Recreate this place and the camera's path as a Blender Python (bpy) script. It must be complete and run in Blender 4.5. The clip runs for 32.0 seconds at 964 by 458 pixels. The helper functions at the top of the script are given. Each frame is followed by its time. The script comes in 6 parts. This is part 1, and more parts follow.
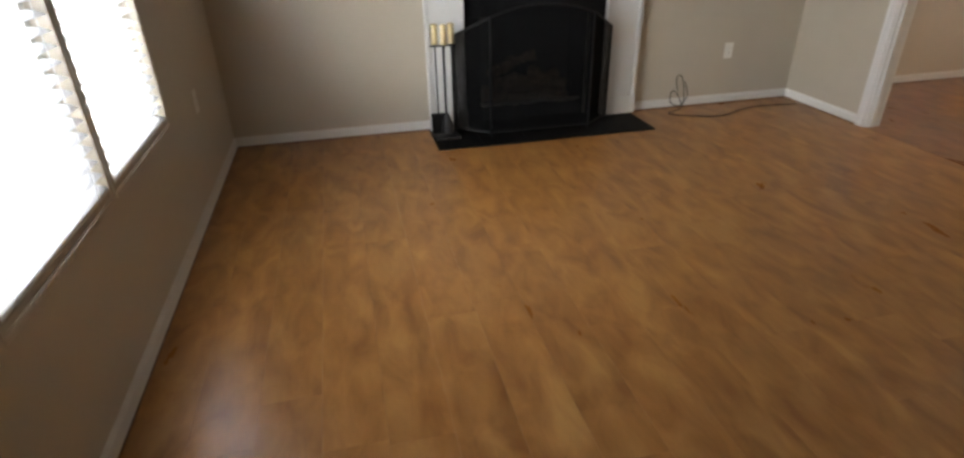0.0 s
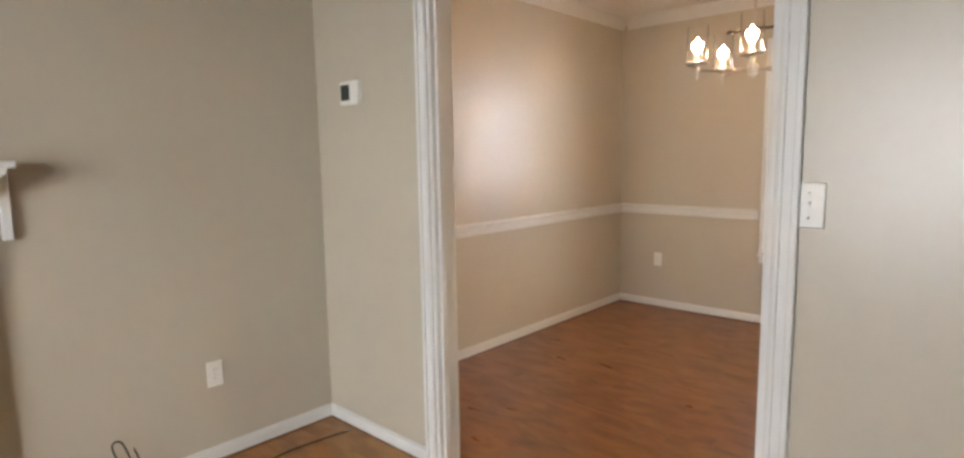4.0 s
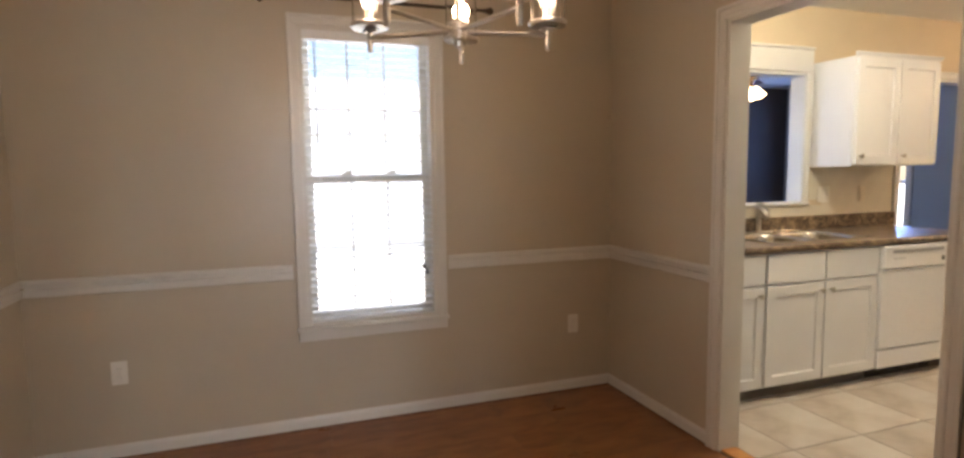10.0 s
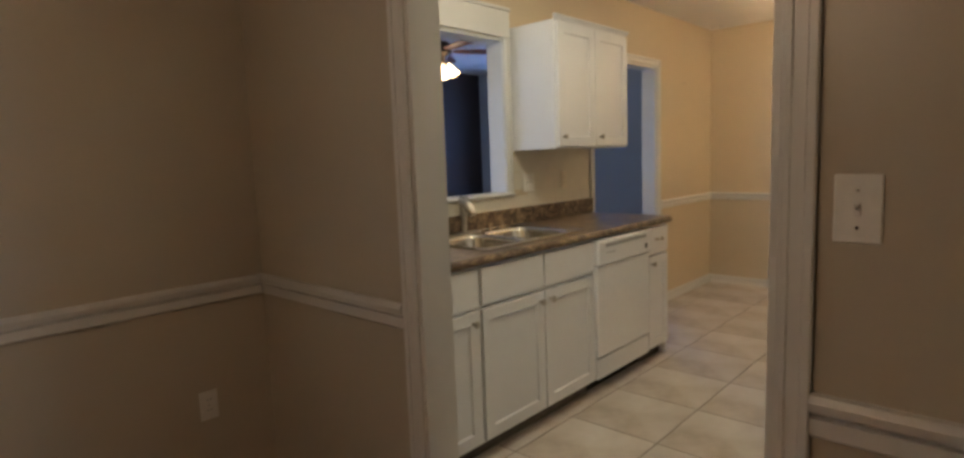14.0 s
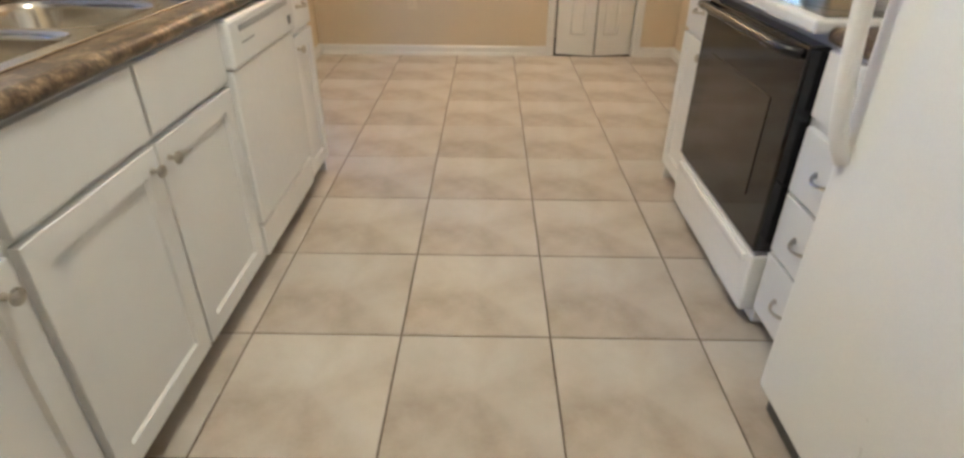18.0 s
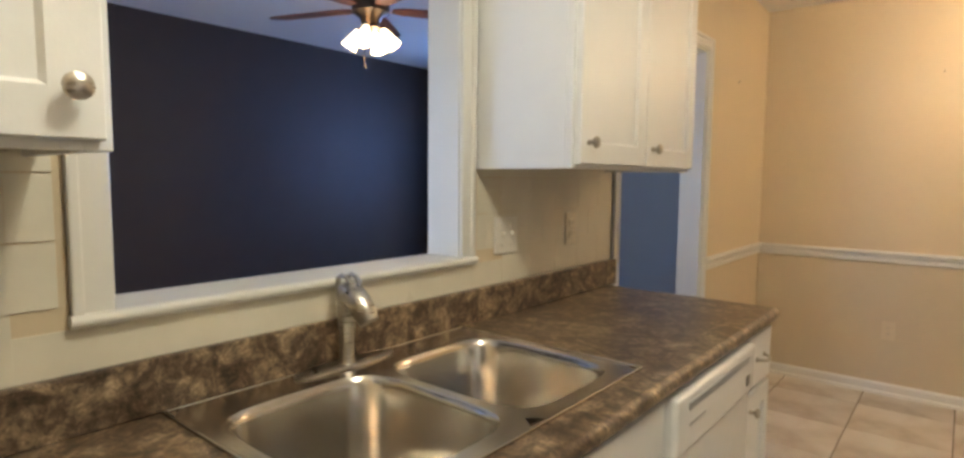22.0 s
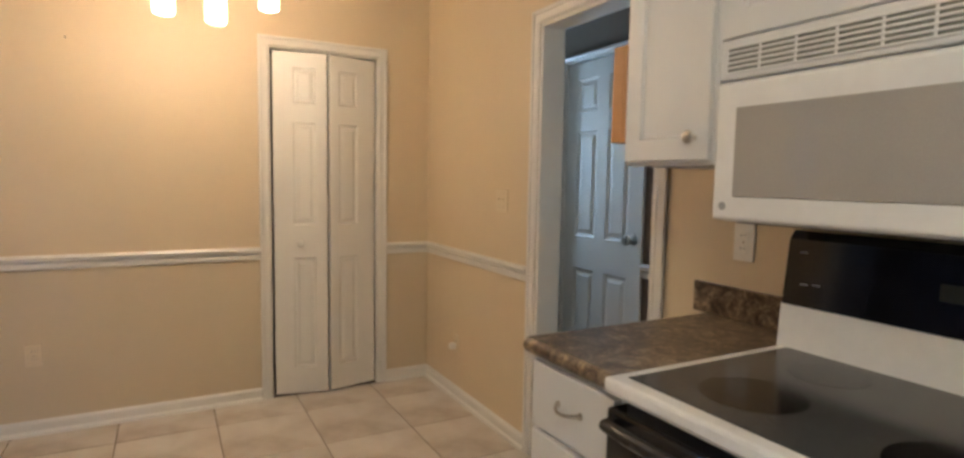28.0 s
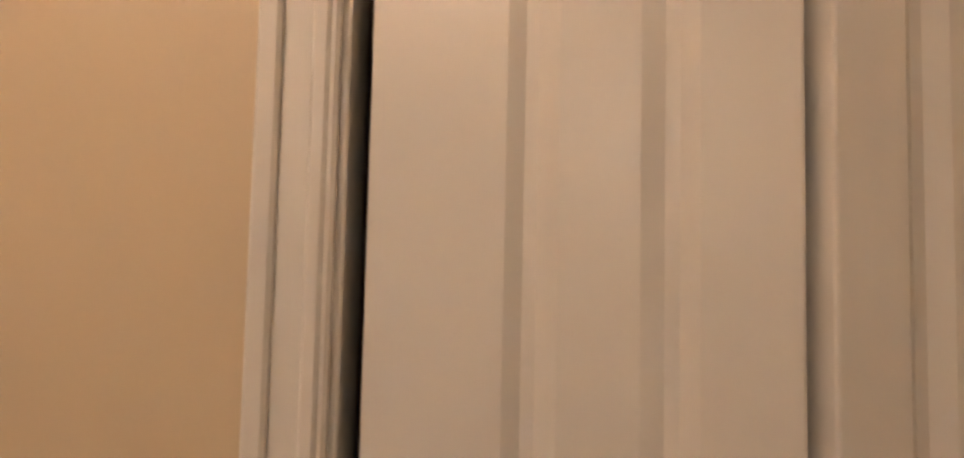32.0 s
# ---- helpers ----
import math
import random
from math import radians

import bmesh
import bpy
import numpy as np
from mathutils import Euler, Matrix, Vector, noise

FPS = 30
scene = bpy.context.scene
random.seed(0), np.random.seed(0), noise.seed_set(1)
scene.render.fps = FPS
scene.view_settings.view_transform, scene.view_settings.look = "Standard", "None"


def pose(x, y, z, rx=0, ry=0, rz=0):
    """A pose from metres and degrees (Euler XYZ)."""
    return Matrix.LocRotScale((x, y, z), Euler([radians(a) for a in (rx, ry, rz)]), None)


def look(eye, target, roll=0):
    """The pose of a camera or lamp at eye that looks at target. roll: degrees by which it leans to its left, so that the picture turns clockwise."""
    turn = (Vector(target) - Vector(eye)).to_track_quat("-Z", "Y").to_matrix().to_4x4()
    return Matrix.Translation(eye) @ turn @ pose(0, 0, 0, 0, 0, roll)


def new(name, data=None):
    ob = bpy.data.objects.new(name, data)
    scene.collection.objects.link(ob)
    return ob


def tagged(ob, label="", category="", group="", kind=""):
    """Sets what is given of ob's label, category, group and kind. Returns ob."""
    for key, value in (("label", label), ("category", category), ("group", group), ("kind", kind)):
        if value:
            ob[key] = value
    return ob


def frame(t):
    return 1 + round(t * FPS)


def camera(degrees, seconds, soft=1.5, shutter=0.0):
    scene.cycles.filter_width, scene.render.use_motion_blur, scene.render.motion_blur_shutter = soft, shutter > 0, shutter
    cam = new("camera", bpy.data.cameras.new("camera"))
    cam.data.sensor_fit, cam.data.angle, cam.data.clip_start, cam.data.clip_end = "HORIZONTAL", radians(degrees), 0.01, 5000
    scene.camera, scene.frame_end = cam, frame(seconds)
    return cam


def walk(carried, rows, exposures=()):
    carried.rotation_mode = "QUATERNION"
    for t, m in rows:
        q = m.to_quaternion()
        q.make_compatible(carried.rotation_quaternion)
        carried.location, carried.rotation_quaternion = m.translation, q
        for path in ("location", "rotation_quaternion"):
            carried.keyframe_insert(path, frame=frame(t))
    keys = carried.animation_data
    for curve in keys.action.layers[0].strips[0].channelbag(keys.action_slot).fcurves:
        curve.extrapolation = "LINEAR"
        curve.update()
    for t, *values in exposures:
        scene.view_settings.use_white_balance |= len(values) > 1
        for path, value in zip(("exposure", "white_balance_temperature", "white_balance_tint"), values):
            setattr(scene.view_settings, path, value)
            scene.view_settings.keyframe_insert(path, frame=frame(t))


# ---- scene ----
# the walk: seconds, eye, target, lean
PATH = [
    (0, (-3.466, -3.835, 1.327), (-3.078, -2.114, 0.384), -1.3),
    (0.5, (-3.301, -3.729, 1.302), (-2.414, -2.217, 0.34), -2.1),
    (1, (-2.996, -3.558, 1.28), (-1.875, -2.14, 0.426), -1.0),
    (1.5, (-2.774, -3.404, 1.329), (-1.59, -1.886, 0.786), 0.0),
    (2, (-2.568, -3.219, 1.33), (-1.358, -1.677, 0.931), -0.7),
    (2.5, (-2.348, -3.013, 1.34), (-0.982, -1.589, 1.01), -0.3),
    (3, (-2.099, -2.855, 1.355), (-0.758, -1.404, 1.044), 0.7),
    (3.5, (-1.862, -2.626, 1.347), (-0.555, -1.137, 1.071), -0.5),
    (4, (-1.668, -2.417, 1.334), (-0.203, -1.077, 1.086), -0.9),
    (4.5, (-1.423, -2.228, 1.341), (0.058, -0.912, 1.072), 0.2),
    (6.5, (-0.72, -1.457, 1.363), (0.893, -0.297, 1.134), -0.2),
    (7, (-0.518, -1.224, 1.359), (1.277, -0.363, 1.175), -0.3),
    (7.5, (-0.268, -1.065, 1.328), (1.57, -0.319, 1.077), -0.0),
    (8, (-0.208, -1.099, 1.363), (1.63, -0.331, 1.179), -0.2),
    (8.5, (-0.117, -0.975, 1.381), (1.844, -0.635, 1.19), -0.3),
    (9, (-0.113, -0.929, 1.359), (1.878, -0.947, 1.168), -1.5),
    (9.5, (-0.109, -0.884, 1.336), (1.831, -1.34, 1.169), -0.9),
    (10, (-0.091, -0.888, 1.36), (1.783, -1.558, 1.164), -0.7),
    (10.5, (-0.123, -0.945, 1.381), (1.67, -1.807, 1.181), -1.0),
    (11, (-0.14, -0.99, 1.381), (1.55, -2.04, 1.18), -0.8),
    (11.5, (-0.159, -1.06, 1.38), (1.443, -2.243, 1.183), -1.0),
    (12, (-0.126, -1.207, 1.372), (1.425, -2.445, 1.13), -0.4),
    (12.5, (0.012, -1.281, 1.355), (1.531, -2.572, 1.183), -0.1),
    (13, (0.327, -1.438, 1.36), (1.813, -2.76, 1.148), -1.1),
    (13.5, (0.56, -1.59, 1.345), (1.987, -2.973, 1.119), -1.9),
    (15.5, (1.419, -2.386, 1.275), (2.241, -4.175, 0.925), -1.8),
    (16, (1.521, -2.622, 1.282), (2.006, -4.515, 0.86), -2.1),
    (16.5, (1.645, -2.679, 1.306), (1.852, -4.616, 0.853), -1.9),
    (17, (1.693, -2.747, 1.245), (1.791, -4.631, 0.584), -0.1),
    (17.5, (1.7, -2.762, 1.201), (1.756, -4.533, 0.274), 0.3),
    (18, (1.7, -2.74, 1.193), (1.716, -4.466, 0.183), 0.5),
    (18.5, (1.717, -2.736, 1.291), (1.738, -4.524, 0.393), -0.3),
    (19, (1.718, -2.811, 1.304), (1.727, -4.744, 0.787), -0.1),
    (19.5, (1.676, -2.854, 1.352), (1.557, -4.838, 1.125), 1.6),
    (20, (1.657, -3.006, 1.354), (1.835, -4.994, 1.236), 2.4),
    (20.5, (1.592, -3.016, 1.349), (2.271, -4.895, 1.252), 1.4),
    (21, (1.657, -3.061, 1.333), (2.843, -4.665, 1.197), 0.7),
    (21.5, (1.818, -3.135, 1.335), (3.107, -4.654, 1.159), 1.0),
    (22, (1.985, -3.223, 1.337), (3.254, -4.759, 1.165), 0.5),
    (22.5, (2.067, -3.333, 1.33), (3.307, -4.885, 1.11), -0.2),
    (23, (2.131, -3.502, 1.336), (3.01, -5.285, 1.11), 0.8),
    (23.5, (2.176, -3.557, 1.347), (2.523, -5.514, 1.126), 0.6),
    (24, (2.185, -3.51, 1.352), (2.09, -5.496, 1.133), 0.3),
    (24.5, (2.169, -3.483, 1.352), (1.805, -5.44, 1.163), 0.1),
    (25, (2.136, -3.485, 1.353), (1.524, -5.382, 1.195), 0.2),
    (25.5, (2.114, -3.479, 1.354), (1.28, -5.289, 1.187), 0.1),
    (27.5, (1.796, -3.647, 1.313), (0.602, -5.249, 1.22), 1.1),
    (28, (1.703, -4.05, 1.322), (0.758, -5.804, 1.153), 1.0),
    (28.5, (1.55, -4.455, 1.321), (0.86, -6.326, 1.166), 0.5),
    (29, (1.353, -4.836, 1.343), (1.038, -6.803, 1.168), -0.5),
    (29.5, (1.27, -5.29, 1.312), (0.997, -7.268, 1.21), -0.5),
    (30, (1.225, -5.755, 1.314), (1.178, -7.754, 1.252), 0.8),
    (30.5, (1.252, -6.167, 1.332), (1.109, -8.159, 1.227), 0.6),
    (31, (1.122, -6.574, 1.31), (0.98, -8.567, 1.235), 0.5),
    (31.5, (1.079, -6.92, 1.309), (0.947, -8.914, 1.408), 0.6),
    (32, (1.055, -7.185, 1.316), (1.118, -9.181, 1.429), 1.3),
]
EXPO = [(0, 2.3, 6800, 14), (1, 3.35, 6900, 14), (2, 3.15, 6700, 12), (4.5, 2.95, 6700, 14), (6.5, 2.65, 6400, 12), (8, 2.25, 6300, 16), (9.5, 2.2, 6500, 16), (11, 2.4, 6800, 14), (12, 0.9, 6600, 12),
        (13, 0.35, 7600, 24), (13.5, 0.85, 6700, 14), (15.5, 2.02, 6300, 10), (16.5, 2.3, 5900, 10), (17, 2.12, 5900, 10), (18, 2.24, 5800, 10), (18.8, 2.14, 6100, 10), (20, 1.68, 6400, 10), (21, 1.92, 6300, 9), (22, 1.93, 6400, 10),
        (23, 2.58, 6000, 10), (24, 1.6, 6500, 16), (25.5, 1.6, 6300, 14), (27.5, 1.7, 6200, 12), (28, 1.73, 6200, 14), (30, 1.45, 6600, 18), (32, 1.28, 6800, 28)]
cam = camera(79.0, 32.0, 2.8)
walk(cam, [(t, look(eye, target, roll)) for t, eye, target, roll in PATH], EXPO)

# ---------------------------------------------------------------- the plan, in metres
CEIL = 2.48
LW, LS, LE, LN = -4.235, -5.516, -0.052, 0.139
DW = LE + 0.12
LWIN = (-2.66, -1.13, 0.565, 2.05)
FX0, FX1, FZ = -2.56, -1.77, 0.74
MX0, MX1 = -2.93, -1.41
OP0, OP1, OPH = -1.961, -0.661, 2.05
DN, DS, DE = 0.204, -2.859, 3.055
DWIN = (-1.742, -1.040, 0.556, 2.105)
DRAIL, KRAIL = 0.893, 0.908
KD0, KD1, KDH = 1.105, 2.088, 2.03
KE, KW, KS = 3.09, 0.190, -7.62
PT = (-4.47, -3.565, 1.095, 2.02)
EO0, EO1, EOH = -6.435, -5.445, 2.03
WO0, WO1 = -6.32, -5.575
BF0, BF1, BFH = 0.535, 1.178, 2.055
FY = 0.084
DENE, DENN, KS2 = 6.45, -2.96, -7.9
# unseen den window, added to let the north lamp in
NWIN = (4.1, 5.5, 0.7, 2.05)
SWIN = (4.70, 5.60, 0.35, 2.0)
HW, HS, HN = -0.42, -7.75, -4.6
HD0, HD1 = -6.965, -6.280
HWIN = (-0.36, -0.10, 1.20, 1.95)
# ---------------------------------------------------------------- world, sun, lamps
world = bpy.data.worlds.new("world")
scene.world = world
world.use_nodes = True
wn = world.node_tree.nodes
sky = wn.new("ShaderNodeTexSky")
sky.sky_type = 'NISHITA'
sky.sun_disc = False
sky.sun_elevation = radians(48)
sky.sun_rotation = radians(200)
wn["Background"].inputs[1].default_value = 0.07
world.node_tree.links.new(sky.outputs[0], wn["Background"].inputs[0])

sun_data = bpy.data.lights.new("sun", 'SUN')
sun_data.energy, sun_data.angle, sun_data.color = 5.0, radians(0.6), (1.0, 0.98, 0.95)
sun = new("sun", sun_data)
sun.matrix_world = look((0, 0, 20), (6.0, -9.5, 0))


def area_lamp(name, place, target, width, height, watts, colour):
    d = bpy.data.lights.new(name, 'AREA')
    d.shape, d.size, d.size_y, d.energy, d.color = 'RECTANGLE', width, height, watts, colour
    ob = new(name, d)
    ob.matrix_world = look(place, target)
    return ob


def point_lamp(name, place, watts, colour, radius=0.03):
    d = bpy.data.lights.new(name, 'POINT')
    d.energy, d.color, d.shadow_soft_size = watts, colour, radius
    ob = new(name, d)
    ob.location = place
    return ob


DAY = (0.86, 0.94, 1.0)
WARM = (1.0, 0.79, 0.56)
WARM_D = (1.0, 0.70, 0.46)
DEN = (0.20, 0.40, 1.0)
PALE = (0.50, 0.76, 1.0)
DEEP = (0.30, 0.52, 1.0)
CH_TURN, CH_WATT, JAR_WATT, FAN_WATT = -20, 1.1, 6.5, 1.1
# ---------------------------------------------------------------- materials
def node_mat(name):
    m = bpy.data.materials.new(name)
    m.use_nodes = True
    nt = m.node_tree
    return m, nt, nt.nodes["Principled BSDF"]


def noise_node(nt, scale, detail=4.0, rough=0.55, stretch=None, src="Object"):
    co = nt.nodes.new("ShaderNodeTexCoord")
    mp = nt.nodes.new("ShaderNodeMapping")
    nt.links.new(co.outputs[src], mp.inputs[0])
    if stretch:
        mp.inputs["Scale"].default_value = stretch
    n = nt.nodes.new("ShaderNodeTexNoise")
    n.inputs["Scale"].default_value = scale
    n.inputs["Detail"].default_value = detail
    n.inputs["Roughness"].default_value = rough
    nt.links.new(mp.outputs[0], n.inputs["Vector"])
    return n


def ramp(nt, fac, stops):
    r = nt.nodes.new("ShaderNodeValToRGB")
    el = r.color_ramp.elements
    while len(el) < len(stops):
        el.new(0.5)
    for e, (p, c) in zip(el, stops):
        e.position, e.color = p, (*c, 1)
    nt.links.new(fac, r.inputs[0])
    return r


def bump(nt, bsdf, fac, strength, distance):
    b = nt.nodes.new("ShaderNodeBump")
    b.inputs["Strength"].default_value = strength
    b.inputs["Distance"].default_value = distance
    nt.links.new(fac, b.inputs["Height"])
    nt.links.new(b.outputs[0], bsdf.inputs["Normal"])


def mixed(nt, fac, a, b, mode='MIX'):
    m = nt.nodes.new("ShaderNodeMix")
    m.data_type, m.blend_type = 'RGBA', mode
    for sock, v in ((m.inputs[0], fac), (m.inputs[6], a), (m.inputs[7], b)):
        if isinstance(v, (int, float)):
            sock.default_value = v
        elif isinstance(v, tuple):
            sock.default_value = (*v, 1)
        else:
            nt.links.new(v, sock)
    return m.outputs[2]


def paint(name, col, rough=0.5, peel=0.12, vary=0.025, coat=0.0, spec=0.5):
    """Rolled or brushed paint: slow colour drift, fine roller texture."""
    m, nt, b = node_mat(name)
    big = noise_node(nt, 1.3, 3)
    lo = tuple(c * (1 - vary) for c in col)
    hi = tuple(min(1, c * (1 + vary)) for c in col)
    r = ramp(nt, big.outputs[0], [(0.3, lo), (0.7, hi)])
    scuff = noise_node(nt, 14, 6, 0.7)
    sr = ramp(nt, scuff.outputs[0], [(0.30, (0.96, 0.955, 0.945)), (0.48, (1, 1, 1))])
    out = mixed(nt, 0.45, r.outputs[0], sr.outputs[0], 'MULTIPLY')
    nt.links.new(out, b.inputs["Base Color"])
    rr = nt.nodes.new("ShaderNodeMapRange")
    rr.inputs["To Min"].default_value, rr.inputs["To Max"].default_value = rough - 0.02, rough + 0.02
    nt.links.new(scuff.outputs[0], rr.inputs[0])
    nt.links.new(rr.outputs[0], b.inputs["Roughness"])
    b.inputs["Specular IOR Level"].default_value = spec
    fine = noise_node(nt, 220, 2, 0.5)
    bump(nt, b, fine.outputs[0], peel, 0.002)
    b.inputs["Coat Weight"].default_value = coat
    return m


def plain(name, col, rough=0.4, metal=0.0, vary=0.04, grain=60, relief=0.05):
    m, nt, b = node_mat(name)
    n = noise_node(nt, grain, 5)
    r = ramp(nt, n.outputs[0], [(0.3, tuple(c * (1 - vary) for c in col)), (0.7, tuple(min(1, c * (1 + vary)) for c in col))])
    nt.links.new(r.outputs[0], b.inputs["Base Color"])
    b.inputs["Roughness"].default_value, b.inputs["Metallic"].default_value = rough, metal
    slow = noise_node(nt, 7, 4)
    rr = nt.nodes.new("ShaderNodeMapRange")
    rr.inputs["To Min"].default_value, rr.inputs["To Max"].default_value = max(0.03, rough - 0.07), rough + 0.07
    nt.links.new(slow.outputs[0], rr.inputs[0])
    nt.links.new(rr.outputs[0], b.inputs["Roughness"])
    bump(nt, b, n.outputs[0], relief, 0.001)
    return m


def brushed(name, col, rough=0.28, stretch=(1, 1, 60)):
    m, nt, b = node_mat(name)
    n = noise_node(nt, 30, 4, 0.6, stretch)
    r = ramp(nt, n.outputs[0], [(0.25, tuple(c * 0.86 for c in col)), (0.75, col)])
    nt.links.new(r.outputs[0], b.inputs["Base Color"])
    b.inputs["Metallic"].default_value = 1
    rr = nt.nodes.new("ShaderNodeMapRange")
    rr.inputs["To Min"].default_value, rr.inputs["To Max"].default_value = rough - 0.06, rough + 0.1
    nt.links.new(n.outputs[0], rr.inputs[0])
    nt.links.new(rr.outputs[0], b.inputs["Roughness"])
    bump(nt, b, n.outputs[0], 0.04, 0.001)
    return m


def plank_wood(name, dark, mid, light, along=1, rough=0.3, spread=0.16, figure=((3.2, (0.5, 4.5), 5), (26, (0.35, 5.0), 4), (7.0, (0.5, 1.3), 3)), soft=False):
    """Laminate or board wood, grain along local x (0) or y (1); each board its own tone; soft for a blotchy printed figure."""
    m, nt, b = node_mat(name)
    info = nt.nodes.new("ShaderNodeObjectInfo")
    co = nt.nodes.new("ShaderNodeTexCoord")
    shift = nt.nodes.new("ShaderNodeVectorMath")
    shift.operation = 'MULTIPLY_ADD'
    comb = nt.nodes.new("ShaderNodeCombineXYZ")
    for k in range(3):
        nt.links.new(info.outputs["Random"], comb.inputs[k])
    shift.inputs[1].default_value = (37.0, 53.0, 0.0)
    nt.links.new(comb.outputs[0], shift.inputs[0])
    nt.links.new(co.outputs["Object"], shift.inputs[2])

    def stretched(a, c):
        mp = nt.nodes.new("ShaderNodeMapping")
        mp.inputs["Scale"].default_value = (c, a, 1) if along == 1 else (a, c, 1)
        nt.links.new(shift.outputs[0], mp.inputs[0])
        return mp
    outs = []
    for sc, st, dt in figure:
        mp = stretched(*st)
        n = nt.nodes.new("ShaderNodeTexNoise")
        n.inputs["Scale"].default_value, n.inputs["Detail"].default_value = sc, dt
        n.inputs["Distortion"].default_value = 0.6
        nt.links.new(mp.outputs[0], n.inputs["Vector"])
        outs.append(n)
    r = ramp(nt, outs[0].outputs[0], [(0.30, dark), (0.52, mid), (0.74, light)])
    f = ramp(nt, outs[1].outputs[0], [(0.30, (0.80, 0.78, 0.74)), (0.62, (1, 1, 1))])
    col = mixed(nt, 0.3 if soft else 0.6, r.outputs[0], f.outputs[0], 'MULTIPLY')
    blot = ramp(nt, outs[2].outputs[0], [(0.35, (0.86, 0.80, 0.74)), (0.6, (1, 1, 1))])
    col = mixed(nt, 0.8 if soft else 0.5, col, blot.outputs[0], 'MULTIPLY')
    tone = nt.nodes.new("ShaderNodeMapRange")
    tone.inputs["To Min"].default_value, tone.inputs["To Max"].default_value = 1 - spread, 1 + spread
    nt.links.new(info.outputs["Random"], tone.inputs[0])
    col = mixed(nt, 1.0, col, tone.outputs[0], 'MULTIPLY')
    nt.links.new(col, b.inputs["Base Color"])
    rr = nt.nodes.new("ShaderNodeMapRange")
    rr.inputs["To Min"].default_value, rr.inputs["To Max"].default_value = rough - 0.05, rough + 0.12
    nt.links.new(outs[2].outputs[0], rr.inputs[0])
    nt.links.new(rr.outputs[0], b.inputs["Roughness"])
    bump(nt, b, outs[1].outputs[0], 0.08, 0.001)
    return m


def floor_tile(name):
    m, nt, b = node_mat(name)
    info = nt.nodes.new("ShaderNodeObjectInfo")
    n = noise_node(nt, 3.0, 6, 0.6)
    n2 = noise_node(nt, 1.7, 6, 0.66, None)
    r = ramp(nt, n.outputs[0], [(0.28, (0.43, 0.39, 0.345)), (0.5, (0.53, 0.49, 0.44)), (0.72, (0.60, 0.565, 0.52))])
    s = ramp(nt, n2.outputs[0], [(0.36, (0.72, 0.63, 0.54)), (0.47, (0.92, 0.88, 0.84)), (0.60, (1, 1, 1))])
    col = mixed(nt, 0.7, r.outputs[0], s.outputs[0], 'MULTIPLY')
    tone = nt.nodes.new("ShaderNodeMapRange")
    tone.inputs["To Min"].default_value, tone.inputs["To Max"].default_value = 0.93, 1.05
    nt.links.new(info.outputs["Random"], tone.inputs[0])
    col = mixed(nt, 1.0, col, tone.outputs[0], 'MULTIPLY')
    nt.links.new(col, b.inputs["Base Color"])
    b.inputs["Roughness"].default_value = 0.50
    b.inputs["Specular IOR Level"].default_value = 0.32
    fine = noise_node(nt, 90, 3)
    bump(nt, b, fine.outputs[0], 0.08, 0.001)
    return m


def marbled_laminate(name):
    """Brown mottled counter laminate: soft blotches of umber and tan under fine flecks."""
    m, nt, b = node_mat(name)
    cloud = noise_node(nt, 17, 7, 0.70)
    cloud.inputs["Distortion"].default_value = 0.9
    fleck = noise_node(nt, 70, 9, 0.78)
    fleck.inputs["Distortion"].default_value = 0.5
    big = noise_node(nt, 3.2, 4, 0.6)
    r = ramp(nt, cloud.outputs[0], [(0.34, (0.036, 0.024, 0.016)), (0.46, (0.115, 0.080, 0.054)), (0.55, (0.235, 0.178, 0.122)), (0.66, (0.42, 0.335, 0.24))])
    f = ramp(nt, fleck.outputs[0], [(0.38, (0.22, 0.18, 0.15)), (0.50, (0.80, 0.75, 0.69)), (0.60, (1.35, 1.30, 1.20))])
    col = mixed(nt, 0.85, r.outputs[0], f.outputs[0], 'MULTIPLY')
    s = ramp(nt, big.outputs[0], [(0.36, (0.78, 0.74, 0.70)), (0.60, (1, 1, 1))])
    col = mixed(nt, 0.7, col, s.outputs[0], 'MULTIPLY')
    nt.links.new(col, b.inputs["Base Color"])
    rr = nt.nodes.new("ShaderNodeMapRange")
    rr.inputs["To Min"].default_value, rr.inputs["To Max"].default_value = 0.24, 0.40
    nt.links.new(cloud.outputs[0], rr.inputs[0])
    nt.links.new(rr.outputs[0], b.inputs["Roughness"])
    bump(nt, b, fleck.outputs[0], 0.05, 0.001)
    return m


def glass(name, col=(1, 1, 1), rough=0.0, ior=1.45):
    m, nt, b = node_mat(name)
    b.inputs["Base Color"].default_value = (*col, 1)
    b.inputs["Transmission Weight"].default_value, b.inputs["Roughness"].default_value, b.inputs["IOR"].default_value = 1, rough, ior
    return m


def glow(name, col, power):
    m, nt, b = node_mat(name)
    b.inputs["Base Color"].default_value = (*col, 1)
    b.inputs["Emission Color"].default_value = (*col, 1)
    b.inputs["Emission Strength"].default_value = power
    return m


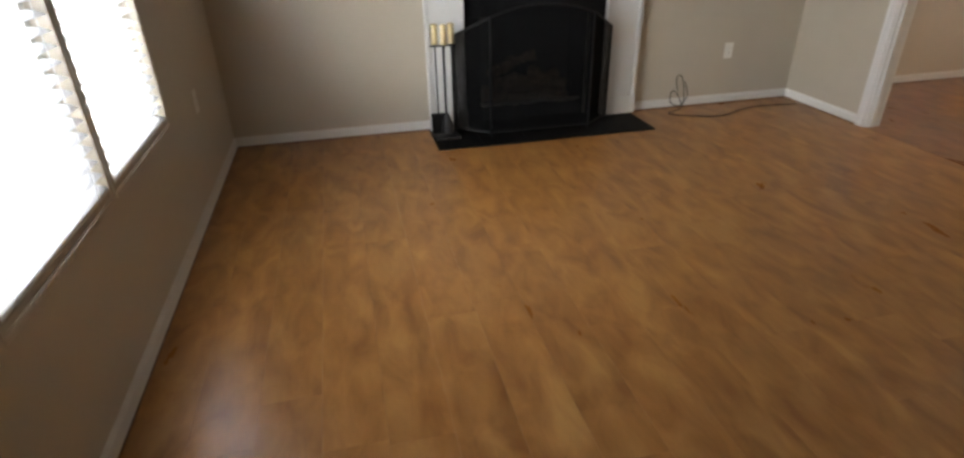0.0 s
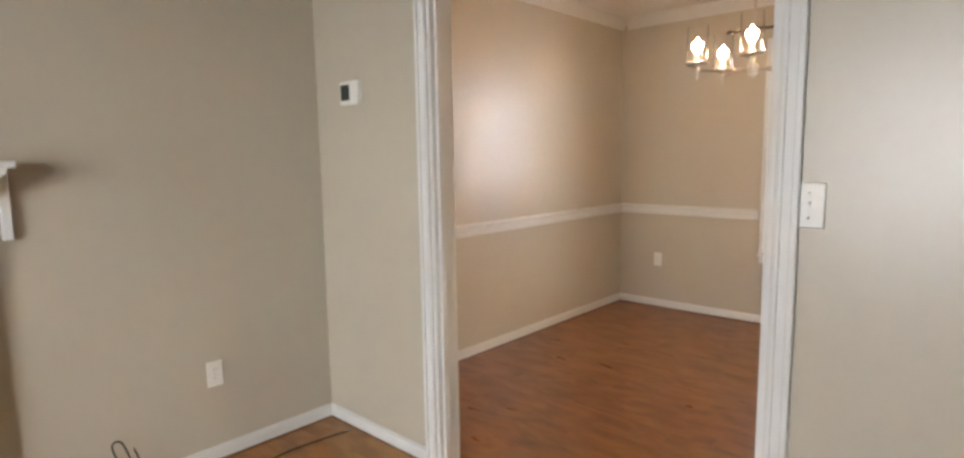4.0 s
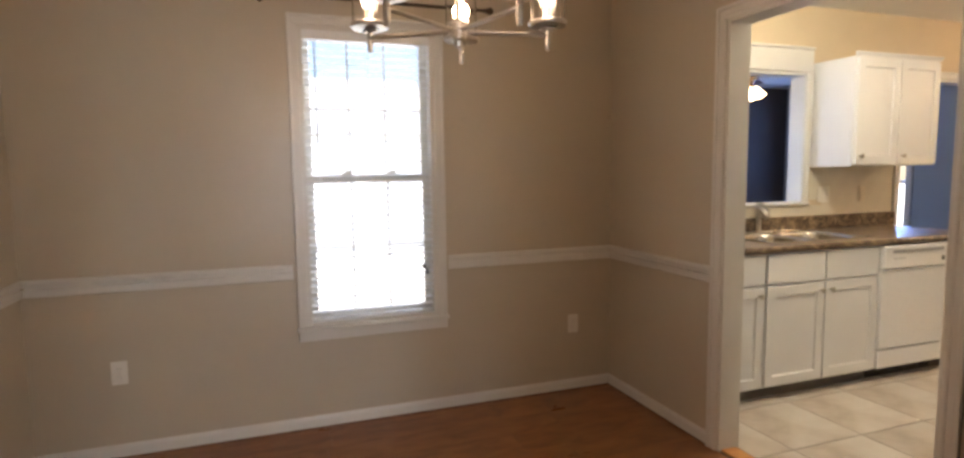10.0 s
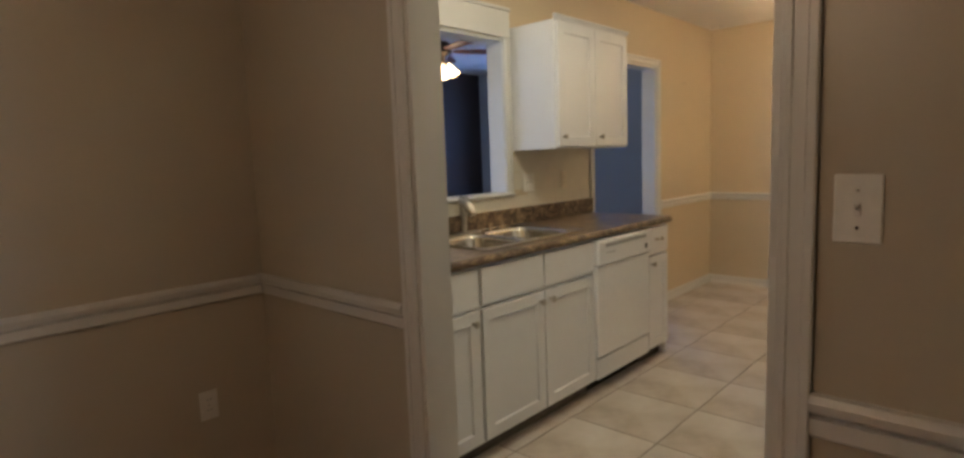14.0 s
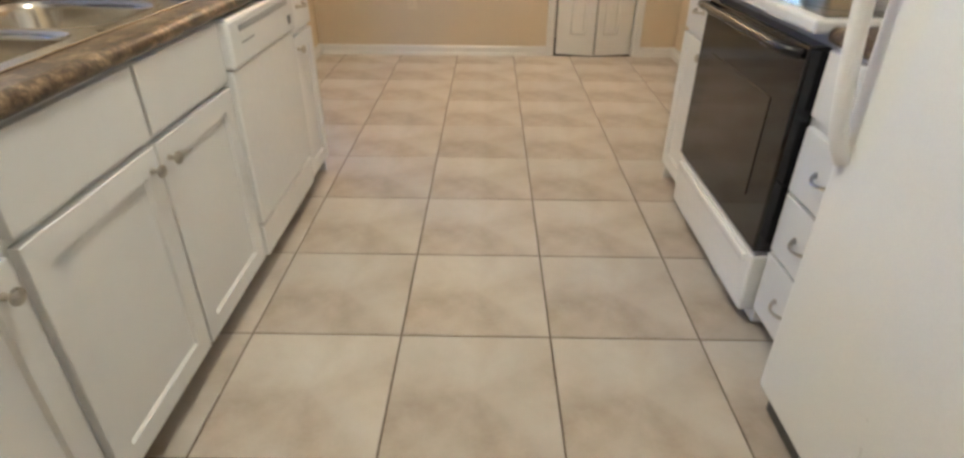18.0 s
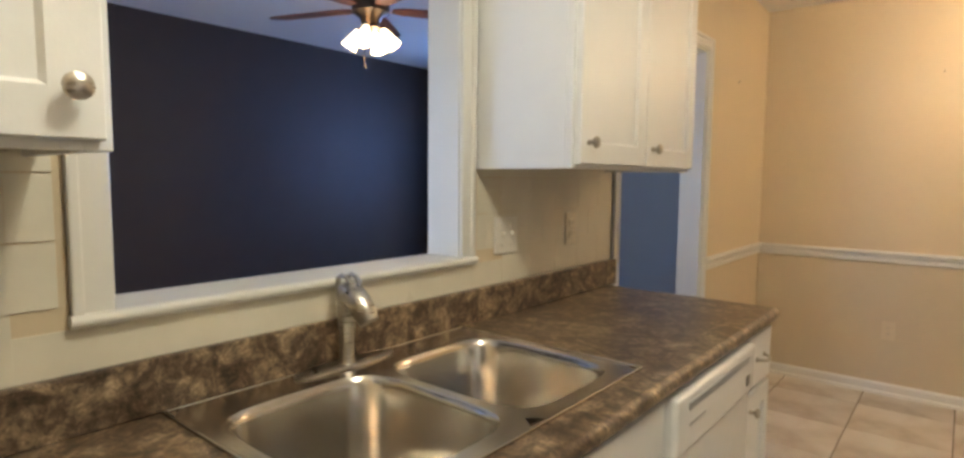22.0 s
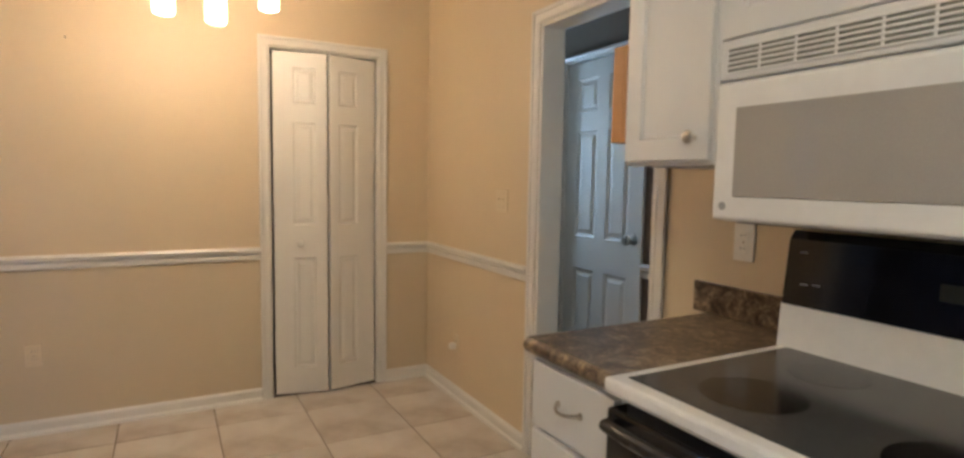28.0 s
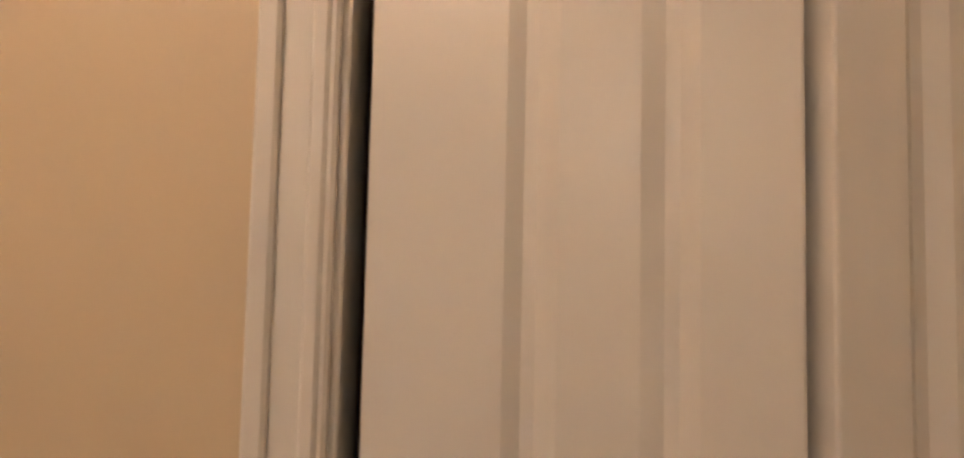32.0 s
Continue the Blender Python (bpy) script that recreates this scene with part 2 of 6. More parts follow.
def screen_mesh(name):
    m, nt, b = node_mat(name)
    b.inputs["Base Color"].default_value = (0.006, 0.006, 0.006, 1)
    b.inputs["Roughness"].default_value, b.inputs["Specular IOR Level"].default_value = 0.8, 0.05
    co = nt.nodes.new("ShaderNodeTexCoord")
    w = []
    for d in ('X', 'Z'):
        t = nt.nodes.new("ShaderNodeTexWave")
        t.bands_direction = d
        t.inputs["Scale"].default_value = 60
        nt.links.new(co.outputs["Object"], t.inputs[0])
        w.append(t)
    mx = nt.nodes.new("ShaderNodeMath")
    mx.operation = 'MAXIMUM'
    nt.links.new(w[0].outputs["Fac"], mx.inputs[0])
    nt.links.new(w[1].outputs["Fac"], mx.inputs[1])
    mr = nt.nodes.new("ShaderNodeMapRange")
    mr.inputs["From Min"].default_value, mr.inputs["From Max"].default_value = 0.55, 0.75
    mr.inputs["To Min"].default_value, mr.inputs["To Max"].default_value = 0.62, 1.0
    nt.links.new(mx.outputs[0], mr.inputs[0])
    nt.links.new(mr.outputs[0], b.inputs["Alpha"])
    return m


GREIGE = (0.495, 0.436, 0.34)
M_wall = paint("greige_wall_paint", GREIGE, 0.34, 0.04, spec=0.7)
M_kwall = paint("cream_wall_paint", (0.61, 0.505, 0.35), 0.45, 0.10)
M_navy = plain("charcoal_wall_paint", (0.044, 0.029, 0.022), 0.56, 0.0, 0.05, 4, 0.0)
M_navy.node_tree.nodes["Principled BSDF"].inputs["Specular IOR Level"].default_value = 0.5
M_slateblue = paint("slate_blue_wall_paint", (0.34, 0.385, 0.42), 0.40, 0.03)
M_kdado = paint("taupe_dado_tone", (0.575, 0.485, 0.345), 0.45, 0.10)
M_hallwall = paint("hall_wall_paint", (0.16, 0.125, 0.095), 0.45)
M_ceil = paint("ceiling_paint", (0.74, 0.72, 0.68), 0.7, 0.35)
M_trim = paint("white_trim_paint", (0.67, 0.66, 0.625), 0.30, 0.05, 0.03)
M_cab = paint("white_cabinet_paint", (0.73, 0.74, 0.75), 0.42, 0.06, 0.03)
M_appl = plain("white_appliance_enamel", (0.81, 0.82, 0.83), 0.22, 0, 0.02, 40, 0.02)
M_plate = plain("white_plastic", (0.76, 0.74, 0.68), 0.35, 0, 0.03)
M_grey = plain("grey_plastic", (0.10, 0.10, 0.10), 0.4)
M_black = plain("black_enamel", (0.012, 0.012, 0.013), 0.25)
M_blackglass = plain("black_glass", (0.010, 0.010, 0.012), 0.06, 0, 0.02, 30, 0.0)
M_blackglass.node_tree.nodes["Principled BSDF"].inputs["Specular IOR Level"].default_value = 0.42
M_slate = plain("black_slate", (0.009, 0.009, 0.009), 0.55, 0, 0.35, 18, 0.25)
M_slate.node_tree.nodes["Principled BSDF"].inputs["Specular IOR Level"].default_value = 0.06
M_cream = plain("painted_over_plate", (0.62, 0.53, 0.385), 0.42, 0, 0.03)
# toe board darkened: the shade under the cabinets is in its colour
M_toe = plain("shaded_toe_board", (0.10, 0.085, 0.07), 0.7, 0, 0.2, 20, 0.1)
M_ivory = plain("ivory_plastic", (0.70, 0.63, 0.51), 0.4, 0, 0.03)
# closet shade as a wall colour, darkens the bifold gaps
M_closet = paint("closet_shade_colour", (0.10, 0.085, 0.065), 0.6)
M_soot = plain("sooty_firebrick", (0.016, 0.014, 0.012), 0.85, 0, 0.5, 22, 0.5)
M_iron = plain("black_iron", (0.014, 0.014, 0.014), 0.5, 0.4)
M_screen = screen_mesh("fire_screen_mesh")
M_brass = plain("pale_worn_brass", (0.78, 0.66, 0.38), 0.34, 1.0)
M_steel = plain("stainless_steel", (0.62, 0.59, 0.54), 0.20, 1.0, 0.04, 25, 0.0)
M_nickel = brushed("brushed_nickel", (0.55, 0.52, 0.47), 0.27, (1, 1, 20))
M_chrome = plain("satin_chrome", (0.62, 0.61, 0.60), 0.16, 1.0)
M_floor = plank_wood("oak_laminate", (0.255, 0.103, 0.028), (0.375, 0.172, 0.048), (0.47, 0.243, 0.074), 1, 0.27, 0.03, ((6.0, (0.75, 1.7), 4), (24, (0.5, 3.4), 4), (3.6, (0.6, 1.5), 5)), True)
# same laminate darkened: the dining room's dimmer light put into its colour
M_floor_d = plank_wood("dim_oak_laminate", (0.18, 0.070, 0.026), (0.275, 0.116, 0.043), (0.345, 0.162, 0.062), 1, 0.27, 0.03, ((6.0, (0.75, 1.7), 4), (24, (0.5, 3.4), 4), (3.6, (0.6, 1.5), 5)), True)
M_board = plank_wood("stained_board", (0.10, 0.045, 0.02), (0.17, 0.08, 0.035), (0.26, 0.13, 0.06), 0, 0.4, 0.05)
M_pinewood = plank_wood("orange_pine", (0.42, 0.19, 0.055), (0.52, 0.25, 0.08), (0.60, 0.31, 0.11), 1, 0.4, 0.05)
M_tile = floor_tile("floor_tile")
M_grout = plain("dark_grout", (0.13, 0.095, 0.07), 0.9, 0, 0.2, 120, 0.3)
M_walltile = plain("painted_wall_tile", (0.66, 0.62, 0.52), 0.3, 0, 0.04, 9, 0.05)
M_counter = marbled_laminate("marbled_laminate")
M_blind = plain("white_blind_slat", (0.80, 0.82, 0.84), 0.4, 0, 0.03)
M_pane = glass("window_glass")
M_jar = glass("clear_jar_glass", (1, 1, 1), 0.02)
M_bulb = glow("warm_bulb", (1.0, 0.66, 0.32), 8.6)
M_bulb_d = glow("candle_bulb", (1.0, 0.72, 0.42), 4.6)
M_fanbulb = glow("fan_shade_glass", (1.0, 0.78, 0.50), 1.7)
M_cord = plain("black_cord", (0.015, 0.013, 0.012), 0.5)
M_grass = plain("pale_gravel_ground", (0.52, 0.52, 0.48), 0.9, 0, 0.25, 9, 0.4)
M_fence = plain("weathered_fence", (0.52, 0.56, 0.60), 0.8, 0, 0.2, 12, 0.2)
M_siding = plain("pale_siding", (0.68, 0.68, 0.66), 0.6, 0, 0.06, 6, 0.1)
M_roof = plain("grey_shingle", (0.30, 0.31, 0.33), 0.85, 0, 0.25, 25, 0.3)
M_leaf = plain("green_leaf", (0.06, 0.13, 0.03), 0.55, 0, 0.4, 5, 0.1)
M_bark = plain("bark", (0.10, 0.07, 0.05), 0.9, 0, 0.3, 20, 0.5)
M_display = plain("display_grey", (0.05, 0.06, 0.05), 0.2)
M_mwwin = plain("microwave_window", (0.40, 0.38, 0.36), 0.10, 0, 0.05, 300, 0.0)
M_key = plain("pale_grey_key", (0.46, 0.47, 0.50), 0.45)
M_print = plain("grey_print", (0.33, 0.34, 0.36), 0.5)
M_vent = plain("vent_shade_tone", (0.20, 0.21, 0.19), 0.6)
M_dark = plain("dark_gap", (0.008, 0.007, 0.006), 0.9)
M_fridge = plain("white_pebbled_enamel", (0.80, 0.81, 0.81), 0.30, 0, 0.02, 260, 0.10)
M_cookglass = plain("grey_black_ceramic", (0.070, 0.071, 0.073), 0.16, 0, 0.3, 700, 0.0)
M_burner = plain("burner_zone_print", (0.014, 0.012, 0.012), 0.16, 0, 0.1, 300, 0.0)
M_ovenwin = plain("smoked_oven_glass", (0.030, 0.023, 0.018), 0.10, 0, 0.1, 20, 0.0)
M_fanblade = plank_wood("reddish_blade_wood", (0.10, 0.035, 0.02), (0.16, 0.06, 0.03), (0.22, 0.09, 0.05), 0, 0.35, 0.05)
M_bronze = plain("dark_bronze", (0.10, 0.075, 0.055), 0.35, 0.9)
M_ash = plain("pale_wood_ash", (0.52, 0.45, 0.38), 0.95, 0, 0.25, 60, 0.6)
M_log = plain("charred_brown_log", (0.27, 0.20, 0.135), 0.9, 0, 0.5, 30, 0.8)
M_barnwood = plank_wood("weathered_barnwood", (0.16, 0.085, 0.055), (0.25, 0.145, 0.10), (0.36, 0.24, 0.18), 0, 0.6, 0.05)
M_diff = glow("frosted_diffuser", (1.0, 0.86, 0.68), 1.6)
# ---------------------------------------------------------------- mesh helpers
def box(bm, x0, x1, y0, y1, z0, z1, bev=0.0, seg=1):
    x0, x1, y0, y1, z0, z1 = min(x0, x1), max(x0, x1), min(y0, y1), max(y0, y1), min(z0, z1), max(z0, z1)
    v = [bm.verts.new(p) for p in ((x0, y0, z0), (x1, y0, z0), (x1, y1, z0), (x0, y1, z0), (x0, y0, z1), (x1, y0, z1), (x1, y1, z1), (x0, y1, z1))]
    fs = [bm.faces.new([v[i] for i in f]) for f in ((0, 3, 2, 1), (4, 5, 6, 7), (0, 1, 5, 4), (1, 2, 6, 5), (2, 3, 7, 6), (3, 0, 4, 7))]
    if bev > 0:
        es = list({e for f in fs for e in f.edges})
        bmesh.ops.bevel(bm, geom=es, offset=bev, segments=seg, affect='EDGES', profile=0.5, clamp_overlap=True)
    return bm


def lathe(bm, prof, seg=16, m=None):
    """Turn (radius, height) pairs about z."""
    m = m or Matrix()
    rings = []
    for r, z in prof:
        if r < 1e-6:
            rings.append([bm.verts.new(m @ Vector((0, 0, z)))])
        else:
            rings.append([bm.verts.new(m @ Vector((r * math.cos(2 * math.pi * k / seg), r * math.sin(2 * math.pi * k / seg), z))) for k in range(seg)])
    for a, b in zip(rings, rings[1:]):
        for k in range(seg):
            k2 = (k + 1) % seg
            if len(a) == 1 and len(b) == 1:
                continue
            if len(a) == 1:
                f = bm.faces.new((a[0], b[k], b[k2]))
            elif len(b) == 1:
                f = bm.faces.new((a[k], b[0], a[k2]))
            else:
                f = bm.faces.new((a[k], b[k], b[k2], a[k2]))
            f.smooth = True
    return bm


def tube(bm, pts, r, seg=8, caps=True):
    """A round rod along points; r a number or one a point."""
    pts = [Vector(p) for p in pts]
    rings, up = [], Vector((0.013, 0.021, 1)).normalized()
    for i, p in enumerate(pts):
        d = (pts[min(i + 1, len(pts) - 1)] - pts[max(i - 1, 0)]).normalized()
        u = d.cross(up)
        if u.length < 0.05:
            u = d.cross(Vector((1, 0.1, 0)))
        u.normalize()
        w = d.cross(u)
        rr = r[i] if isinstance(r, (list, tuple)) else r
        rings.append([bm.verts.new(p + rr * (math.cos(2 * math.pi * k / seg) * u + math.sin(2 * math.pi * k / seg) * w)) for k in range(seg)])
    for a, b in zip(rings, rings[1:]):
        for k in range(seg):
            f = bm.faces.new((a[k], b[k], b[(k + 1) % seg], a[(k + 1) % seg]))
            f.smooth = True
    if caps:
        bm.faces.new(rings[0])
        bm.faces.new(rings[-1][::-1])
    return bm


def extrude_profile(bm, prof, a, b, axis, origin, out):
    """Sweep a closed profile of (depth, z) along 'x' or 'y' from a to b; origin is the wall plane, out its direction (+1/-1)."""
    ends = []
    for s in (a, b):
        ring = []
        for d, z in prof:
            q = origin + out * d
            ring.append(bm.verts.new((s, q, z) if axis == 'x' else (q, s, z)))
        ends.append(ring)
    n = len(prof)
    for k in range(n):
        bm.faces.new((ends[0][k], ends[0][(k + 1) % n], ends[1][(k + 1) % n], ends[1][k]))
    bm.faces.new(ends[0])
    bm.faces.new(ends[1][::-1])
    return bm


def mesh_of(name, bm, mat):
    bmesh.ops.recalc_face_normals(bm, faces=bm.faces)
    for e in bm.edges:
        if len(e.link_faces) == 2 and e.calc_face_angle(0) > 0.7:
            e.smooth = False
    me = bpy.data.meshes.new(name)
    bm.to_mesh(me)
    bm.free()
    for m in (mat if isinstance(mat, (list, tuple)) else [mat]):
        me.materials.append(m)
    return me


def part(name, bm, material, parent=None, label="", m=None):
    ob = new(name, mesh_of(name, bm, material))
    if parent is not None:
        ob.parent = parent
    if m is not None:
        ob.matrix_local = m
    if label:
        ob["label"] = label
    return ob


def thing(name, m, label, category, group=""):
    ob = new(name)
    ob.empty_display_size = 0.1
    ob.matrix_world = m
    return tagged(ob, label, category, group)


def solid(name, bm, material, label, category="", kind="", group=""):
    return tagged(part(name, bm, material), label, category, group, kind)


def structure(name, bm, material, label=""):
    return tagged(part(name, bm, material), label, "", "", "structure")


B = bmesh.new


def wall(name, axis, face, out, lo, hi, holes, mat, label, top=None, thick=0.06):
    """A wall slab whose room face lies at axis = face; out points away from the room. holes: (from, to, sill, head)."""
    top = top or CEIL
    bm = B()
    cuts = sorted({lo, hi, *[h[0] for h in holes], *[h[1] for h in holes]})
    for a, b in zip(cuts, cuts[1:]):
        zs = [(0.0, top)]
        for h in holes:
            if h[0] <= a + 1e-6 and h[1] >= b - 1e-6:
                zs = [(0.0, h[2]), (h[3], top)]
        for z0, z1 in zs:
            if z1 - z0 > 1e-4:
                if axis == 'x':
                    box(bm, face, face + out * thick, a, b, z0, z1)
                else:
                    box(bm, a, b, face, face + out * thick, z0, z1)
    bmesh.ops.remove_doubles(bm, verts=bm.verts, dist=1e-5)
    seen = {}
    for f in bm.faces:
        c = f.calc_center_median()
        seen.setdefault((round(c.x, 4), round(c.y, 4), round(c.z, 4)), []).append(f)
    bmesh.ops.delete(bm, geom=[f for fs in seen.values() if len(fs) > 1 for f in fs], context='FACES_ONLY')
    return structure(name, bm, mat, label)


BASE = [(0, 0.010), (0.013, 0.010), (0.013, 0.052), (0.011, 0.059), (0.006, 0.063), (0.004, 0.069), (0, 0.069)]
# dark strip that stands for the shaded gap under the baseboards
GAP_STRIP = [(0, 0), (0.015, 0), (0.0145, 0.005), (0.0125, 0.010), (0, 0.010)]
KBASE = [(0, 0), (0.024, 0), (0.0235, 0.008), (0.019, 0.016), (0.013, 0.019), (0.011, 0.023), (0.012, 0.058), (0.009, 0.066), (0.004, 0.071), (0, 0.078)]


def rail_prof(top, h=0.080):
    """Chair rail: a proud upper lip, a deep groove under it, a flat lower band."""
    t, g = top, top - h * 0.48
    return [(0, t - h), (0.008, t - h), (0.014, t - h + 0.006), (0.014, g - 0.006), (0.002, g - 0.003), (0.002, g + 0.008), (0.024, g + 0.010), (0.028, t - 0.012), (0.020, t), (0, t)]


def run(name, prof, axis, face, inward, spans, mat, label):
    bm = B()
    for a, b in spans:
        extrude_profile(bm, prof, a, b, axis, face, inward)
    return structure(name, bm, mat, label)


def casing(name, axis, face, inward, a, b, head, mat, label, width=0.060, sill=0.0, depth=0.018):
    """Moulded trim round an opening from a to b up to head, on the room side of a wall."""
    def strip(bm, u0, u1, z0, z1, d0, d1):
        if axis == 'x':
            box(bm, face + inward * d0, face + inward * d1, u0, u1, z0, z1, 0.003)
        else:
            box(bm, u0, u1, face + inward * d0, face + inward * d1, z0, z1, 0.003)
    w = width
    st = new(name)
    tagged(st, label, "casing", kind="structure")
    bm = B()
    strip(bm, a - w + 0.018, b + w - 0.018, head, head + w - 0.018, 0, depth * 0.6)
    strip(bm, a - w + 0.018, b + w - 0.018, head + w - 0.018, head + w, 0, depth)
    strip(bm, a - 0.006, b + 0.006, head + 0.006, head + 0.020, 0, depth * 0.82)
    part("head_casing", bm, mat, st)
    for u0, u1, o in ((a - w, a, -1), (b, b + w, 1)):
        bm = B()
        strip(bm, u0, u1, sill, head, 0, depth * 0.62)
        e0, e1 = (u0, u0 + 0.018) if o < 0 else (u1 - 0.018, u1)
        strip(bm, e0, e1, sill, head + w, 0, depth)
        i0, i1 = (u1 - 0.020, u1 - 0.006) if o < 0 else (u0 + 0.006, u0 + 0.020)
        strip(bm, i0, i1, sill, head + 0.006, 0, depth * 0.82)
        part("casing_leg", bm, mat, st)
    return st


def jamb(name, axis, f0, f1, a, b, head, mat, label, t=0.016, sill=None):
    """Flat lining inside an opening through a wall from f0 to f1."""
    root = new(name)
    tagged(root, label, "lining", kind="structure")
    z0 = sill if sill is not None else 0.0
    segs = [(a - 0.002, a + t, z0, head), (b - t, b + 0.002, z0, head), (a + t, b - t, head - t, head + 0.002)]
    if sill is not None:
        segs.append((a + t, b - t, sill - 0.002, sill + t))
    for (u0, u1, z0_, z1_), nm in zip(segs, ("side_board", "side_board", "head_board", "sill_board")):
        bm = B()
        if axis == 'x':
            box(bm, f0, f1, u0, u1, z0_, z1_, 0.0015)
        else:
            box(bm, u0, u1, f0, f1, z0_, z1_, 0.0015)
        part(nm, bm, mat, root)
    return root
# ---------------------------------------------------------------- floors, ceilings, walls
T = 0.12   # full wall thickness


def plank_floor(name, x0, x1, y0, y1, w, length, mat, label, seed, along='y'):
    """Floating laminate boards over a dark base, laid in staggered rows."""
    rnd = random.Random(seed)
    bm = B()
    box(bm, x0, x1, y0, y1, -0.12, -0.010)
    base = structure(name, bm, M_dark, label)
    n = 0
    u0, u1, v0, v1 = (x0, x1, y0, y1) if along == 'y' else (y0, y1, x0, x1)
    meshes = {}
    u = u0
    while u < u1 - 0.004:
        ww = min(w, u1 - u)
        v = v0 - rnd.uniform(0.1, length - 0.1)
        while v < v1 - 0.004:
            a, b = max(v, v0), min(v + length, v1)
            if b - a > 0.01:
                key = (round(ww, 3), round(b - a, 3))
                if key not in meshes:
                    pb = B()
                    g = 0.00015
                    l2, w2 = (b - a) / 2 - g, ww / 2 - g
                    if along == 'y':
                        box(pb, -w2, w2, -l2, l2, -0.010, 0.0, 0.0004)
                    else:
                        box(pb, -l2, l2, -w2, w2, -0.010, 0.0, 0.0004)
                    meshes[key] = mesh_of("plank", pb, mat)
                ob = new("plank", meshes[key])
                ob.parent = base
                c = (u + ww / 2, (a + b) / 2)
                ob.location = (c[0], c[1], 0) if along == 'y' else (c[1], c[0], 0)
                n += 1
            v += length
        u += w
    return base


def tile_floor(name, x0, x1, y0, y1, px, py, size, label):
    """Square tiles set on a grid that passes through (px, py), in recessed dark grout."""
    bm = B()
    box(bm, x0, x1, y0, y1, -0.12, -0.003)
    base = structure(name, bm, M_grout, label)
    g, meshes = 0.0028, {}
    i0, i1 = math.floor((x0 - px) / size), math.ceil((x1 - px) / size)
    j0, j1 = math.floor((y0 - py) / size), math.ceil((y1 - py) / size)
    for i in range(i0, i1):
        for j in range(j0, j1):
            a0, a1 = max(px + i * size + g, x0), min(px + (i + 1) * size - g, x1)
            b0, b1 = max(py + j * size + g, y0), min(py + (j + 1) * size - g, y1)
            if a1 - a0 < 0.01 or b1 - b0 < 0.01:
                continue
            key = (round(a1 - a0, 3), round(b1 - b0, 3))
            if key not in meshes:
                pb = B()
                box(pb, -(a1 - a0) / 2, (a1 - a0) / 2, -(b1 - b0) / 2, (b1 - b0) / 2, -0.010, 0.0, 0.0016)
                meshes[key] = mesh_of("tile", pb, M_tile)
            ob = new("tile", meshes[key])
            ob.parent = base
            ob.location = ((a0 + a1) / 2, (b0 + b1) / 2, 0)
    return base


def slab(name, x0, x1, y0, y1, z0, z1, mat, label):
    return structure(name, box(B(), x0, x1, y0, y1, z0, z1), mat, label)


# living room
WL = [(LWIN[0], LWIN[1], LWIN[2], LWIN[3])]
wall("wall_living_west", 'x', LW, -1, LS, LN + 0.06, WL, M_wall, "greige painted wall with a wide blind-hung window", thick=0.14)
wall("wall_living_north", 'y', LN, 1, LW, LE, [(FX0, FX1, 0.0, FZ)], M_wall, "greige painted wall behind the fireplace", thick=0.06)
wall("wall_living_east", 'x', LE, 1, LS, LN + 0.06, [(OP0, OP1, 0, OPH)], M_wall, "greige painted wall with a cased opening")
wall("wall_living_south", 'y', LS, -1, LW, LE, [], M_wall, "greige painted wall")
slab("ceiling_living", LW, LE + 0.06, LS, LN + 0.06, CEIL, CEIL + 0.1, M_ceil, "white textured ceiling")
# dining room
wall("wall_dining_west", 'x', DW, -1, DS, DN, [(OP0, OP1, 0, OPH)], M_wall, "greige painted wall with a cased opening")
wall("wall_dining_north", 'y', DN, 1, DW - 0.06, DE + 0.14, [], M_wall, "greige painted wall with white chair rail")
wall("wall_dining_east", 'x', DE, 1, DS - 0.06, DN, [DWIN], M_wall, "greige painted wall with a tall window", thick=0.14)
wall("wall_dining_south", 'y', DS, -1, DW - 0.06, DE, [(KD0, KD1, 0, KDH)], M_wall, "greige painted wall with a kitchen doorway")
slab("ceiling_dining", DW - 0.06, DE + 0.14, DS - 0.06, DN + 0.06, CEIL, CEIL + 0.1, M_ceil, "white ceiling with crown moulding")
# kitchen and breakfast end
KN = DS - T
wall("wall_kitchen_north", 'y', KN, 1, KW, KE, [(KD0, KD1, 0, KDH)], M_kwall, "cream painted wall with a doorway")
wall("wall_kitchen_east", 'x', KE, 1, KS, KN, [PT, (EO0, EO1, 0, EOH)], M_kwall, "cream painted wall with pass-through and side opening")
wall("wall_kitchen_south", 'y', KS, -1, KW - 0.06, KE + 0.06, [(BF0, BF1, 0, BFH)], M_kwall, "cream painted wall with a closet opening")
wall("wall_kitchen_west", 'x', KW, -1, KS, KN, [(WO0, WO1, 0, EOH)], M_kwall, "cream painted wall with an opening to the hall")
slab("ceiling_kitchen", KW - 0.06, KE + 0.06, KS - 0.06, KN + 0.06, CEIL, CEIL + 0.1, M_ceil, "cream-lit white ceiling")
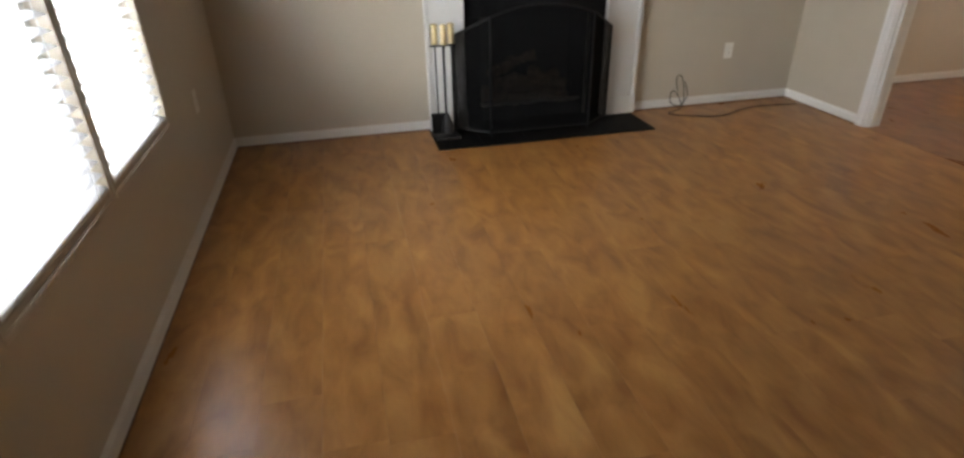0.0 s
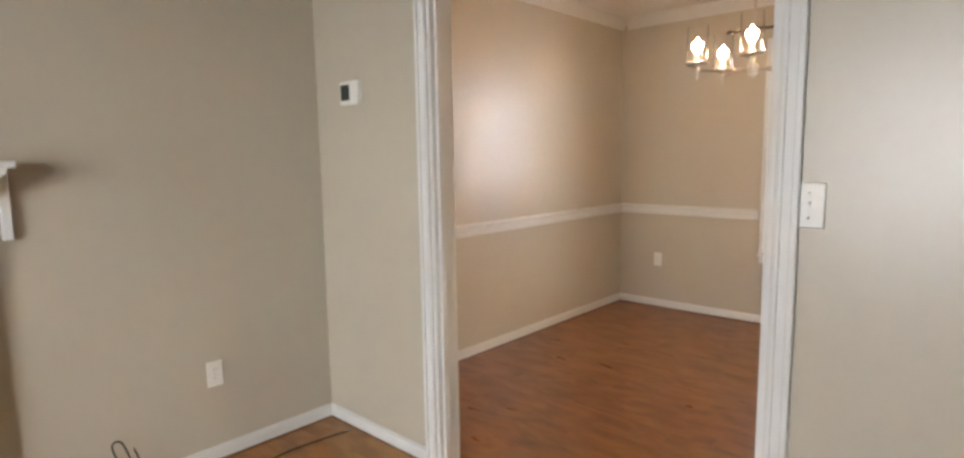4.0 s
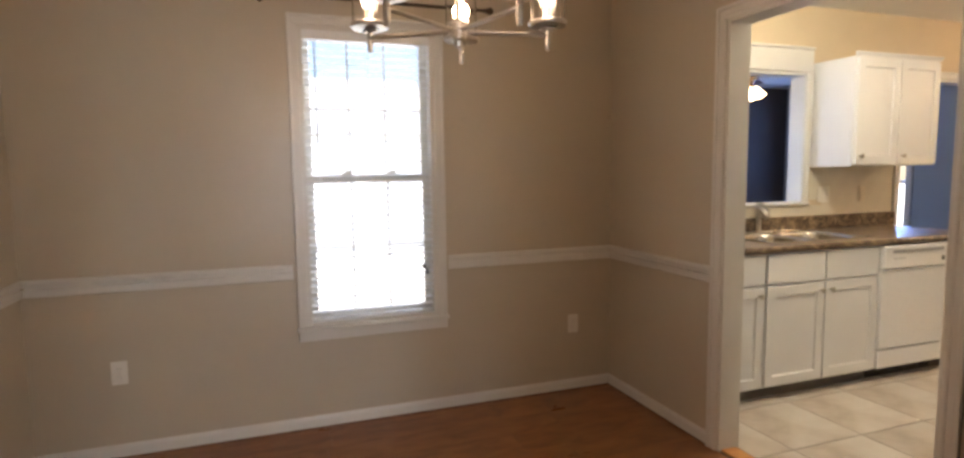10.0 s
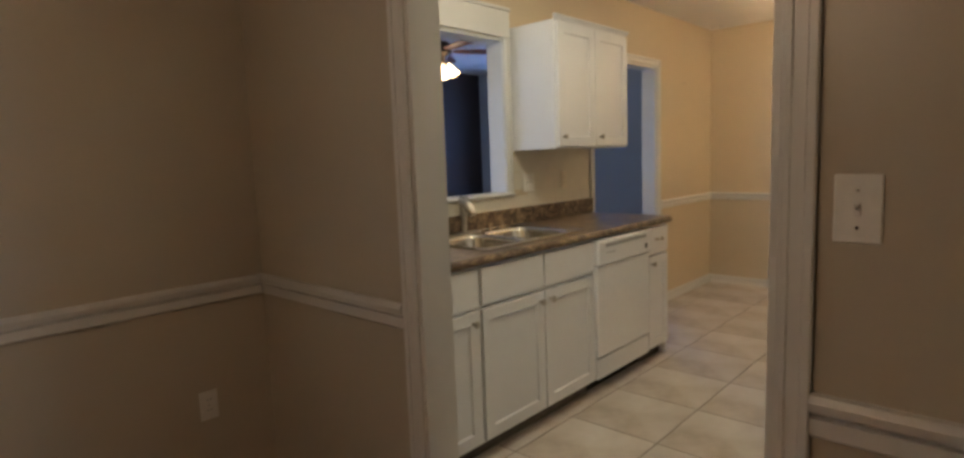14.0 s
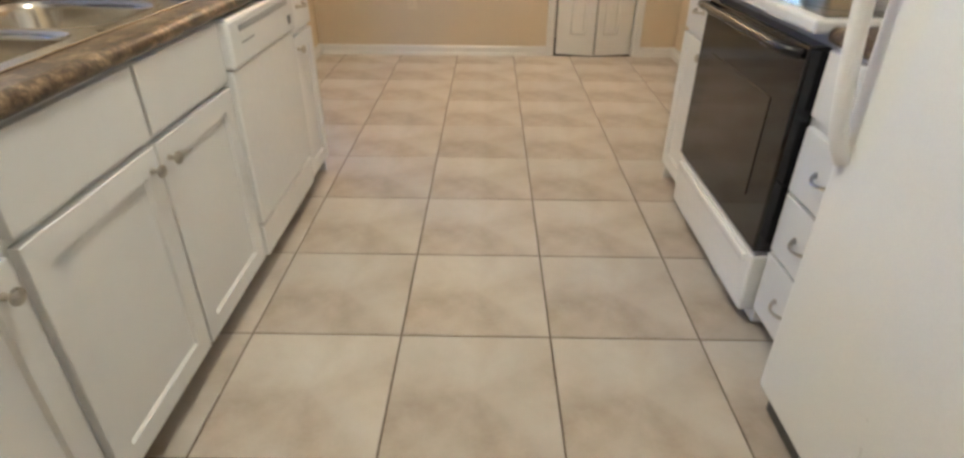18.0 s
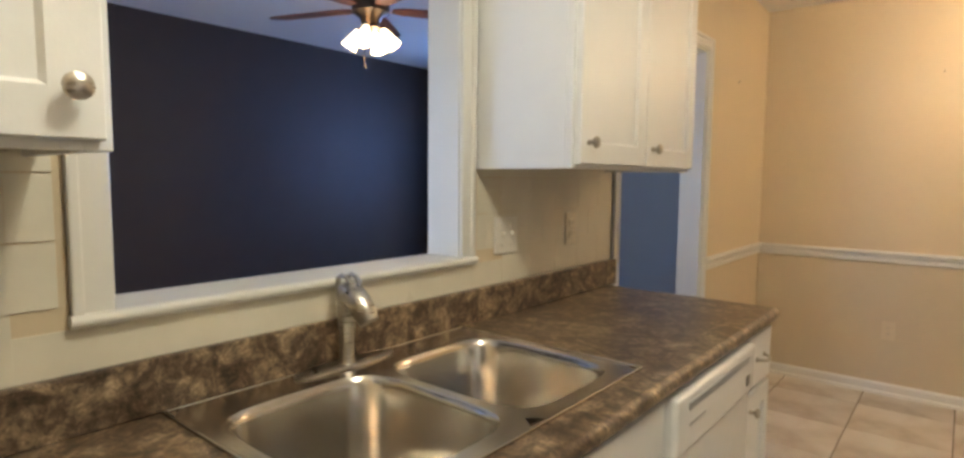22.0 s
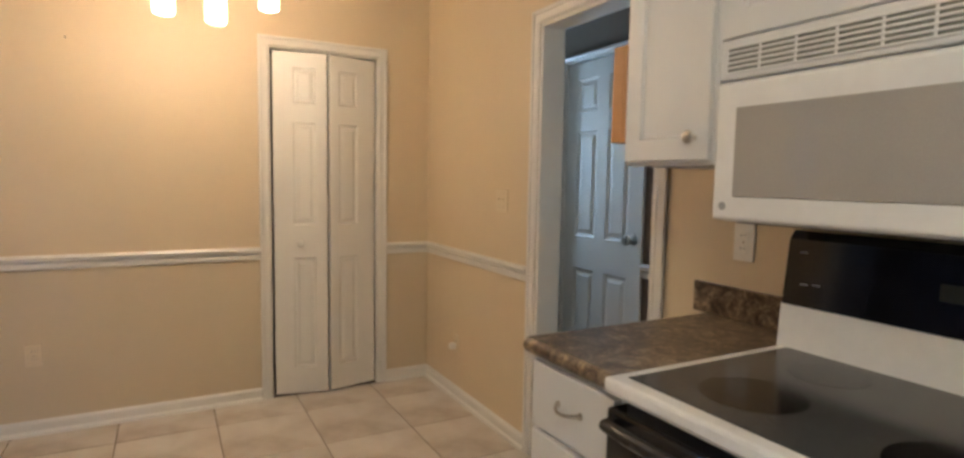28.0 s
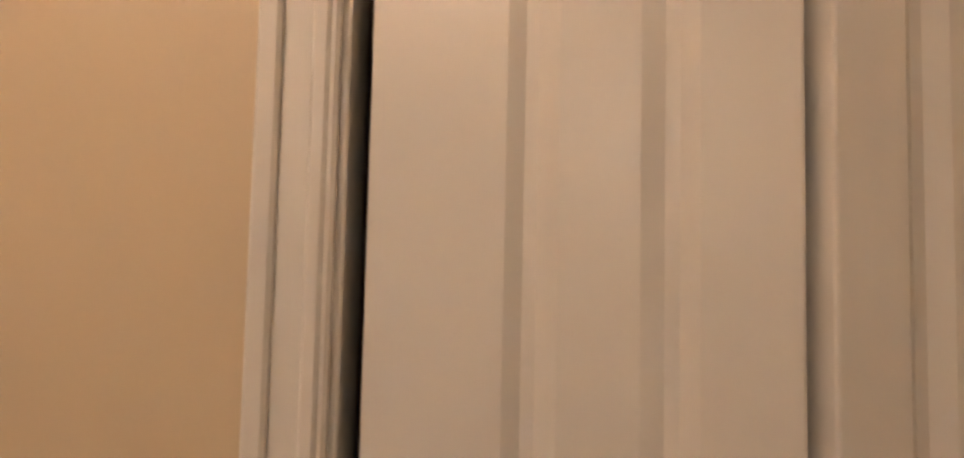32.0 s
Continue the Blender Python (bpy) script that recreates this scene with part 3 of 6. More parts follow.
# pantry closet behind the bifold door, its shade put into the wall colour
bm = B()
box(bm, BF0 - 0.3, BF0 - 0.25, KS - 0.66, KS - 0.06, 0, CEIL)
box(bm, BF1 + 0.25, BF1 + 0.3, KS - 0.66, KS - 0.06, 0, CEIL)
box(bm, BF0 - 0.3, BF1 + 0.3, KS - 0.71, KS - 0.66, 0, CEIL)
structure("wall_pantry", bm, M_closet, "closet walls with shade put into their colour")
slab("ceiling_pantry", BF0 - 0.3, BF1 + 0.3, KS - 0.71, KS - 0.061, CEIL, CEIL + 0.1, M_ceil, "closet ceiling")
slab("floor_pantry", BF0 - 0.3, BF1 + 0.3, KS - 0.71, KS - 0.061, -0.12, -0.003, M_grout, "closet floor")
# den beyond the pass-through
DX0 = KE + T
wall("wall_den_west", 'x', DX0, -1, KS2, DENN, [PT, (EO0, EO1, 0, EOH)], M_navy, "charcoal painted wall")
wall("wall_den_east", 'x', DENE, 1, KS2, DENN, [], M_navy, "charcoal satin painted wall")
wall("wall_den_south", 'y', KS2, -1, DX0 - 0.06, DENE + 0.06, [SWIN], M_slateblue, "slate-blue painted wall with a garden window", thick=0.14)
wall("wall_den_north", 'y', DENN, 1, DX0 - 0.06, DENE + 0.06, [NWIN], M_navy, "charcoal painted wall with an added, unseen window")
slab("ceiling_den", DX0 - 0.06, DENE + 0.06, KS2 - 0.06, DENN + 0.06, CEIL, CEIL + 0.1, M_ceil, "white ceiling")
slab("floor_den", DX0 - 0.06, DENE + 0.06, KS2 - 0.06, DENN + 0.06, -0.12, -0.003, M_board, "dark wood floor")
# hall west of the kitchen
HX1 = KW - T
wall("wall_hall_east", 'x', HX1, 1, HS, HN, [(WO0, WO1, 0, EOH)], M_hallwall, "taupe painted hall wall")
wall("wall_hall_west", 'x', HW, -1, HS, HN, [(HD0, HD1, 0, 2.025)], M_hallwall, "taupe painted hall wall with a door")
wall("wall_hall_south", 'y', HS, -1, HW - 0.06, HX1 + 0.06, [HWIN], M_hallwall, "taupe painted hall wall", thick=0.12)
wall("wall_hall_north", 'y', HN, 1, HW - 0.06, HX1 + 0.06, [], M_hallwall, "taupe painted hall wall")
slab("ceiling_hall", HW - 0.06, HX1 + 0.06, HS - 0.06, HN + 0.06, CEIL, CEIL + 0.1, M_ceil, "hall ceiling")
slab("floor_hall", HW - 0.10, HX1 + 0.06, HS - 0.06, HN + 0.06, -0.12, -0.003, M_board, "dark wood hall floor")

# linings and casings of the openings
jamb("jamb_living_opening", 'x', LE - 0.001, DW + 0.001, OP0, OP1, OPH, M_trim, "white painted lining")
bm = B()
box(bm, -0.030, 0.006, OP0 + 0.0162, OP0 + 0.028, 0.0, OPH - 0.0165, 0.002)
structure("stop_opening_south", bm, M_trim, "white stop strip on the lining")
bm = B()
box(bm, -0.030, 0.006, OP1 - 0.028, OP1 - 0.0162, 0.0, OPH - 0.0165, 0.002)
structure("stop_opening_north", bm, M_trim, "white stop strip on the lining")
bm = B()
box(bm, -0.030, 0.006, OP0 + 0.029, OP1 - 0.029, OPH - 0.028, OPH - 0.0165, 0.002)
structure("stop_opening_head", bm, M_trim, "white stop strip on the lining")
casing("casing_living_opening", 'x', LE, -1, OP0, OP1, OPH, M_trim, "white moulded casing")
casing("casing_dining_opening", 'x', DW, 1, OP0, OP1, OPH, M_trim, "white moulded casing")
jamb("jamb_kitchen_door", 'y', DS + 0.001, KN - 0.001, KD0, KD1, KDH, M_trim, "white painted lining")
casing("casing_dining_kitchen", 'y', DS, 1, KD0, KD1, KDH, M_trim, "white moulded casing")
casing("casing_kitchen_dining", 'y', KN, -1, KD0, KD1, KDH, M_trim, "white moulded casing")
jamb("jamb_east_opening", 'x', KE - 0.001, KE + T + 0.001, EO0, EO1, EOH, M_trim, "white painted lining")
casing("casing_east_opening", 'x', KE, -1, EO0, EO1, EOH, M_trim, "white moulded casing")
jamb("jamb_west_opening", 'x', HX1 - 0.001, KW + 0.001, WO0, WO1, EOH, M_trim, "white painted lining")
casing("casing_west_opening", 'x', KW, 1, WO0, WO1, EOH, M_trim, "white moulded casing")
jamb("jamb_pass_through", 'x', KE - 0.001, KE + T + 0.001, PT[0], PT[1], PT[3], M_trim, "white painted lining", sill=PT[2])
jamb("jamb_bifold", 'y', KS + 0.001, KS - 0.061, BF0, BF1, BFH, M_trim, "white painted lining", 0.006)
casing("casing_bifold", 'y', KS, 1, BF0, BF1, BFH, M_trim, "white moulded casing")

# skirting
run("baseboard_living_north", BASE, 'x', LN, -1, [(LW, MX0), (MX1, LE - 0.013)], M_trim, "white baseboard")
run("baseboard_living_west", BASE, 'y', LW, 1, [(LS, LN - 0.013)], M_trim, "white baseboard")
run("baseboard_living_east", BASE, 'y', LE, -1, [(OP1 + 0.06, LN), (LS, OP0 - 0.06)], M_trim, "white baseboard")
run("baseboard_dining_north", BASE, 'x', DN, -1, [(DW, DE)], M_trim, "white baseboard")
run("baseboard_dining_east", BASE, 'y', DE, -1, [(DS, DN - 0.013)], M_trim, "white baseboard")
run("baseboard_dining_south", BASE, 'x', DS, 1, [(DW, KD0 - 0.06), (KD1 + 0.06, DE - 0.013)], M_trim, "white baseboard")
run("baseboard_dining_west", BASE, 'y', DW, 1, [(DS, OP0 - 0.06), (OP1 + 0.06, DN - 0.013)], M_trim, "white baseboard")
# shaded gap below the baseboards, made as dark strips
run("shoe_living_north", GAP_STRIP, 'x', LN, -1, [(LW, MX0), (MX1, LE - 0.013)], M_board, "thin dark strip in place of the shaded gap under the baseboard")
run("shoe_living_west", GAP_STRIP, 'y', LW, 1, [(LS, LN - 0.013)], M_board, "thin dark strip in place of the shaded gap under the baseboard")
run("shoe_living_east", GAP_STRIP, 'y', LE, -1, [(OP1 + 0.06, LN), (LS, OP0 - 0.06)], M_board, "thin dark strip in place of the shaded gap under the baseboard")
run("shoe_dining_north", GAP_STRIP, 'x', DN, -1, [(DW, DE)], M_board, "thin dark strip in place of the shaded gap under the baseboard")
run("shoe_dining_east", GAP_STRIP, 'y', DE, -1, [(DS, DN - 0.013)], M_board, "thin dark strip in place of the shaded gap under the baseboard")
run("shoe_dining_south", GAP_STRIP, 'x', DS, 1, [(DW, KD0 - 0.06), (KD1 + 0.06, DE - 0.013)], M_board, "thin dark strip in place of the shaded gap under the baseboard")
run("shoe_dining_west", GAP_STRIP, 'y', DW, 1, [(DS, OP0 - 0.06), (OP1 + 0.06, DN - 0.013)], M_board, "thin dark strip in place of the shaded gap under the baseboard")
run("chair_rail_dining_north", rail_prof(DRAIL), 'x', DN, -1, [(DW, DE)], M_trim, "white moulded chair rail")
run("chair_rail_dining_east", rail_prof(DRAIL), 'y', DE, -1, [(DS, DWIN[0] - 0.066), (DWIN[1] + 0.066, DN - 0.018)], M_trim, "white moulded chair rail")
run("chair_rail_dining_south", rail_prof(DRAIL), 'x', DS, 1, [(DW, KD0 - 0.06), (KD1 + 0.06, DE - 0.018)], M_trim, "white moulded chair rail")
run("chair_rail_dining_west", rail_prof(DRAIL), 'y', DW, 1, [(DS, OP0 - 0.06), (OP1 + 0.06, DN - 0.018)], M_trim, "white moulded chair rail")
CR = [(0, CEIL - 0.085), (0.008, CEIL - 0.085), (0.014, CEIL - 0.072), (0.034, CEIL - 0.046), (0.056, CEIL - 0.016), (0.062, CEIL - 0.012), (0.062, CEIL - 0.001), (0, CEIL - 0.001)]
run("crown_dining_north", CR, 'x', DN, -1, [(DW, DE)], M_trim, "white crown moulding")
run("crown_dining_east", CR, 'y', DE, -1, [(DS, DN - 0.05)], M_trim, "white crown moulding")
run("crown_dining_south", CR, 'x', DS, 1, [(DW, DE - 0.05)], M_trim, "white crown moulding")
run("crown_dining_west", CR, 'y', DW, 1, [(DS + 0.05, DN - 0.05)], M_trim, "white crown moulding")
run("baseboard_kitchen_south", KBASE, 'x', KS, 1, [(KW, BF0 - 0.06), (BF1 + 0.06, KE)], M_trim, "white baseboard")
run("baseboard_kitchen_east", KBASE, 'y', KE, -1, [(KS + 0.013, EO0 - 0.06)], M_trim, "white baseboard")
run("baseboard_kitchen_west", KBASE, 'y', KW, 1, [(KS + 0.013, WO0 - 0.06)], M_trim, "white baseboard")
run("chair_rail_kitchen_south", rail_prof(KRAIL, 0.072), 'x', KS, 1, [(KW, BF0 - 0.06), (BF1 + 0.06, KE)], M_trim, "white moulded chair rail")
run("chair_rail_kitchen_east", rail_prof(KRAIL, 0.072), 'y', KE, -1, [(KS + 0.018, EO0 - 0.06)], M_trim, "white moulded chair rail")
run("chair_rail_kitchen_west", rail_prof(KRAIL, 0.072), 'y', KW, 1, [(KS + 0.018, WO0 - 0.06)], M_trim, "white moulded chair rail")
run("chair_rail_hall_west", rail_prof(KRAIL, 0.072), 'y', HW, 1, [(HS + 0.018, HD0 - 0.024), (HD1 + 0.024, HN)], M_trim, "white chair rail in the hall")
run("chair_rail_hall_south", rail_prof(KRAIL, 0.072), 'x', HS, 1, [(HW, HX1)], M_trim, "white chair rail in the hall")
run("baseboard_hall_west", BASE, 'y', HW, 1, [(HS, HD0 - 0.024), (HD1 + 0.024, HN)], M_trim, "white baseboard")
bm = B()
box(bm, KD0 + 0.017, KD1 - 0.017, KN - 0.001, DS + 0.002, -0.10, -0.001)
structure("threshold_base", bm, M_grout, "floor under the doorway strip")
bm = B()
box(bm, KD0 + 0.017, KD1 - 0.017, KN + 0.02, DS - 0.012, 0.0, 0.012, 0.005, 2)
structure("threshold", bm, M_pinewood, "orange oak threshold strip in the kitchen doorway")

# slightly darker taupe skin below the chair rail on the kitchen's south wall
for nm, b in (("dado_kitchen_south_a", (KW + 0.0035, BF0 - 0.06, KS, KS + 0.003, 0.076, KRAIL - 0.06)), ("dado_kitchen_south_b", (BF1 + 0.06, KE - 0.0035, KS, KS + 0.003, 0.076, KRAIL - 0.06))):
    structure(nm, box(B(), *b), M_kdado, "taupe skin below the chair rail")
slab("threshold_east", KE + 0.001, DX0 - 0.061, EO0 + 0.017, EO1 - 0.017, -0.10, -0.004, M_board, "dark wood threshold")
slab("threshold_west", HX1 + 0.061, KW - 0.001, WO0 + 0.017, WO1 - 0.017, -0.10, -0.004, M_board, "dark wood threshold")
plank_floor("floor_living", LW, LE, LS, LN, 0.19, 1.21, M_floor, "warm orange oak laminate floor", 3, 'y')
plank_floor("floor_dining", LE, DE, DS, DN, 0.19, 1.21, M_floor_d, "oak laminate floor, the room's dimmer light put into its colour", 5, 'y')
tile_floor("floor_kitchen", KW, KE, KS, KN, 1.50, -5.043, 0.4585, "beige ceramic tile floor with dark grout")
bm = B()
box(bm, OP0 - 60, 60, -70, 60, -0.35, -0.30)
structure("ground", bm, M_grass, "pale gravelly yard outside")
for y in ((LWIN[0] * 3 + LWIN[1]) / 4, (LWIN[0] + LWIN[1] * 3) / 4):
    area_lamp("living_window_light", (LW - 0.42, y - 0.12, 1.32), (LW - 0.42 + 0.58, y - 0.12 + 0.84, 1.30), 0.62, 1.4, 10.5, DAY)
# lamp added outside, out of sight, for sheen on the north wall
area_lamp("dining_sheen_fill", (DE + 0.95, -2.46, 1.72), (DE, (DWIN[0] + DWIN[1]) / 2, 1.55), 0.6, 1.4, 14.0, DAY)
area_lamp("den_window_light", ((SWIN[0] + SWIN[1]) / 2, KS2 - 0.17, 1.68), ((SWIN[0] + SWIN[1]) / 2, 0, 1.1), 0.9, 0.62, 9.0, DEN)
area_lamp("hall_window_light", ((HWIN[0] + HWIN[1]) / 2, HS - 0.15, 1.57), ((HWIN[0] + HWIN[1]) / 2, 0, 1.2), 0.24, 0.7, 10.8, PALE)
point_lamp("kitchen_ceiling_lamp", (2.0, -3.76, CEIL - 0.16), 10.2, (1.0, 0.94, 0.73), 0.12)
# added lamp behind the unseen north window, brightens the den's south wall
area_lamp("den_north_fill", ((NWIN[0] + NWIN[1]) / 2, DENN + 0.17, 1.3), ((NWIN[0] + NWIN[1]) / 2, -9, 1.1), 1.3, 1.4, 4.0, DEEP)
# ---------------------------------------------------------------- windows and blinds
def sash_window(name, m, width, sill, head, depth, cols, rows, label, apron=True, cas=0.066, low_cols=None, nose=0.055, trim=None):
    """Double-hung window. Local x along the wall, room on the -y side, the wall's room face at y=0, glass out at +y."""
    th = thing(name, m, label, "window")
    th["kind"] = "structure"
    trim = trim or M_trim
    w2 = width / 2
    bm = B()
    box(bm, -w2, -w2 + 0.02, 0, depth, sill, head)
    box(bm, w2 - 0.02, w2, 0, depth, sill, head)
    box(bm, -w2 + 0.02, w2 - 0.02, 0, depth, head - 0.02, head)
    box(bm, -w2 + 0.02, w2 - 0.02, 0.004, depth, sill, sill + 0.02)
    part("window_frame", bm, trim, th)
    for s in (-1, 1) if cas > 0.02 else ():
        bm = B()
        box(bm, s * w2, s * (w2 + cas), -0.013, 0, sill, head + 0.001, 0.003)
        box(bm, s * (w2 + max(cas - 0.016, cas * 0.4)), s * (w2 + cas), -0.020, 0, sill, head + cas, 0.003)
        part("side_casing", bm, M_trim, th, "white moulded window casing")
    if cas > 0.02:
        bm = B()
        box(bm, -w2 - cas + 0.016, w2 + cas - 0.016, -0.013, 0, head + 0.001, head + cas - 0.016, 0.003)
        box(bm, -w2 - cas + 0.016, w2 + cas - 0.016, -0.020, 0, head + cas - 0.016, head + cas, 0.003)
        part("head_casing", bm, M_trim, th, "white moulded window casing")
    bm = B()
    horn = cas + 0.008 if cas > 0.02 else 0.0
    box(bm, -w2 - horn, w2 + horn, -nose, 0.03, sill - 0.022, sill, 0.006, 2)
    part("window_sill", bm, trim, th, "painted sill")
    if apron:
        bm = B()
        box(bm, -w2 - cas, w2 + cas, -0.014, 0, sill - 0.075, sill - 0.022, 0.003)
        part("apron", bm, M_trim, th)
    mid = (sill + head) / 2 + 0.0
    for nm, z0, z1, y, nc in (("upper_sash", mid - 0.02, head - 0.02, depth * 0.72, cols), ("lower_sash", sill + 0.02, mid + 0.02, depth * 0.50, low_cols or cols)):
        bm = B()
        s = 0.038
        box(bm, -w2 + 0.02, -w2 + 0.02 + s, y - 0.014, y + 0.014, z0, z1, 0.003)
        box(bm, w2 - 0.02 - s, w2 - 0.02, y - 0.014, y + 0.014, z0, z1, 0.003)
        box(bm, -w2 + 0.02 + s, w2 - 0.02 - s, y - 0.014, y + 0.014, z0, z0 + s, 0.003)
        box(bm, -w2 + 0.02 + s, w2 - 0.02 - s, y - 0.014, y + 0.014, z1 - s, z1, 0.003)
        sash = part(nm, bm, M_trim, th)
        gw = width - 0.04 - 2 * s
        for k in range(1, nc):
            x = -gw / 2 + gw * k / nc
            bm = B()
            box(bm, x - 0.006, x + 0.006, y - 0.006, y + 0.006, z0 + s, z1 - s)
            part("muntin", bm, M_trim, sash)
        for k in range(1, rows):
            z = z0 + s + (z1 - z0 - 2 * s) * k / rows
            bm = B()
            box(bm, -gw / 2, gw / 2, y - 0.0055, y + 0.0055, z - 0.006, z + 0.006)
            part("muntin", bm, M_trim, sash)
        bm = B()
        box(bm, -gw / 2, gw / 2, y - 0.002, y + 0.002, z0 + s, z1 - s)
        p = part("pane", bm, M_pane, sash)
        p.visible_shadow = False
    for s in (-1, 1):
        bm = B()
        box(bm, s * width * 0.17 - 0.028, s * width * 0.17 + 0.028, depth * 0.40, depth * 0.52, mid + 0.02, mid + 0.034, 0.004, 2)
        box(bm, s * width * 0.17 - 0.01, s * width * 0.17 + 0.03, depth * 0.42, depth * 0.48, mid + 0.034, mid + 0.044, 0.003)
        part("latch", bm, M_plate, th, "white sash latch")
    return th


def slat_blind(name, m, width, top, bottom, y, pitch, tilt, slat_w, label, cords=3, wand=True, rail=0.035):
    """Horizontal blind: head rail, tilted slats, ladder cords, bottom rail, wand."""
    th = thing(name, m, label, "blind")
    w2 = width / 2
    bm = B()
    box(bm, -w2, w2, y - 0.02, y + 0.02, top - rail, top, 0.003)
    part("head_rail", bm, M_blind, th)
    bm = B()
    box(bm, -w2, w2, y - slat_w / 2, y + slat_w / 2, bottom, bottom + 0.012, 0.004)
    part("bottom_rail", bm, M_blind, th)
    n = int((top - rail - 0.010 - bottom - 0.015) / pitch)
    a = radians(tilt)
    bm = B()
    ring = []
    for s in (-w2, w2):
        for k in range(5):
            f = k / 4 - 0.5
            q = Vector((s, f * slat_w, 0.0035 * (1 - 4 * f * f)))
            ring.append(bm.verts.new((s, q.y * math.cos(a) - q.z * math.sin(a), q.y * math.sin(a) + q.z * math.cos(a))))
    for k in range(4):
        bm.faces.new((ring[k], ring[k + 1], ring[6 + k], ring[5 + k]))
    me = mesh_of("slat", bm, M_blind)
    for k in range(n):
        ob = new("slat", me)
        ob.parent = th
        ob.location = (0, y, bottom + 0.022 + k * pitch)
        ob.rotation_euler = (random.uniform(-0.03, 0.03), random.uniform(-0.003, 0.003), 0)
    for k in range(cords):
        x = -w2 + width * (0.12 + 0.76 * k / max(1, cords - 1))
        bm = B()
        for dy in (-slat_w / 2 - 0.001, slat_w / 2 + 0.001):
            tube(bm, [(x, y + dy, bottom), (x, y + dy, top - 0.03)], 0.0012, 5)
        part("ladder_cord", bm, M_blind, th)
    if wand:
        bm = B()
        tube(bm, [(w2 - 0.10, y - 0.04, top - 0.03), (w2 - 0.095, y - 0.045, top - 0.75)], 0.004, 6)
        part("tilt_wand", bm, M_blind, th)
    return th
def blind_cord(th, x, top):
    """Pull cords with two small dark tassels, and a slim tilt wand, hung in front of a blind."""
    for dx, low in ((0.0, 0.86), (0.016, 0.83)):
        bm = B()
        tube(bm, [(x + dx, -0.006, top), (x + dx, -0.006, low)], 0.0011, 5)
        c = part("pull_cord", bm, M_blind, th)
        bm = B()
        lathe(bm, [(0, 0.0), (0.008, 0.002), (0.010, 0.012), (0.006, 0.028), (0.002, 0.036), (0, 0.036)], 12, Matrix.Translation((x + dx, -0.006, low - 0.034)))
        part("tassel", bm, M_grey, c, "small dark cord tassel")
    bm = B()
    tube(bm, [(-x, -0.008, top), (-x + 0.004, -0.012, top - 0.52)], 0.003, 6)
    part("tilt_wand", bm, M_grey, th, "slim grey tilt wand")


# ---------------------------------------------------------------- kitchen things
def panel_front(w, h, t, rects, rail=None, raised=False, step=0.010, slope=0.006, depth=0.009):
    """A door or drawer front: x 0..w, z 0..h, front face at y=-t, back at y=0. rects: sunk (or raised-field) panels."""
    bm = B()
    xs = sorted({0, w, *[r[0] for r in rects], *[r[1] for r in rects]})
    zs = sorted({0, h, *[r[2] for r in rects], *[r[3] for r in rects]})
    grid = {(i, k): bm.verts.new((x, -t, z)) for i, x in enumerate(xs) for k, z in enumerate(zs)}
    fields = []
    for i in range(len(xs) - 1):
        for k in range(len(zs) - 1):
            f = bm.faces.new((grid[i, k], grid[i + 1, k], grid[i + 1, k + 1], grid[i, k + 1]))
            c = ((xs[i] + xs[i + 1]) / 2, (zs[k] + zs[k + 1]) / 2)
            if any(r[0] < c[0] < r[1] and r[2] < c[1] < r[3] for r in rects):
                fields.append(f)
    edge = [e for e in bm.edges if len(e.link_faces) == 1]
    ret = bmesh.ops.extrude_edge_only(bm, edges=edge)
    vs = [g for g in ret["geom"] if isinstance(g, bmesh.types.BMVert)]
    for v in vs:
        v.co.y = 0
    back = [e for e in bm.edges if len(e.link_faces) == 1]
    bmesh.ops.contextual_create(bm, geom=back)
    bmesh.ops.recalc_face_normals(bm, faces=bm.faces)
    if fields:
        bmesh.ops.inset_individual(bm, faces=fields, thickness=slope, depth=-depth, use_even_offset=True)
        if raised:
            bmesh.ops.inset_individual(bm, faces=fields, thickness=step, depth=0, use_even_offset=True)
            bmesh.ops.inset_individual(bm, faces=fields, thickness=0.016, depth=depth * 0.8, use_even_offset=True)
    outer = [e for e in bm.edges if all(abs(v.co.y + t) < 1e-6 for v in e.verts) and
             (all(abs(v.co.x) < 1e-6 for v in e.verts) or all(abs(v.co.x - w) < 1e-6 for v in e.verts) or all(abs(v.co.z) < 1e-6 for v in e.verts) or all(abs(v.co.z - h) < 1e-6 for v in e.verts))]
    bmesh.ops.bevel(bm, geom=outer, offset=0.0025, segments=2, affect='EDGES', profile=0.5)
    return bm


def shaker(w, h, t=0.019, r=0.055):
    return panel_front(w, h, t, [(r, w - r, r, h - r)])


def knob(parent, x, y, z, m=M_nickel):
    bm = B()
    lathe(bm, [(0, 0), (0.0075, 0), (0.006, 0.006), (0.0055, 0.013), (0.010, 0.017), (0.0155, 0.022), (0.0150, 0.027), (0.010, 0.0305), (0, 0.0315)], 16, pose(0, 0, 0, 90, 0, 0))
    return part("knob", bm, m, parent, "round brushed nickel knob", pose(x, y, z))


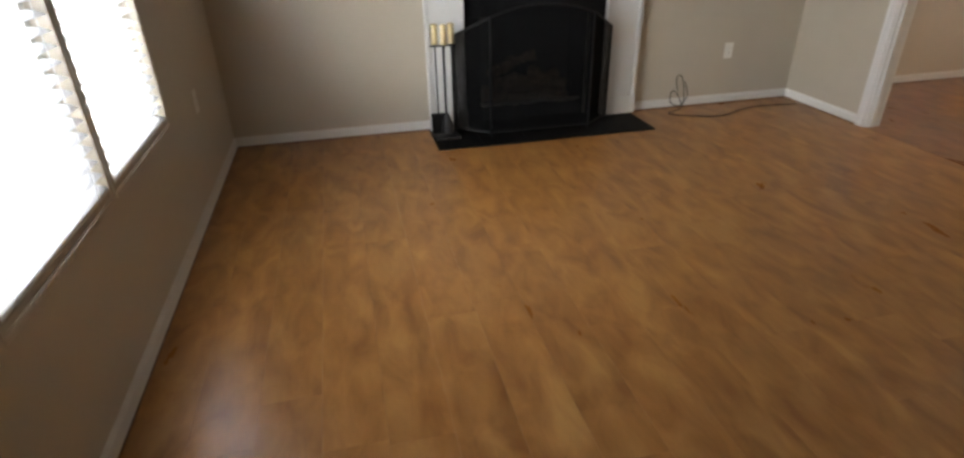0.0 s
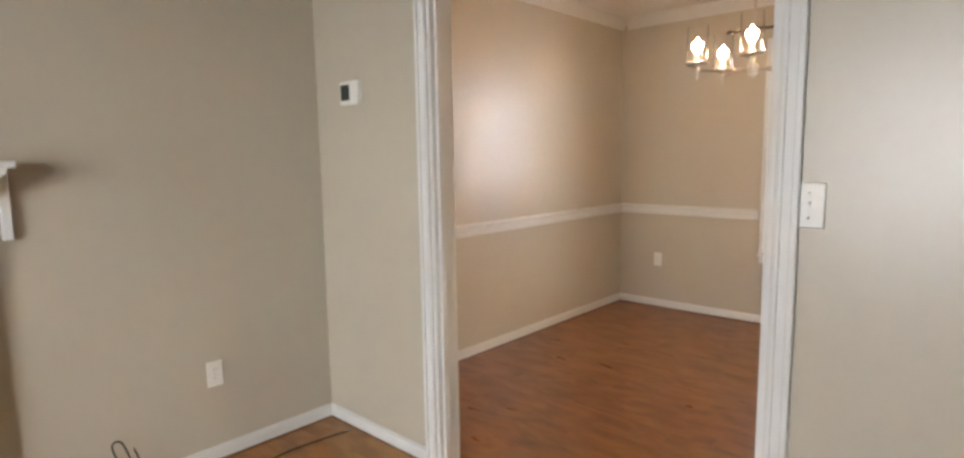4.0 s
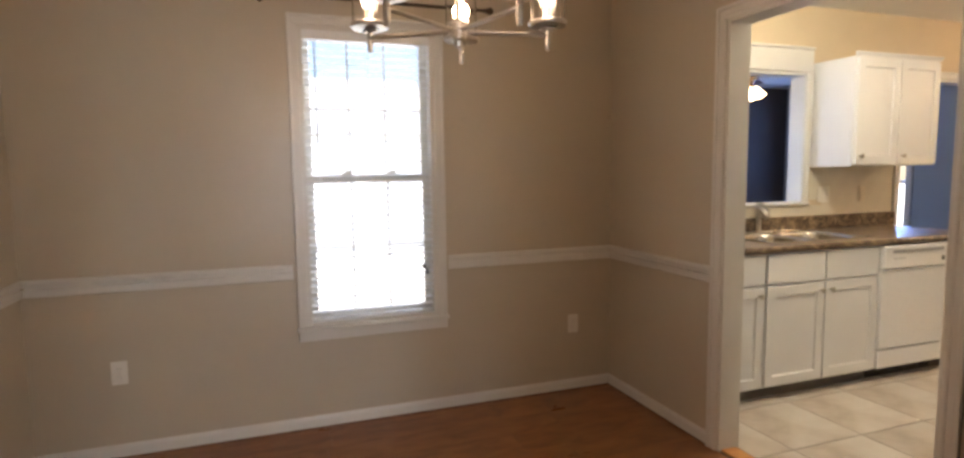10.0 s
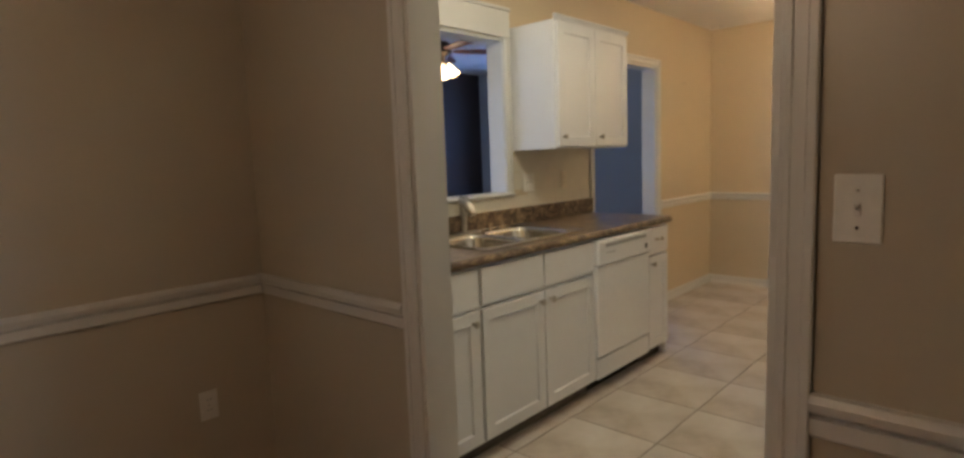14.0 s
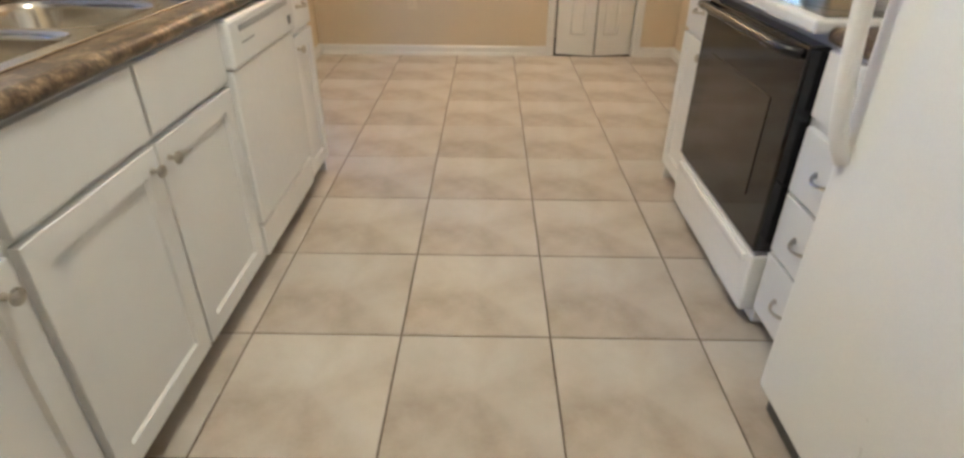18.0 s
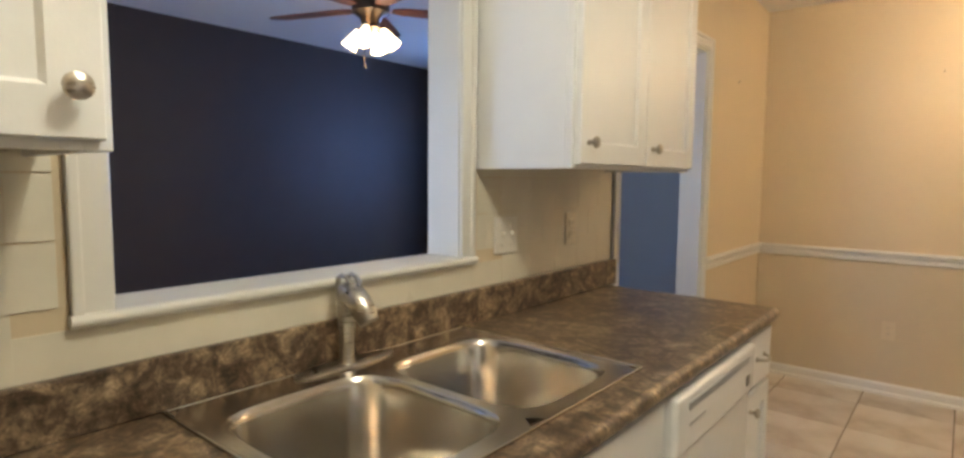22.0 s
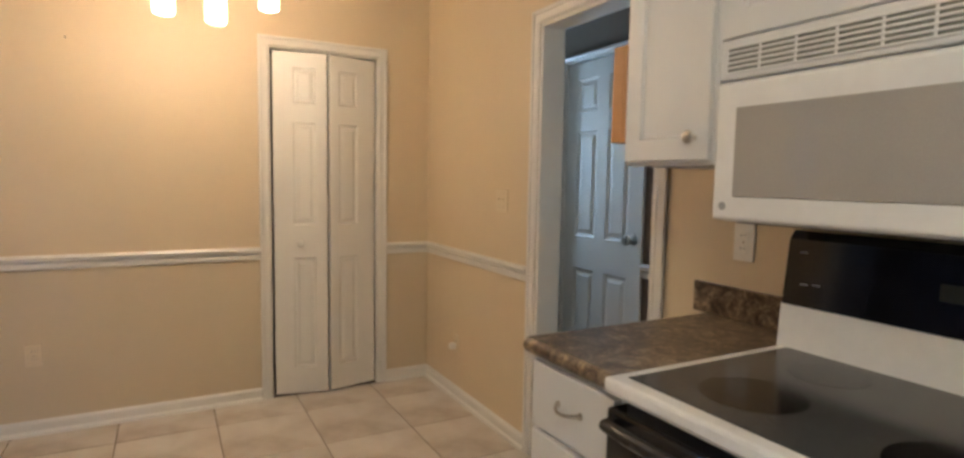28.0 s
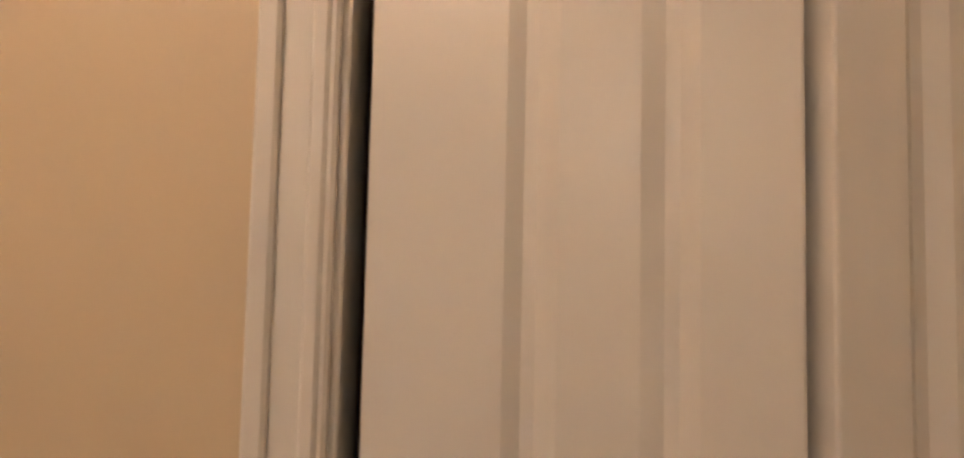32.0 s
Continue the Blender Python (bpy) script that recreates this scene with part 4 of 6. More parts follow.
def bow_pull(parent, x, y, z, span=0.085):
    bm = B()
    pts = []
    for k in range(11):
        f = k / 10
        pts.append((-span / 2 + span * f, -0.026 * math.sin(math.pi * f) ** 0.7 - 0.002, -0.004 * math.sin(math.pi * f)))
    tube(bm, pts, [0.0055 - 0.0015 * math.sin(math.pi * k / 10) for k in range(11)], 8)
    for s in (-1, 1):
        lathe(bm, [(0, -0.001), (0.009, -0.001), (0.008, 0.004), (0.004, 0.007), (0, 0.007)], 12, Matrix.Translation((s * span / 2, 0, 0)) @ pose(0, 0, 0, 90))
    return part("pull", bm, M_nickel, parent, "arched nickel pull", pose(x, y, z))


BASE_D = 0.60


def base_cabinet(m, w, fronts, label, depth=BASE_D, group="base cabinets"):
    """fronts: (kind, x0, x1, z0, z1, hardware x, hardware z) with kind 'door' or 'drawer'; hardware None for none."""
    th = thing("base_cabinet", m, label, "cabinet", group)
    bm = B()
    t = 0.018
    bm.free()
    for nm, *b in (("side_panel", 0, t, 0.022, depth, 0.079, 0.874), ("side_panel", w - t, w, 0.022, depth, 0.079, 0.874),
                   ("bottom_panel", t, w - t, 0.022, depth, 0.079, 0.097), ("back_panel", t, w - t, depth - 0.006, depth, 0.097, 0.874)):
        part(nm, box(B(), *b), M_cab, th)
    bm = B()
    box(bm, 0.0, w, 0.050, depth - 0.01, 0.0, 0.0785)
    part("toe_kick", bm, M_toe, th, "recessed toe kick with shade put into its colour")
    bm = B()
    f = 0.032
    box(bm, 0, f, 0.0, 0.021, 0.079, 0.874, 0.001)
    box(bm, w - f, w, 0.0, 0.021, 0.079, 0.874, 0.001)
    box(bm, f, w - f, 0.0, 0.0205, 0.079, 0.118)
    box(bm, f, w - f, 0.0, 0.0205, 0.84, 0.874)
    box(bm, f, w - f, 0.0, 0.0205, 0.665, 0.70)
    part("face_frame", bm, M_cab, th)
    for kind, x0, x1, z0, z1, hx, hz in fronts:
        if kind == "door":
            d = part("door", shaker(x1 - x0, z1 - z0), M_cab, th, "", pose(x0, -0.001, z0))
            if hx is not None:
                knob(d, hx - x0, -0.019, hz - z0)
        else:
            d = part("drawer_front", panel_front(x1 - x0, z1 - z0, 0.019, []), M_cab, th, "", pose(x0, -0.001, z0))
            if hx is not None:
                bow_pull(d, hx - x0, -0.019, hz - z0)
    return th


def wall_cabinet(m, w, z0, z1, doors, label, depth=0.305, crown=0.0):
    """doors: (x0, x1, knob x); cabinet hung from z0 to z1."""
    th = thing("wall_cabinet", m, label, "cabinet", "wall cabinets")
    bm = B()
    t = 0.018
    bm.free()
    for nm, *b in (("side_panel", 0, t, 0.02, depth, z0, z1), ("side_panel", w - t, w, 0.02, depth, z0, z1), ("top_panel", t, w - t, 0.02, depth, z1 - t, z1),
                   ("bottom_panel", t, w - t, 0.02, depth, z0 + 0.012, z0 + 0.03), ("back_panel", t, w - t, depth - 0.006, depth, z0 + 0.03, z1 - t)):
        part(nm, box(B(), *b), M_cab, th)
    bm = B()
    f = 0.03
    box(bm, 0, f, 0.0, 0.019, z0, z1, 0.001)
    box(bm, w - f, w, 0.0, 0.019, z0, z1, 0.001)
    box(bm, f, w - f, 0.0, 0.0185, z0, z0 + 0.035)
    box(bm, f, w - f, 0.0, 0.0185, z1 - 0.04, z1)
    part("face_frame", bm, M_cab, th)
    if crown:
        bm = B()
        extrude_profile(bm, [(0, z1), (0.004, z1), (0.010, z1 + 0.012), (0.020, z1 + 0.022), (0.020, z1 + 0.028), (0, z1 + 0.028)], -0.002, w + 0.018, 'x', 0.0, -1)
        part("top_moulding", bm, M_cab, th)
    for x0, x1, kx in doors:
        a, b = z0 + 0.012, z1 - 0.014
        d = part("door", shaker(x1 - x0, b - a), M_cab, th, "", pose(x0, -0.001, a))
        knob(d, kx - x0, -0.019, 0.055)
    return th


EF = 2.475          # east cabinet face
WF = 0.865          # west cabinet face


def east(y):
    return pose(EF, y, 0, 0, 0, -90)


def west(y):
    return pose(WF, y, 0, 0, 0, 90)


# east run, north to south
Y0, Y1, Y2, Y3, Y4 = KN - 0.004, -3.515, -4.425, -5.035, -5.315
w = Y0 - Y1
base_cabinet(east(Y0), w, [("drawer", 0.03, w - 0.012, 0.70, 0.862, w / 2, 0.785), ("door", 0.03, w - 0.012, 0.092, 0.682, w - 0.05, 0.635)],
             "white painted base cabinet with one drawer above a door")
w = Y1 - Y2
base_cabinet(east(Y1), w, [("drawer", 0.012, w / 2 - 0.007, 0.70, 0.862, None, 0), ("drawer", w / 2 + 0.007, w - 0.012, 0.70, 0.862, None, 0),
                           ("door", 0.012, w / 2 - 0.006, 0.092, 0.682, w / 2 - 0.04, 0.635), ("door", w / 2 + 0.006, w - 0.012, 0.092, 0.682, w / 2 + 0.04, 0.635)],
             "white painted two-door sink base cabinet")
w = Y3 - Y4
base_cabinet(east(Y3), w, [("drawer", 0.012, w - 0.012, 0.70, 0.862, w / 2, 0.785), ("door", 0.012, w - 0.012, 0.092, 0.682, 0.045, 0.635)],
             "narrow white base cabinet beside the dishwasher")
bm = B()
box(bm, EF + 0.004, KE - 0.012, Y4 - 0.012, Y4 - 0.0005, 0.0, 0.874, 0.001)
solid("end_panel", bm, M_cab, "white painted panel closing the counter end", "cabinet panel")

# dishwasher
dw = thing("dishwasher", east(Y2 - 0.004), "white built-in dishwasher with a pocket handle", "dishwasher")
w = Y2 - Y3 - 0.008
# case coloured black to give the door gaps their shade
bm = B()
box(bm, 0.004, w - 0.004, 0.03, 0.58, 0.10, 0.862)
part("tub_case", bm, M_black, dw, "tub case, black to put shade into the door gaps")
bm = B()
box(bm, 0.002, w - 0.002, -0.030, 0.028, 0.212, 0.72, 0.006, 2)
part("door", bm, M_appl, dw)
bm = B()
box(bm, 0.0, w, -0.042, 0.028, 0.724, 0.866, 0.012, 3)
cp = part("control_panel", bm, M_appl, dw)
bm = B()
box(bm, 0.07, w - 0.07, -0.0445, -0.0405, 0.822, 0.842, 0.0015)
part("pocket_handle", bm, M_print, cp, "grey recessed pocket handle")
bm = B()
box(bm, w - 0.085, w - 0.055, -0.0445, -0.0405, 0.755, 0.785, 0.0015)
part("dial_button", bm, M_grey, cp, "small dark button")
bm = B()
for k in range(9):
    box(bm, 0.075 + k * 0.012, 0.083 + k * 0.012, -0.0432, -0.0412, 0.786, 0.792)
part("print_marks", bm, M_print, cp, "row of tiny grey print")
bm = B()
box(bm, 0.002, w - 0.002, -0.026, 0.028, 0.085, 0.201, 0.006, 2)
part("lower_panel", bm, M_appl, dw)
bm = B()
box(bm, 0.0, w, 0.06, 0.075, 0.0, 0.09)
part("kick_plate", bm, M_black, dw)

# counters
def counter_slab(bm, x0, x1, y0, y1, front, z0=0.874, z1=0.914):
    """Post-formed counter, rounded on its front edge (front: 'w' or 'e')."""
    prof = []
    for k in range(7):
        a = math.pi / 2 - k * math.pi / 6
        prof.append((0.018 * math.cos(a), 0.018 * math.sin(a)))
    if front == 'w':
        pts = [(x0 + 0.018 - dx, (z1 + z0) / 2 + dz * (z1 - z0) / 0.036) for dx, dz in prof] + [(x1, z0), (x1, z1)]
    else:
        pts = [(x1 - 0.018 + dx, (z1 + z0) / 2 + dz * (z1 - z0) / 0.036) for dx, dz in prof] + [(x0, z0), (x0, z1)]
    rings = [[bm.verts.new((px, y, pz)) for px, pz in pts] for y in (y0, y1)]
    n = len(pts)
    for k in range(n):
        f = bm.faces.new((rings[0][k], rings[0][(k + 1) % n], rings[1][(k + 1) % n], rings[1][k]))
        f.smooth = k < 6
    bm.faces.new(rings[0])
    bm.faces.new(rings[1][::-1])


SX0, SX1, SY0, SY1 = 2.540, 3.045, -4.425, -3.655     # sink cut-out
ct = thing("countertop_east", pose(0, 0, 0), "brown marbled laminate countertop over the sink run", "countertop")
bm = B()
CX0, CX1, CY0, CY1 = 2.440, KE - 0.003, -5.340, KN - 0.003
counter_slab(bm, CX0, SX0, CY0, CY1, 'w')
box(bm, SX0, SX1, CY0, SY0, 0.874, 0.914)
box(bm, SX0, SX1, SY1, CY1, 0.874, 0.914)
box(bm, SX1, CX1, CY0, CY1, 0.874, 0.914)
part("worktop", bm, M_counter, ct)
bm = B()
box(bm, KE - 0.022, KE - 0.003, CY0 - 0.06, CY1, 0.914, 1.016, 0.005, 2)
part("backsplash", bm, M_counter, ct, "low marbled laminate upstand")

# stainless double sink
def bowl(bm, cx0, cx1, cy0, cy1, bx0, bx1, by0, by1, top, deep, n=40, corner=4.0):
    """From a rectangular cell of the deck down into a rounded basin."""
    mx, my = (bx0 + bx1) / 2, (by0 + by1) / 2

    def loop(hx, hy, z, p):
        out = []
        for k in range(n):
            a = 2 * math.pi * (k + 0.5) / n
            c, s = math.cos(a), math.sin(a)
            r = (abs(c) ** p + abs(s) ** p) ** (-1 / p)
            out.append(bm.verts.new((mx + hx * r * c, my + hy * r * s, z)))
        return out
    rect = []
    for k in range(n):
        a = 2 * math.pi * (k + 0.5) / n
        c, s = math.cos(a), math.sin(a)
        r = 1 / max(abs(c), abs(s))
        x, y = mx + (bx1 - bx0) / 2 * r * c, my + (by1 - by0) / 2 * r * s
        if abs(c) > abs(s):
            x = cx1 if c > 0 else cx0
            y = cy0 + (cy1 - cy0) * (y - by0) / (by1 - by0)
        else:
            y = cy1 if s > 0 else cy0
            x = cx0 + (cx1 - cx0) * (x - bx0) / (bx1 - bx0)
        rect.append(bm.verts.new((x, y, top)))
    hx, hy = (bx1 - bx0) / 2, (by1 - by0) / 2
    loops = [rect, loop(hx, hy, top, corner), loop(hx - 0.004, hy - 0.004, top - 0.003, corner), loop(hx - 0.010, hy - 0.010, top - 0.02, corner),
             loop(hx - 0.018, hy - 0.018, top - deep * 0.7, corner), loop(hx - 0.03, hy - 0.03, top - deep * 0.92, corner),
             loop(hx - 0.07, hy - 0.07, top - deep, 3), loop(0.045, 0.045, top - deep - 0.004, 2)]
    for i, (a, b) in enumerate(zip(loops, loops[1:])):
        for k in range(n):
            f = bm.faces.new((a[k], a[(k + 1) % n], b[(k + 1) % n], b[k]))
            f.smooth = i > 0
    bm.faces.new(loops[-1])


sink = thing("kitchen_sink", pose(0, 0, 0), "double-bowl stainless steel drop-in sink", "sink")
bm = B()
tz = 0.9185
midy = -4.040
bowl(bm, 2.527, 3.060, midy, -3.645, 2.560, 2.968, midy + 0.011, -3.672, tz, 0.190, 48, 5.0)
bowl(bm, 2.527, 3.060, -4.435, midy, 2.560, 2.968, -4.408, midy - 0.011, tz, 0.175, 48, 5.0)
part("basin", bm, M_steel, sink)
bm = B()
for a0, a1, b0, b1 in ((2.520, 2.528, -4.442, -3.638), (3.058, 3.066, -4.442, -3.638), (2.528, 3.058, -4.442, -4.434), (2.528, 3.058, -3.646, -3.638)):
    box(bm, a0, a1, b0, b1, 0.9145, 0.9210, 0.0024, 2)
part("rim", bm, M_steel, sink, "raised steel rim")
for cy, dp in ((-3.850, 0.190), (-4.230, 0.175)):
    bm = B()
    lathe(bm, [(0.0, -0.002), (0.018, -0.002), (0.020, 0.002), (0.040, 0.003), (0.043, 0.0005), (0.043, -0.002)], 24, Matrix.Translation((2.764, cy, tz - dp - 0.001)))
    drain = part("drain", bm, M_chrome, sink, "chrome basket drain")
    bm = B()
    for k in range(6):
        u, v = 2.764 + 0.012 * math.cos(k * 1.047), cy + 0.012 * math.sin(k * 1.047)
        box(bm, u - 0.003, u + 0.003, v - 0.003, v + 0.003, tz - dp, tz - dp + 0.004)
    part("strainer", bm, M_grey, drain)

# faucet
fc = thing("faucet", pose(3.030, -4.018, tz), "satin nickel single-lever pull-out kitchen faucet", "faucet")
bm = B()
lathe(bm, [(0, 0.0), (0.029, 0.0), (0.031, 0.004), (0.028, 0.007), (0, 0.008)], 32, Matrix.Diagonal((1, 4.3, 1, 1)))
part("deck_plate", bm, M_nickel, fc)
bm = B()
lathe(bm, [(0, 0.006), (0.021, 0.006), (0.020, 0.012), (0.017, 0.016), (0.0165, 0.082), (0.0185, 0.086), (0.0190, 0.100), (0.0215, 0.120), (0.0225, 0.150), (0.0215, 0.172), (0.016, 0.182), (0.0, 0.185)], 24)
part("body", bm, M_nickel, fc)
bm = B()
tube(bm, [(0.010, 0, 0.178), (-0.004, -0.002, 0.172), (-0.022, -0.005, 0.158), (-0.040, -0.008, 0.140), (-0.054, -0.010, 0.122), (-0.064, -0.012, 0.106)], [0.010, 0.020, 0.0265, 0.028, 0.026, 0.021], 20)
part("spray_head", bm, M_nickel, fc, "teardrop-shaped pull-out spray head")
bm = B()
for dy in (-0.014, 0.014):
    tube(bm, [(0.014, dy, 0.170), (0.010, dy, 0.198), (-0.002, dy * 0.95, 0.205), (-0.020, dy * 0.85, 0.200), (-0.042, dy * 0.6, 0.182)], [0.005, 0.005, 0.0055, 0.005, 0.004], 10)
tube(bm, [(0.010, -0.014, 0.198), (0.012, 0.0, 0.201), (0.010, 0.014, 0.198)], 0.005, 10)
part("lever", bm, M_nickel, fc, "arched open lever on top")

# east wall cabinets
def hang_e(y):
    return pose(2.765, y, 0, 0, 0, -90)


UZ0, UZ1 = 1.365, 2.086
wall_cabinet(hang_e(KN - 0.004), KN - 0.004 + 3.482, UZ0, UZ1, [(0.03, KN + 3.466, KN + 3.433)], "white single-door wall cabinet over the counter", KE - 2.765 - 0.003, 0.02)
wall_cabinet(hang_e(-4.522), 0.808, UZ0, UZ1, [(0.012, 0.400, 0.05), (0.408, 0.796, 0.448)], "white two-door wall cabinet beside the pass-through", KE - 2.765 - 0.003, 0.02)

# white painted board trim over and round the pass-through
tp = new("trim_pass_through")
tagged(tp, "white moulded trim round the pass-through", "trim", kind="structure")
bm = B()
box(bm, KE - 0.022, KE, -4.51, -3.515, PT[3] + 0.004, 2.175, 0.003)
box(bm, KE - 0.034, KE, -4.51, -3.515, 2.175, 2.195, 0.004)
part("head_board", bm, M_trim, tp)
for a, b, e in ((-4.510, PT[0] + 0.014, -4.510), (PT[1] - 0.014, -3.515, -3.533)):
    bm = B()
    box(bm, KE - 0.014, KE - 0.0012, a, b, PT[2] + 0.004, PT[3] + 0.002, 0.003)
    box(bm, KE - 0.021, KE - 0.0012, e, e + 0.018, PT[2] + 0.004, PT[3] + 0.002, 0.004, 2)
    part("side_trim", bm, M_trim, tp)
bm = B()
box(bm, KE - 0.020, KE + T + 0.006, PT[0] + 0.017, PT[1] - 0.017, PT[2] + 0.003, PT[2] + 0.0175, 0.003)
part("sill_board", bm, M_trim, tp)
bm = B()
tube(bm, [(KE - 0.016, -4.514, PT[2] + 0.007), (KE - 0.016, -3.511, PT[2] + 0.007)], 0.011, 12)
box(bm, KE - 0.016, KE - 0.0012, -4.510, -3.515, PT[2] - 0.006, PT[2] + 0.018, 0.002)
part("lower_bead", bm, M_trim, tp, "rounded white bead under the pass-through")

# painted splash tiles, stacked in running courses behind the sink
bm = B()
box(bm, KE - 0.002, KE + 0.0, -5.43, KN - 0.003, 1.014, PT[2] - 0.008)
splash = structure("splash_wall", bm, M_walltile, "cream painted wall tiles behind the sink")
tiles = {}
TH, TW = 0.108, 0.152
for row in range(4):
    z0 = 1.018 + row * TH
    y = KN - 0.004 - (TW / 2 if row % 2 else 0) + TW
    while y > -5.40:
        a1, a0 = min(y, KN - 0.004), max(y - TW, -5.40)
        y -= TW
        z1 = z0 + TH - 0.0008
        zz0 = z0
        if a1 - a0 < 0.012 or z1 > UZ0 + 0.1:
            continue
        if a0 < PT[1] + 0.06 and a1 > PT[0] - 0.06:
            if row == 0:
                continue
            if a0 > PT[0] - 0.06 and a1 < PT[1] + 0.06 or True:
                if row > 0:
                    if a1 > PT[1] + 0.075:
                        a0, z1 = PT[1] + 0.064, z0 + TH - 0.003
                    elif a0 < PT[0] - 0.075:
                        a1, z1 = PT[0] - 0.064, z0 + TH - 0.003
                    else:
                        continue
        if z1 - zz0 < 0.012 or a1 - a0 < 0.012:
            continue
        key = (round(a1 - a0, 3), round(z1 - zz0, 3))
        if key not in tiles:
            pb = B()
            box(pb, -0.0008, 0.0, -(a1 - a0) / 2 + 0.0003, (a1 - a0) / 2 - 0.0003, 0, z1 - zz0, 0.0003)
            tiles[key] = mesh_of("wall_tile", pb, M_walltile)
        ob = new("wall_tile", tiles[key])
        ob.parent = splash
        ob.location = (KE - 0.0022, (a0 + a1) / 2, zz0)

# west run, south to north
V0, V1, V2, V3 = -5.290, -4.955, -4.185, -3.870
w = V1 - V0
base_cabinet(west(V0), w, [("drawer", 0.012, w - 0.012, 0.70, 0.862, w / 2, 0.785), ("door", 0.012, w - 0.012, 0.092, 0.682, w - 0.045, 0.635)],
             "narrow white base cabinet beside the range", WF - KW - 0.004)
w = V3 - V2
base_cabinet(west(V2), w, [("drawer", 0.012, w - 0.012, a, b, w / 2, (a + b) / 2) for a, b in ((0.092, 0.290), (0.302, 0.480), (0.492, 0.670), (0.700, 0.862))],
             "narrow white four-drawer base cabinet", WF - KW - 0.004)
bm = B()
box(bm, KW + 0.004, WF - 0.004, V0 - 0.012, V0 - 0.0005, 0.0, 0.874, 0.001)
solid("end_panel", bm, M_cab, "white painted panel at the short counter's end", "cabinet panel")
for nm, a, b, lab in (("countertop_south", V0 - 0.025, V1, "short brown marbled laminate countertop beside the range"), ("countertop_north", V2, V3 + 0.002, "short brown marbled laminate countertop by the refrigerator")):
    ct = thing(nm, pose(0, 0, 0), lab, "countertop")
    bm = B()
    counter_slab(bm, KW + 0.003, 0.893, a, b, 'e')
    part("worktop", bm, M_counter, ct)
    bm = B()
    box(bm, KW + 0.003, KW + 0.022, a - (0.055 if nm == "countertop_south" else 0.0), b, 0.914, 1.012, 0.005, 2)
    part("backsplash", bm, M_counter, ct, "low marbled laminate upstand")

# electric range
rg = thing("range_cooker", pose(WF + 0.03, V2 - 0.006, 0, 0, 0, 90) @ pose(-(V2 - V1 - 0.012), 0, 0), "white electric range with black glass oven door", "range")
w = V2 - V1 - 0.012
dp = WF + 0.03 - KW - 0.03
bm = B()
box(bm, 0, w, 0.03, dp, 0.02, 0.895)
part("body", bm, M_appl, rg)
bm = B()
box(bm, -0.004, w + 0.004, -0.035, dp - 0.05, 0.895, 0.928, 0.008, 2)
top = part("cooktop_frame", bm, M_appl, rg, "white enamel cooktop rim")
bm = B()
box(bm, 0.03, w - 0.03, 0.000, dp - 0.172, 0.9285, 0.931, 0.001)
part("glass_top", bm, M_cookglass, top, "smooth dark ceramic glass")
for cx, cy, r in ((0.205, 0.145, 0.095), (0.555, 0.150, 0.115), (0.205, 0.385, 0.075), (0.555, 0.385, 0.085)):
    bm = B()
    lathe(bm, [(0, 0.0), (r, 0.0), (r, 0.0006), (0, 0.0006)], 40, Matrix.Translation((cx, cy, 0.9309)))
    for f in bm.faces:
        f.smooth = False
    part("burner_zone", bm, M_burner, top, "dark round heating zone")
bm = B()
box(bm, 0.0, w, -0.028, 0.03, 0.275, 0.865, 0.008, 2)
door = part("oven_door", bm, M_blackglass, rg, "black glass oven door")
bm = B()
box(bm, 0.13, w - 0.13, -0.031, -0.0275, 0.40, 0.70, 0.003)
part("oven_window", bm, M_ovenwin, door, "smoked brown oven window")
bm = B()
tube(bm, [(0.03, -0.030, 0.842), (0.045, -0.066, 0.848), (0.10, -0.074, 0.85), (w - 0.10, -0.074, 0.85), (w - 0.045, -0.066, 0.848), (w - 0.03, -0.030, 0.842)], 0.014, 10)
part("handle", bm, M_black, door, "black bar handle")
bm = B()
box(bm, 0.0, w, -0.024, 0.03, 0.065, 0.262, 0.008, 2)
dr = part("storage_drawer", bm, M_appl, rg, "white storage drawer")
bm = B()
box(bm, 0.03, w - 0.03, -0.036, -0.022, 0.222, 0.252, 0.007, 2)
part("drawer_lip", bm, M_appl, dr)
bm = B()
extrude_profile(bm, [(0.0, 0.90), (-0.168, 0.928), (-0.160, 1.035), (-0.095, 1.055), (0, 1.055)], 0.0, w, 'x', dp, 1)
part("splash_panel", bm, M_appl, rg, "white sloping back panel")
bm = B()
extrude_profile(bm, [(0.0, 1.04), (-0.164, 1.034), (-0.146, 1.192), (-0.128, 1.212), (0, 1.212)], 0.004, w - 0.004, 'x', dp + 0.001, 1)
bg = part("backguard", bm, M_blackglass, rg, "glossy black control backguard")
for kx, kz in ((0.035, 1.16), (0.045, 1.085), (0.075, 1.087)):
    bm = B()
    box(bm, kx, kx + 0.018, dp - 0.1645 + (kz - 1.034) * 0.114, dp - 0.158 + (kz - 1.034) * 0.114, kz, kz + 0.003)
    part("print_mark", bm, M_print, bg, "tiny pale printed mark")
bm = B()
box(bm, 0.33, 0.46, dp - 0.1575, dp - 0.148, 1.10, 1.135)
part("clock_display", bm, M_display, bg)

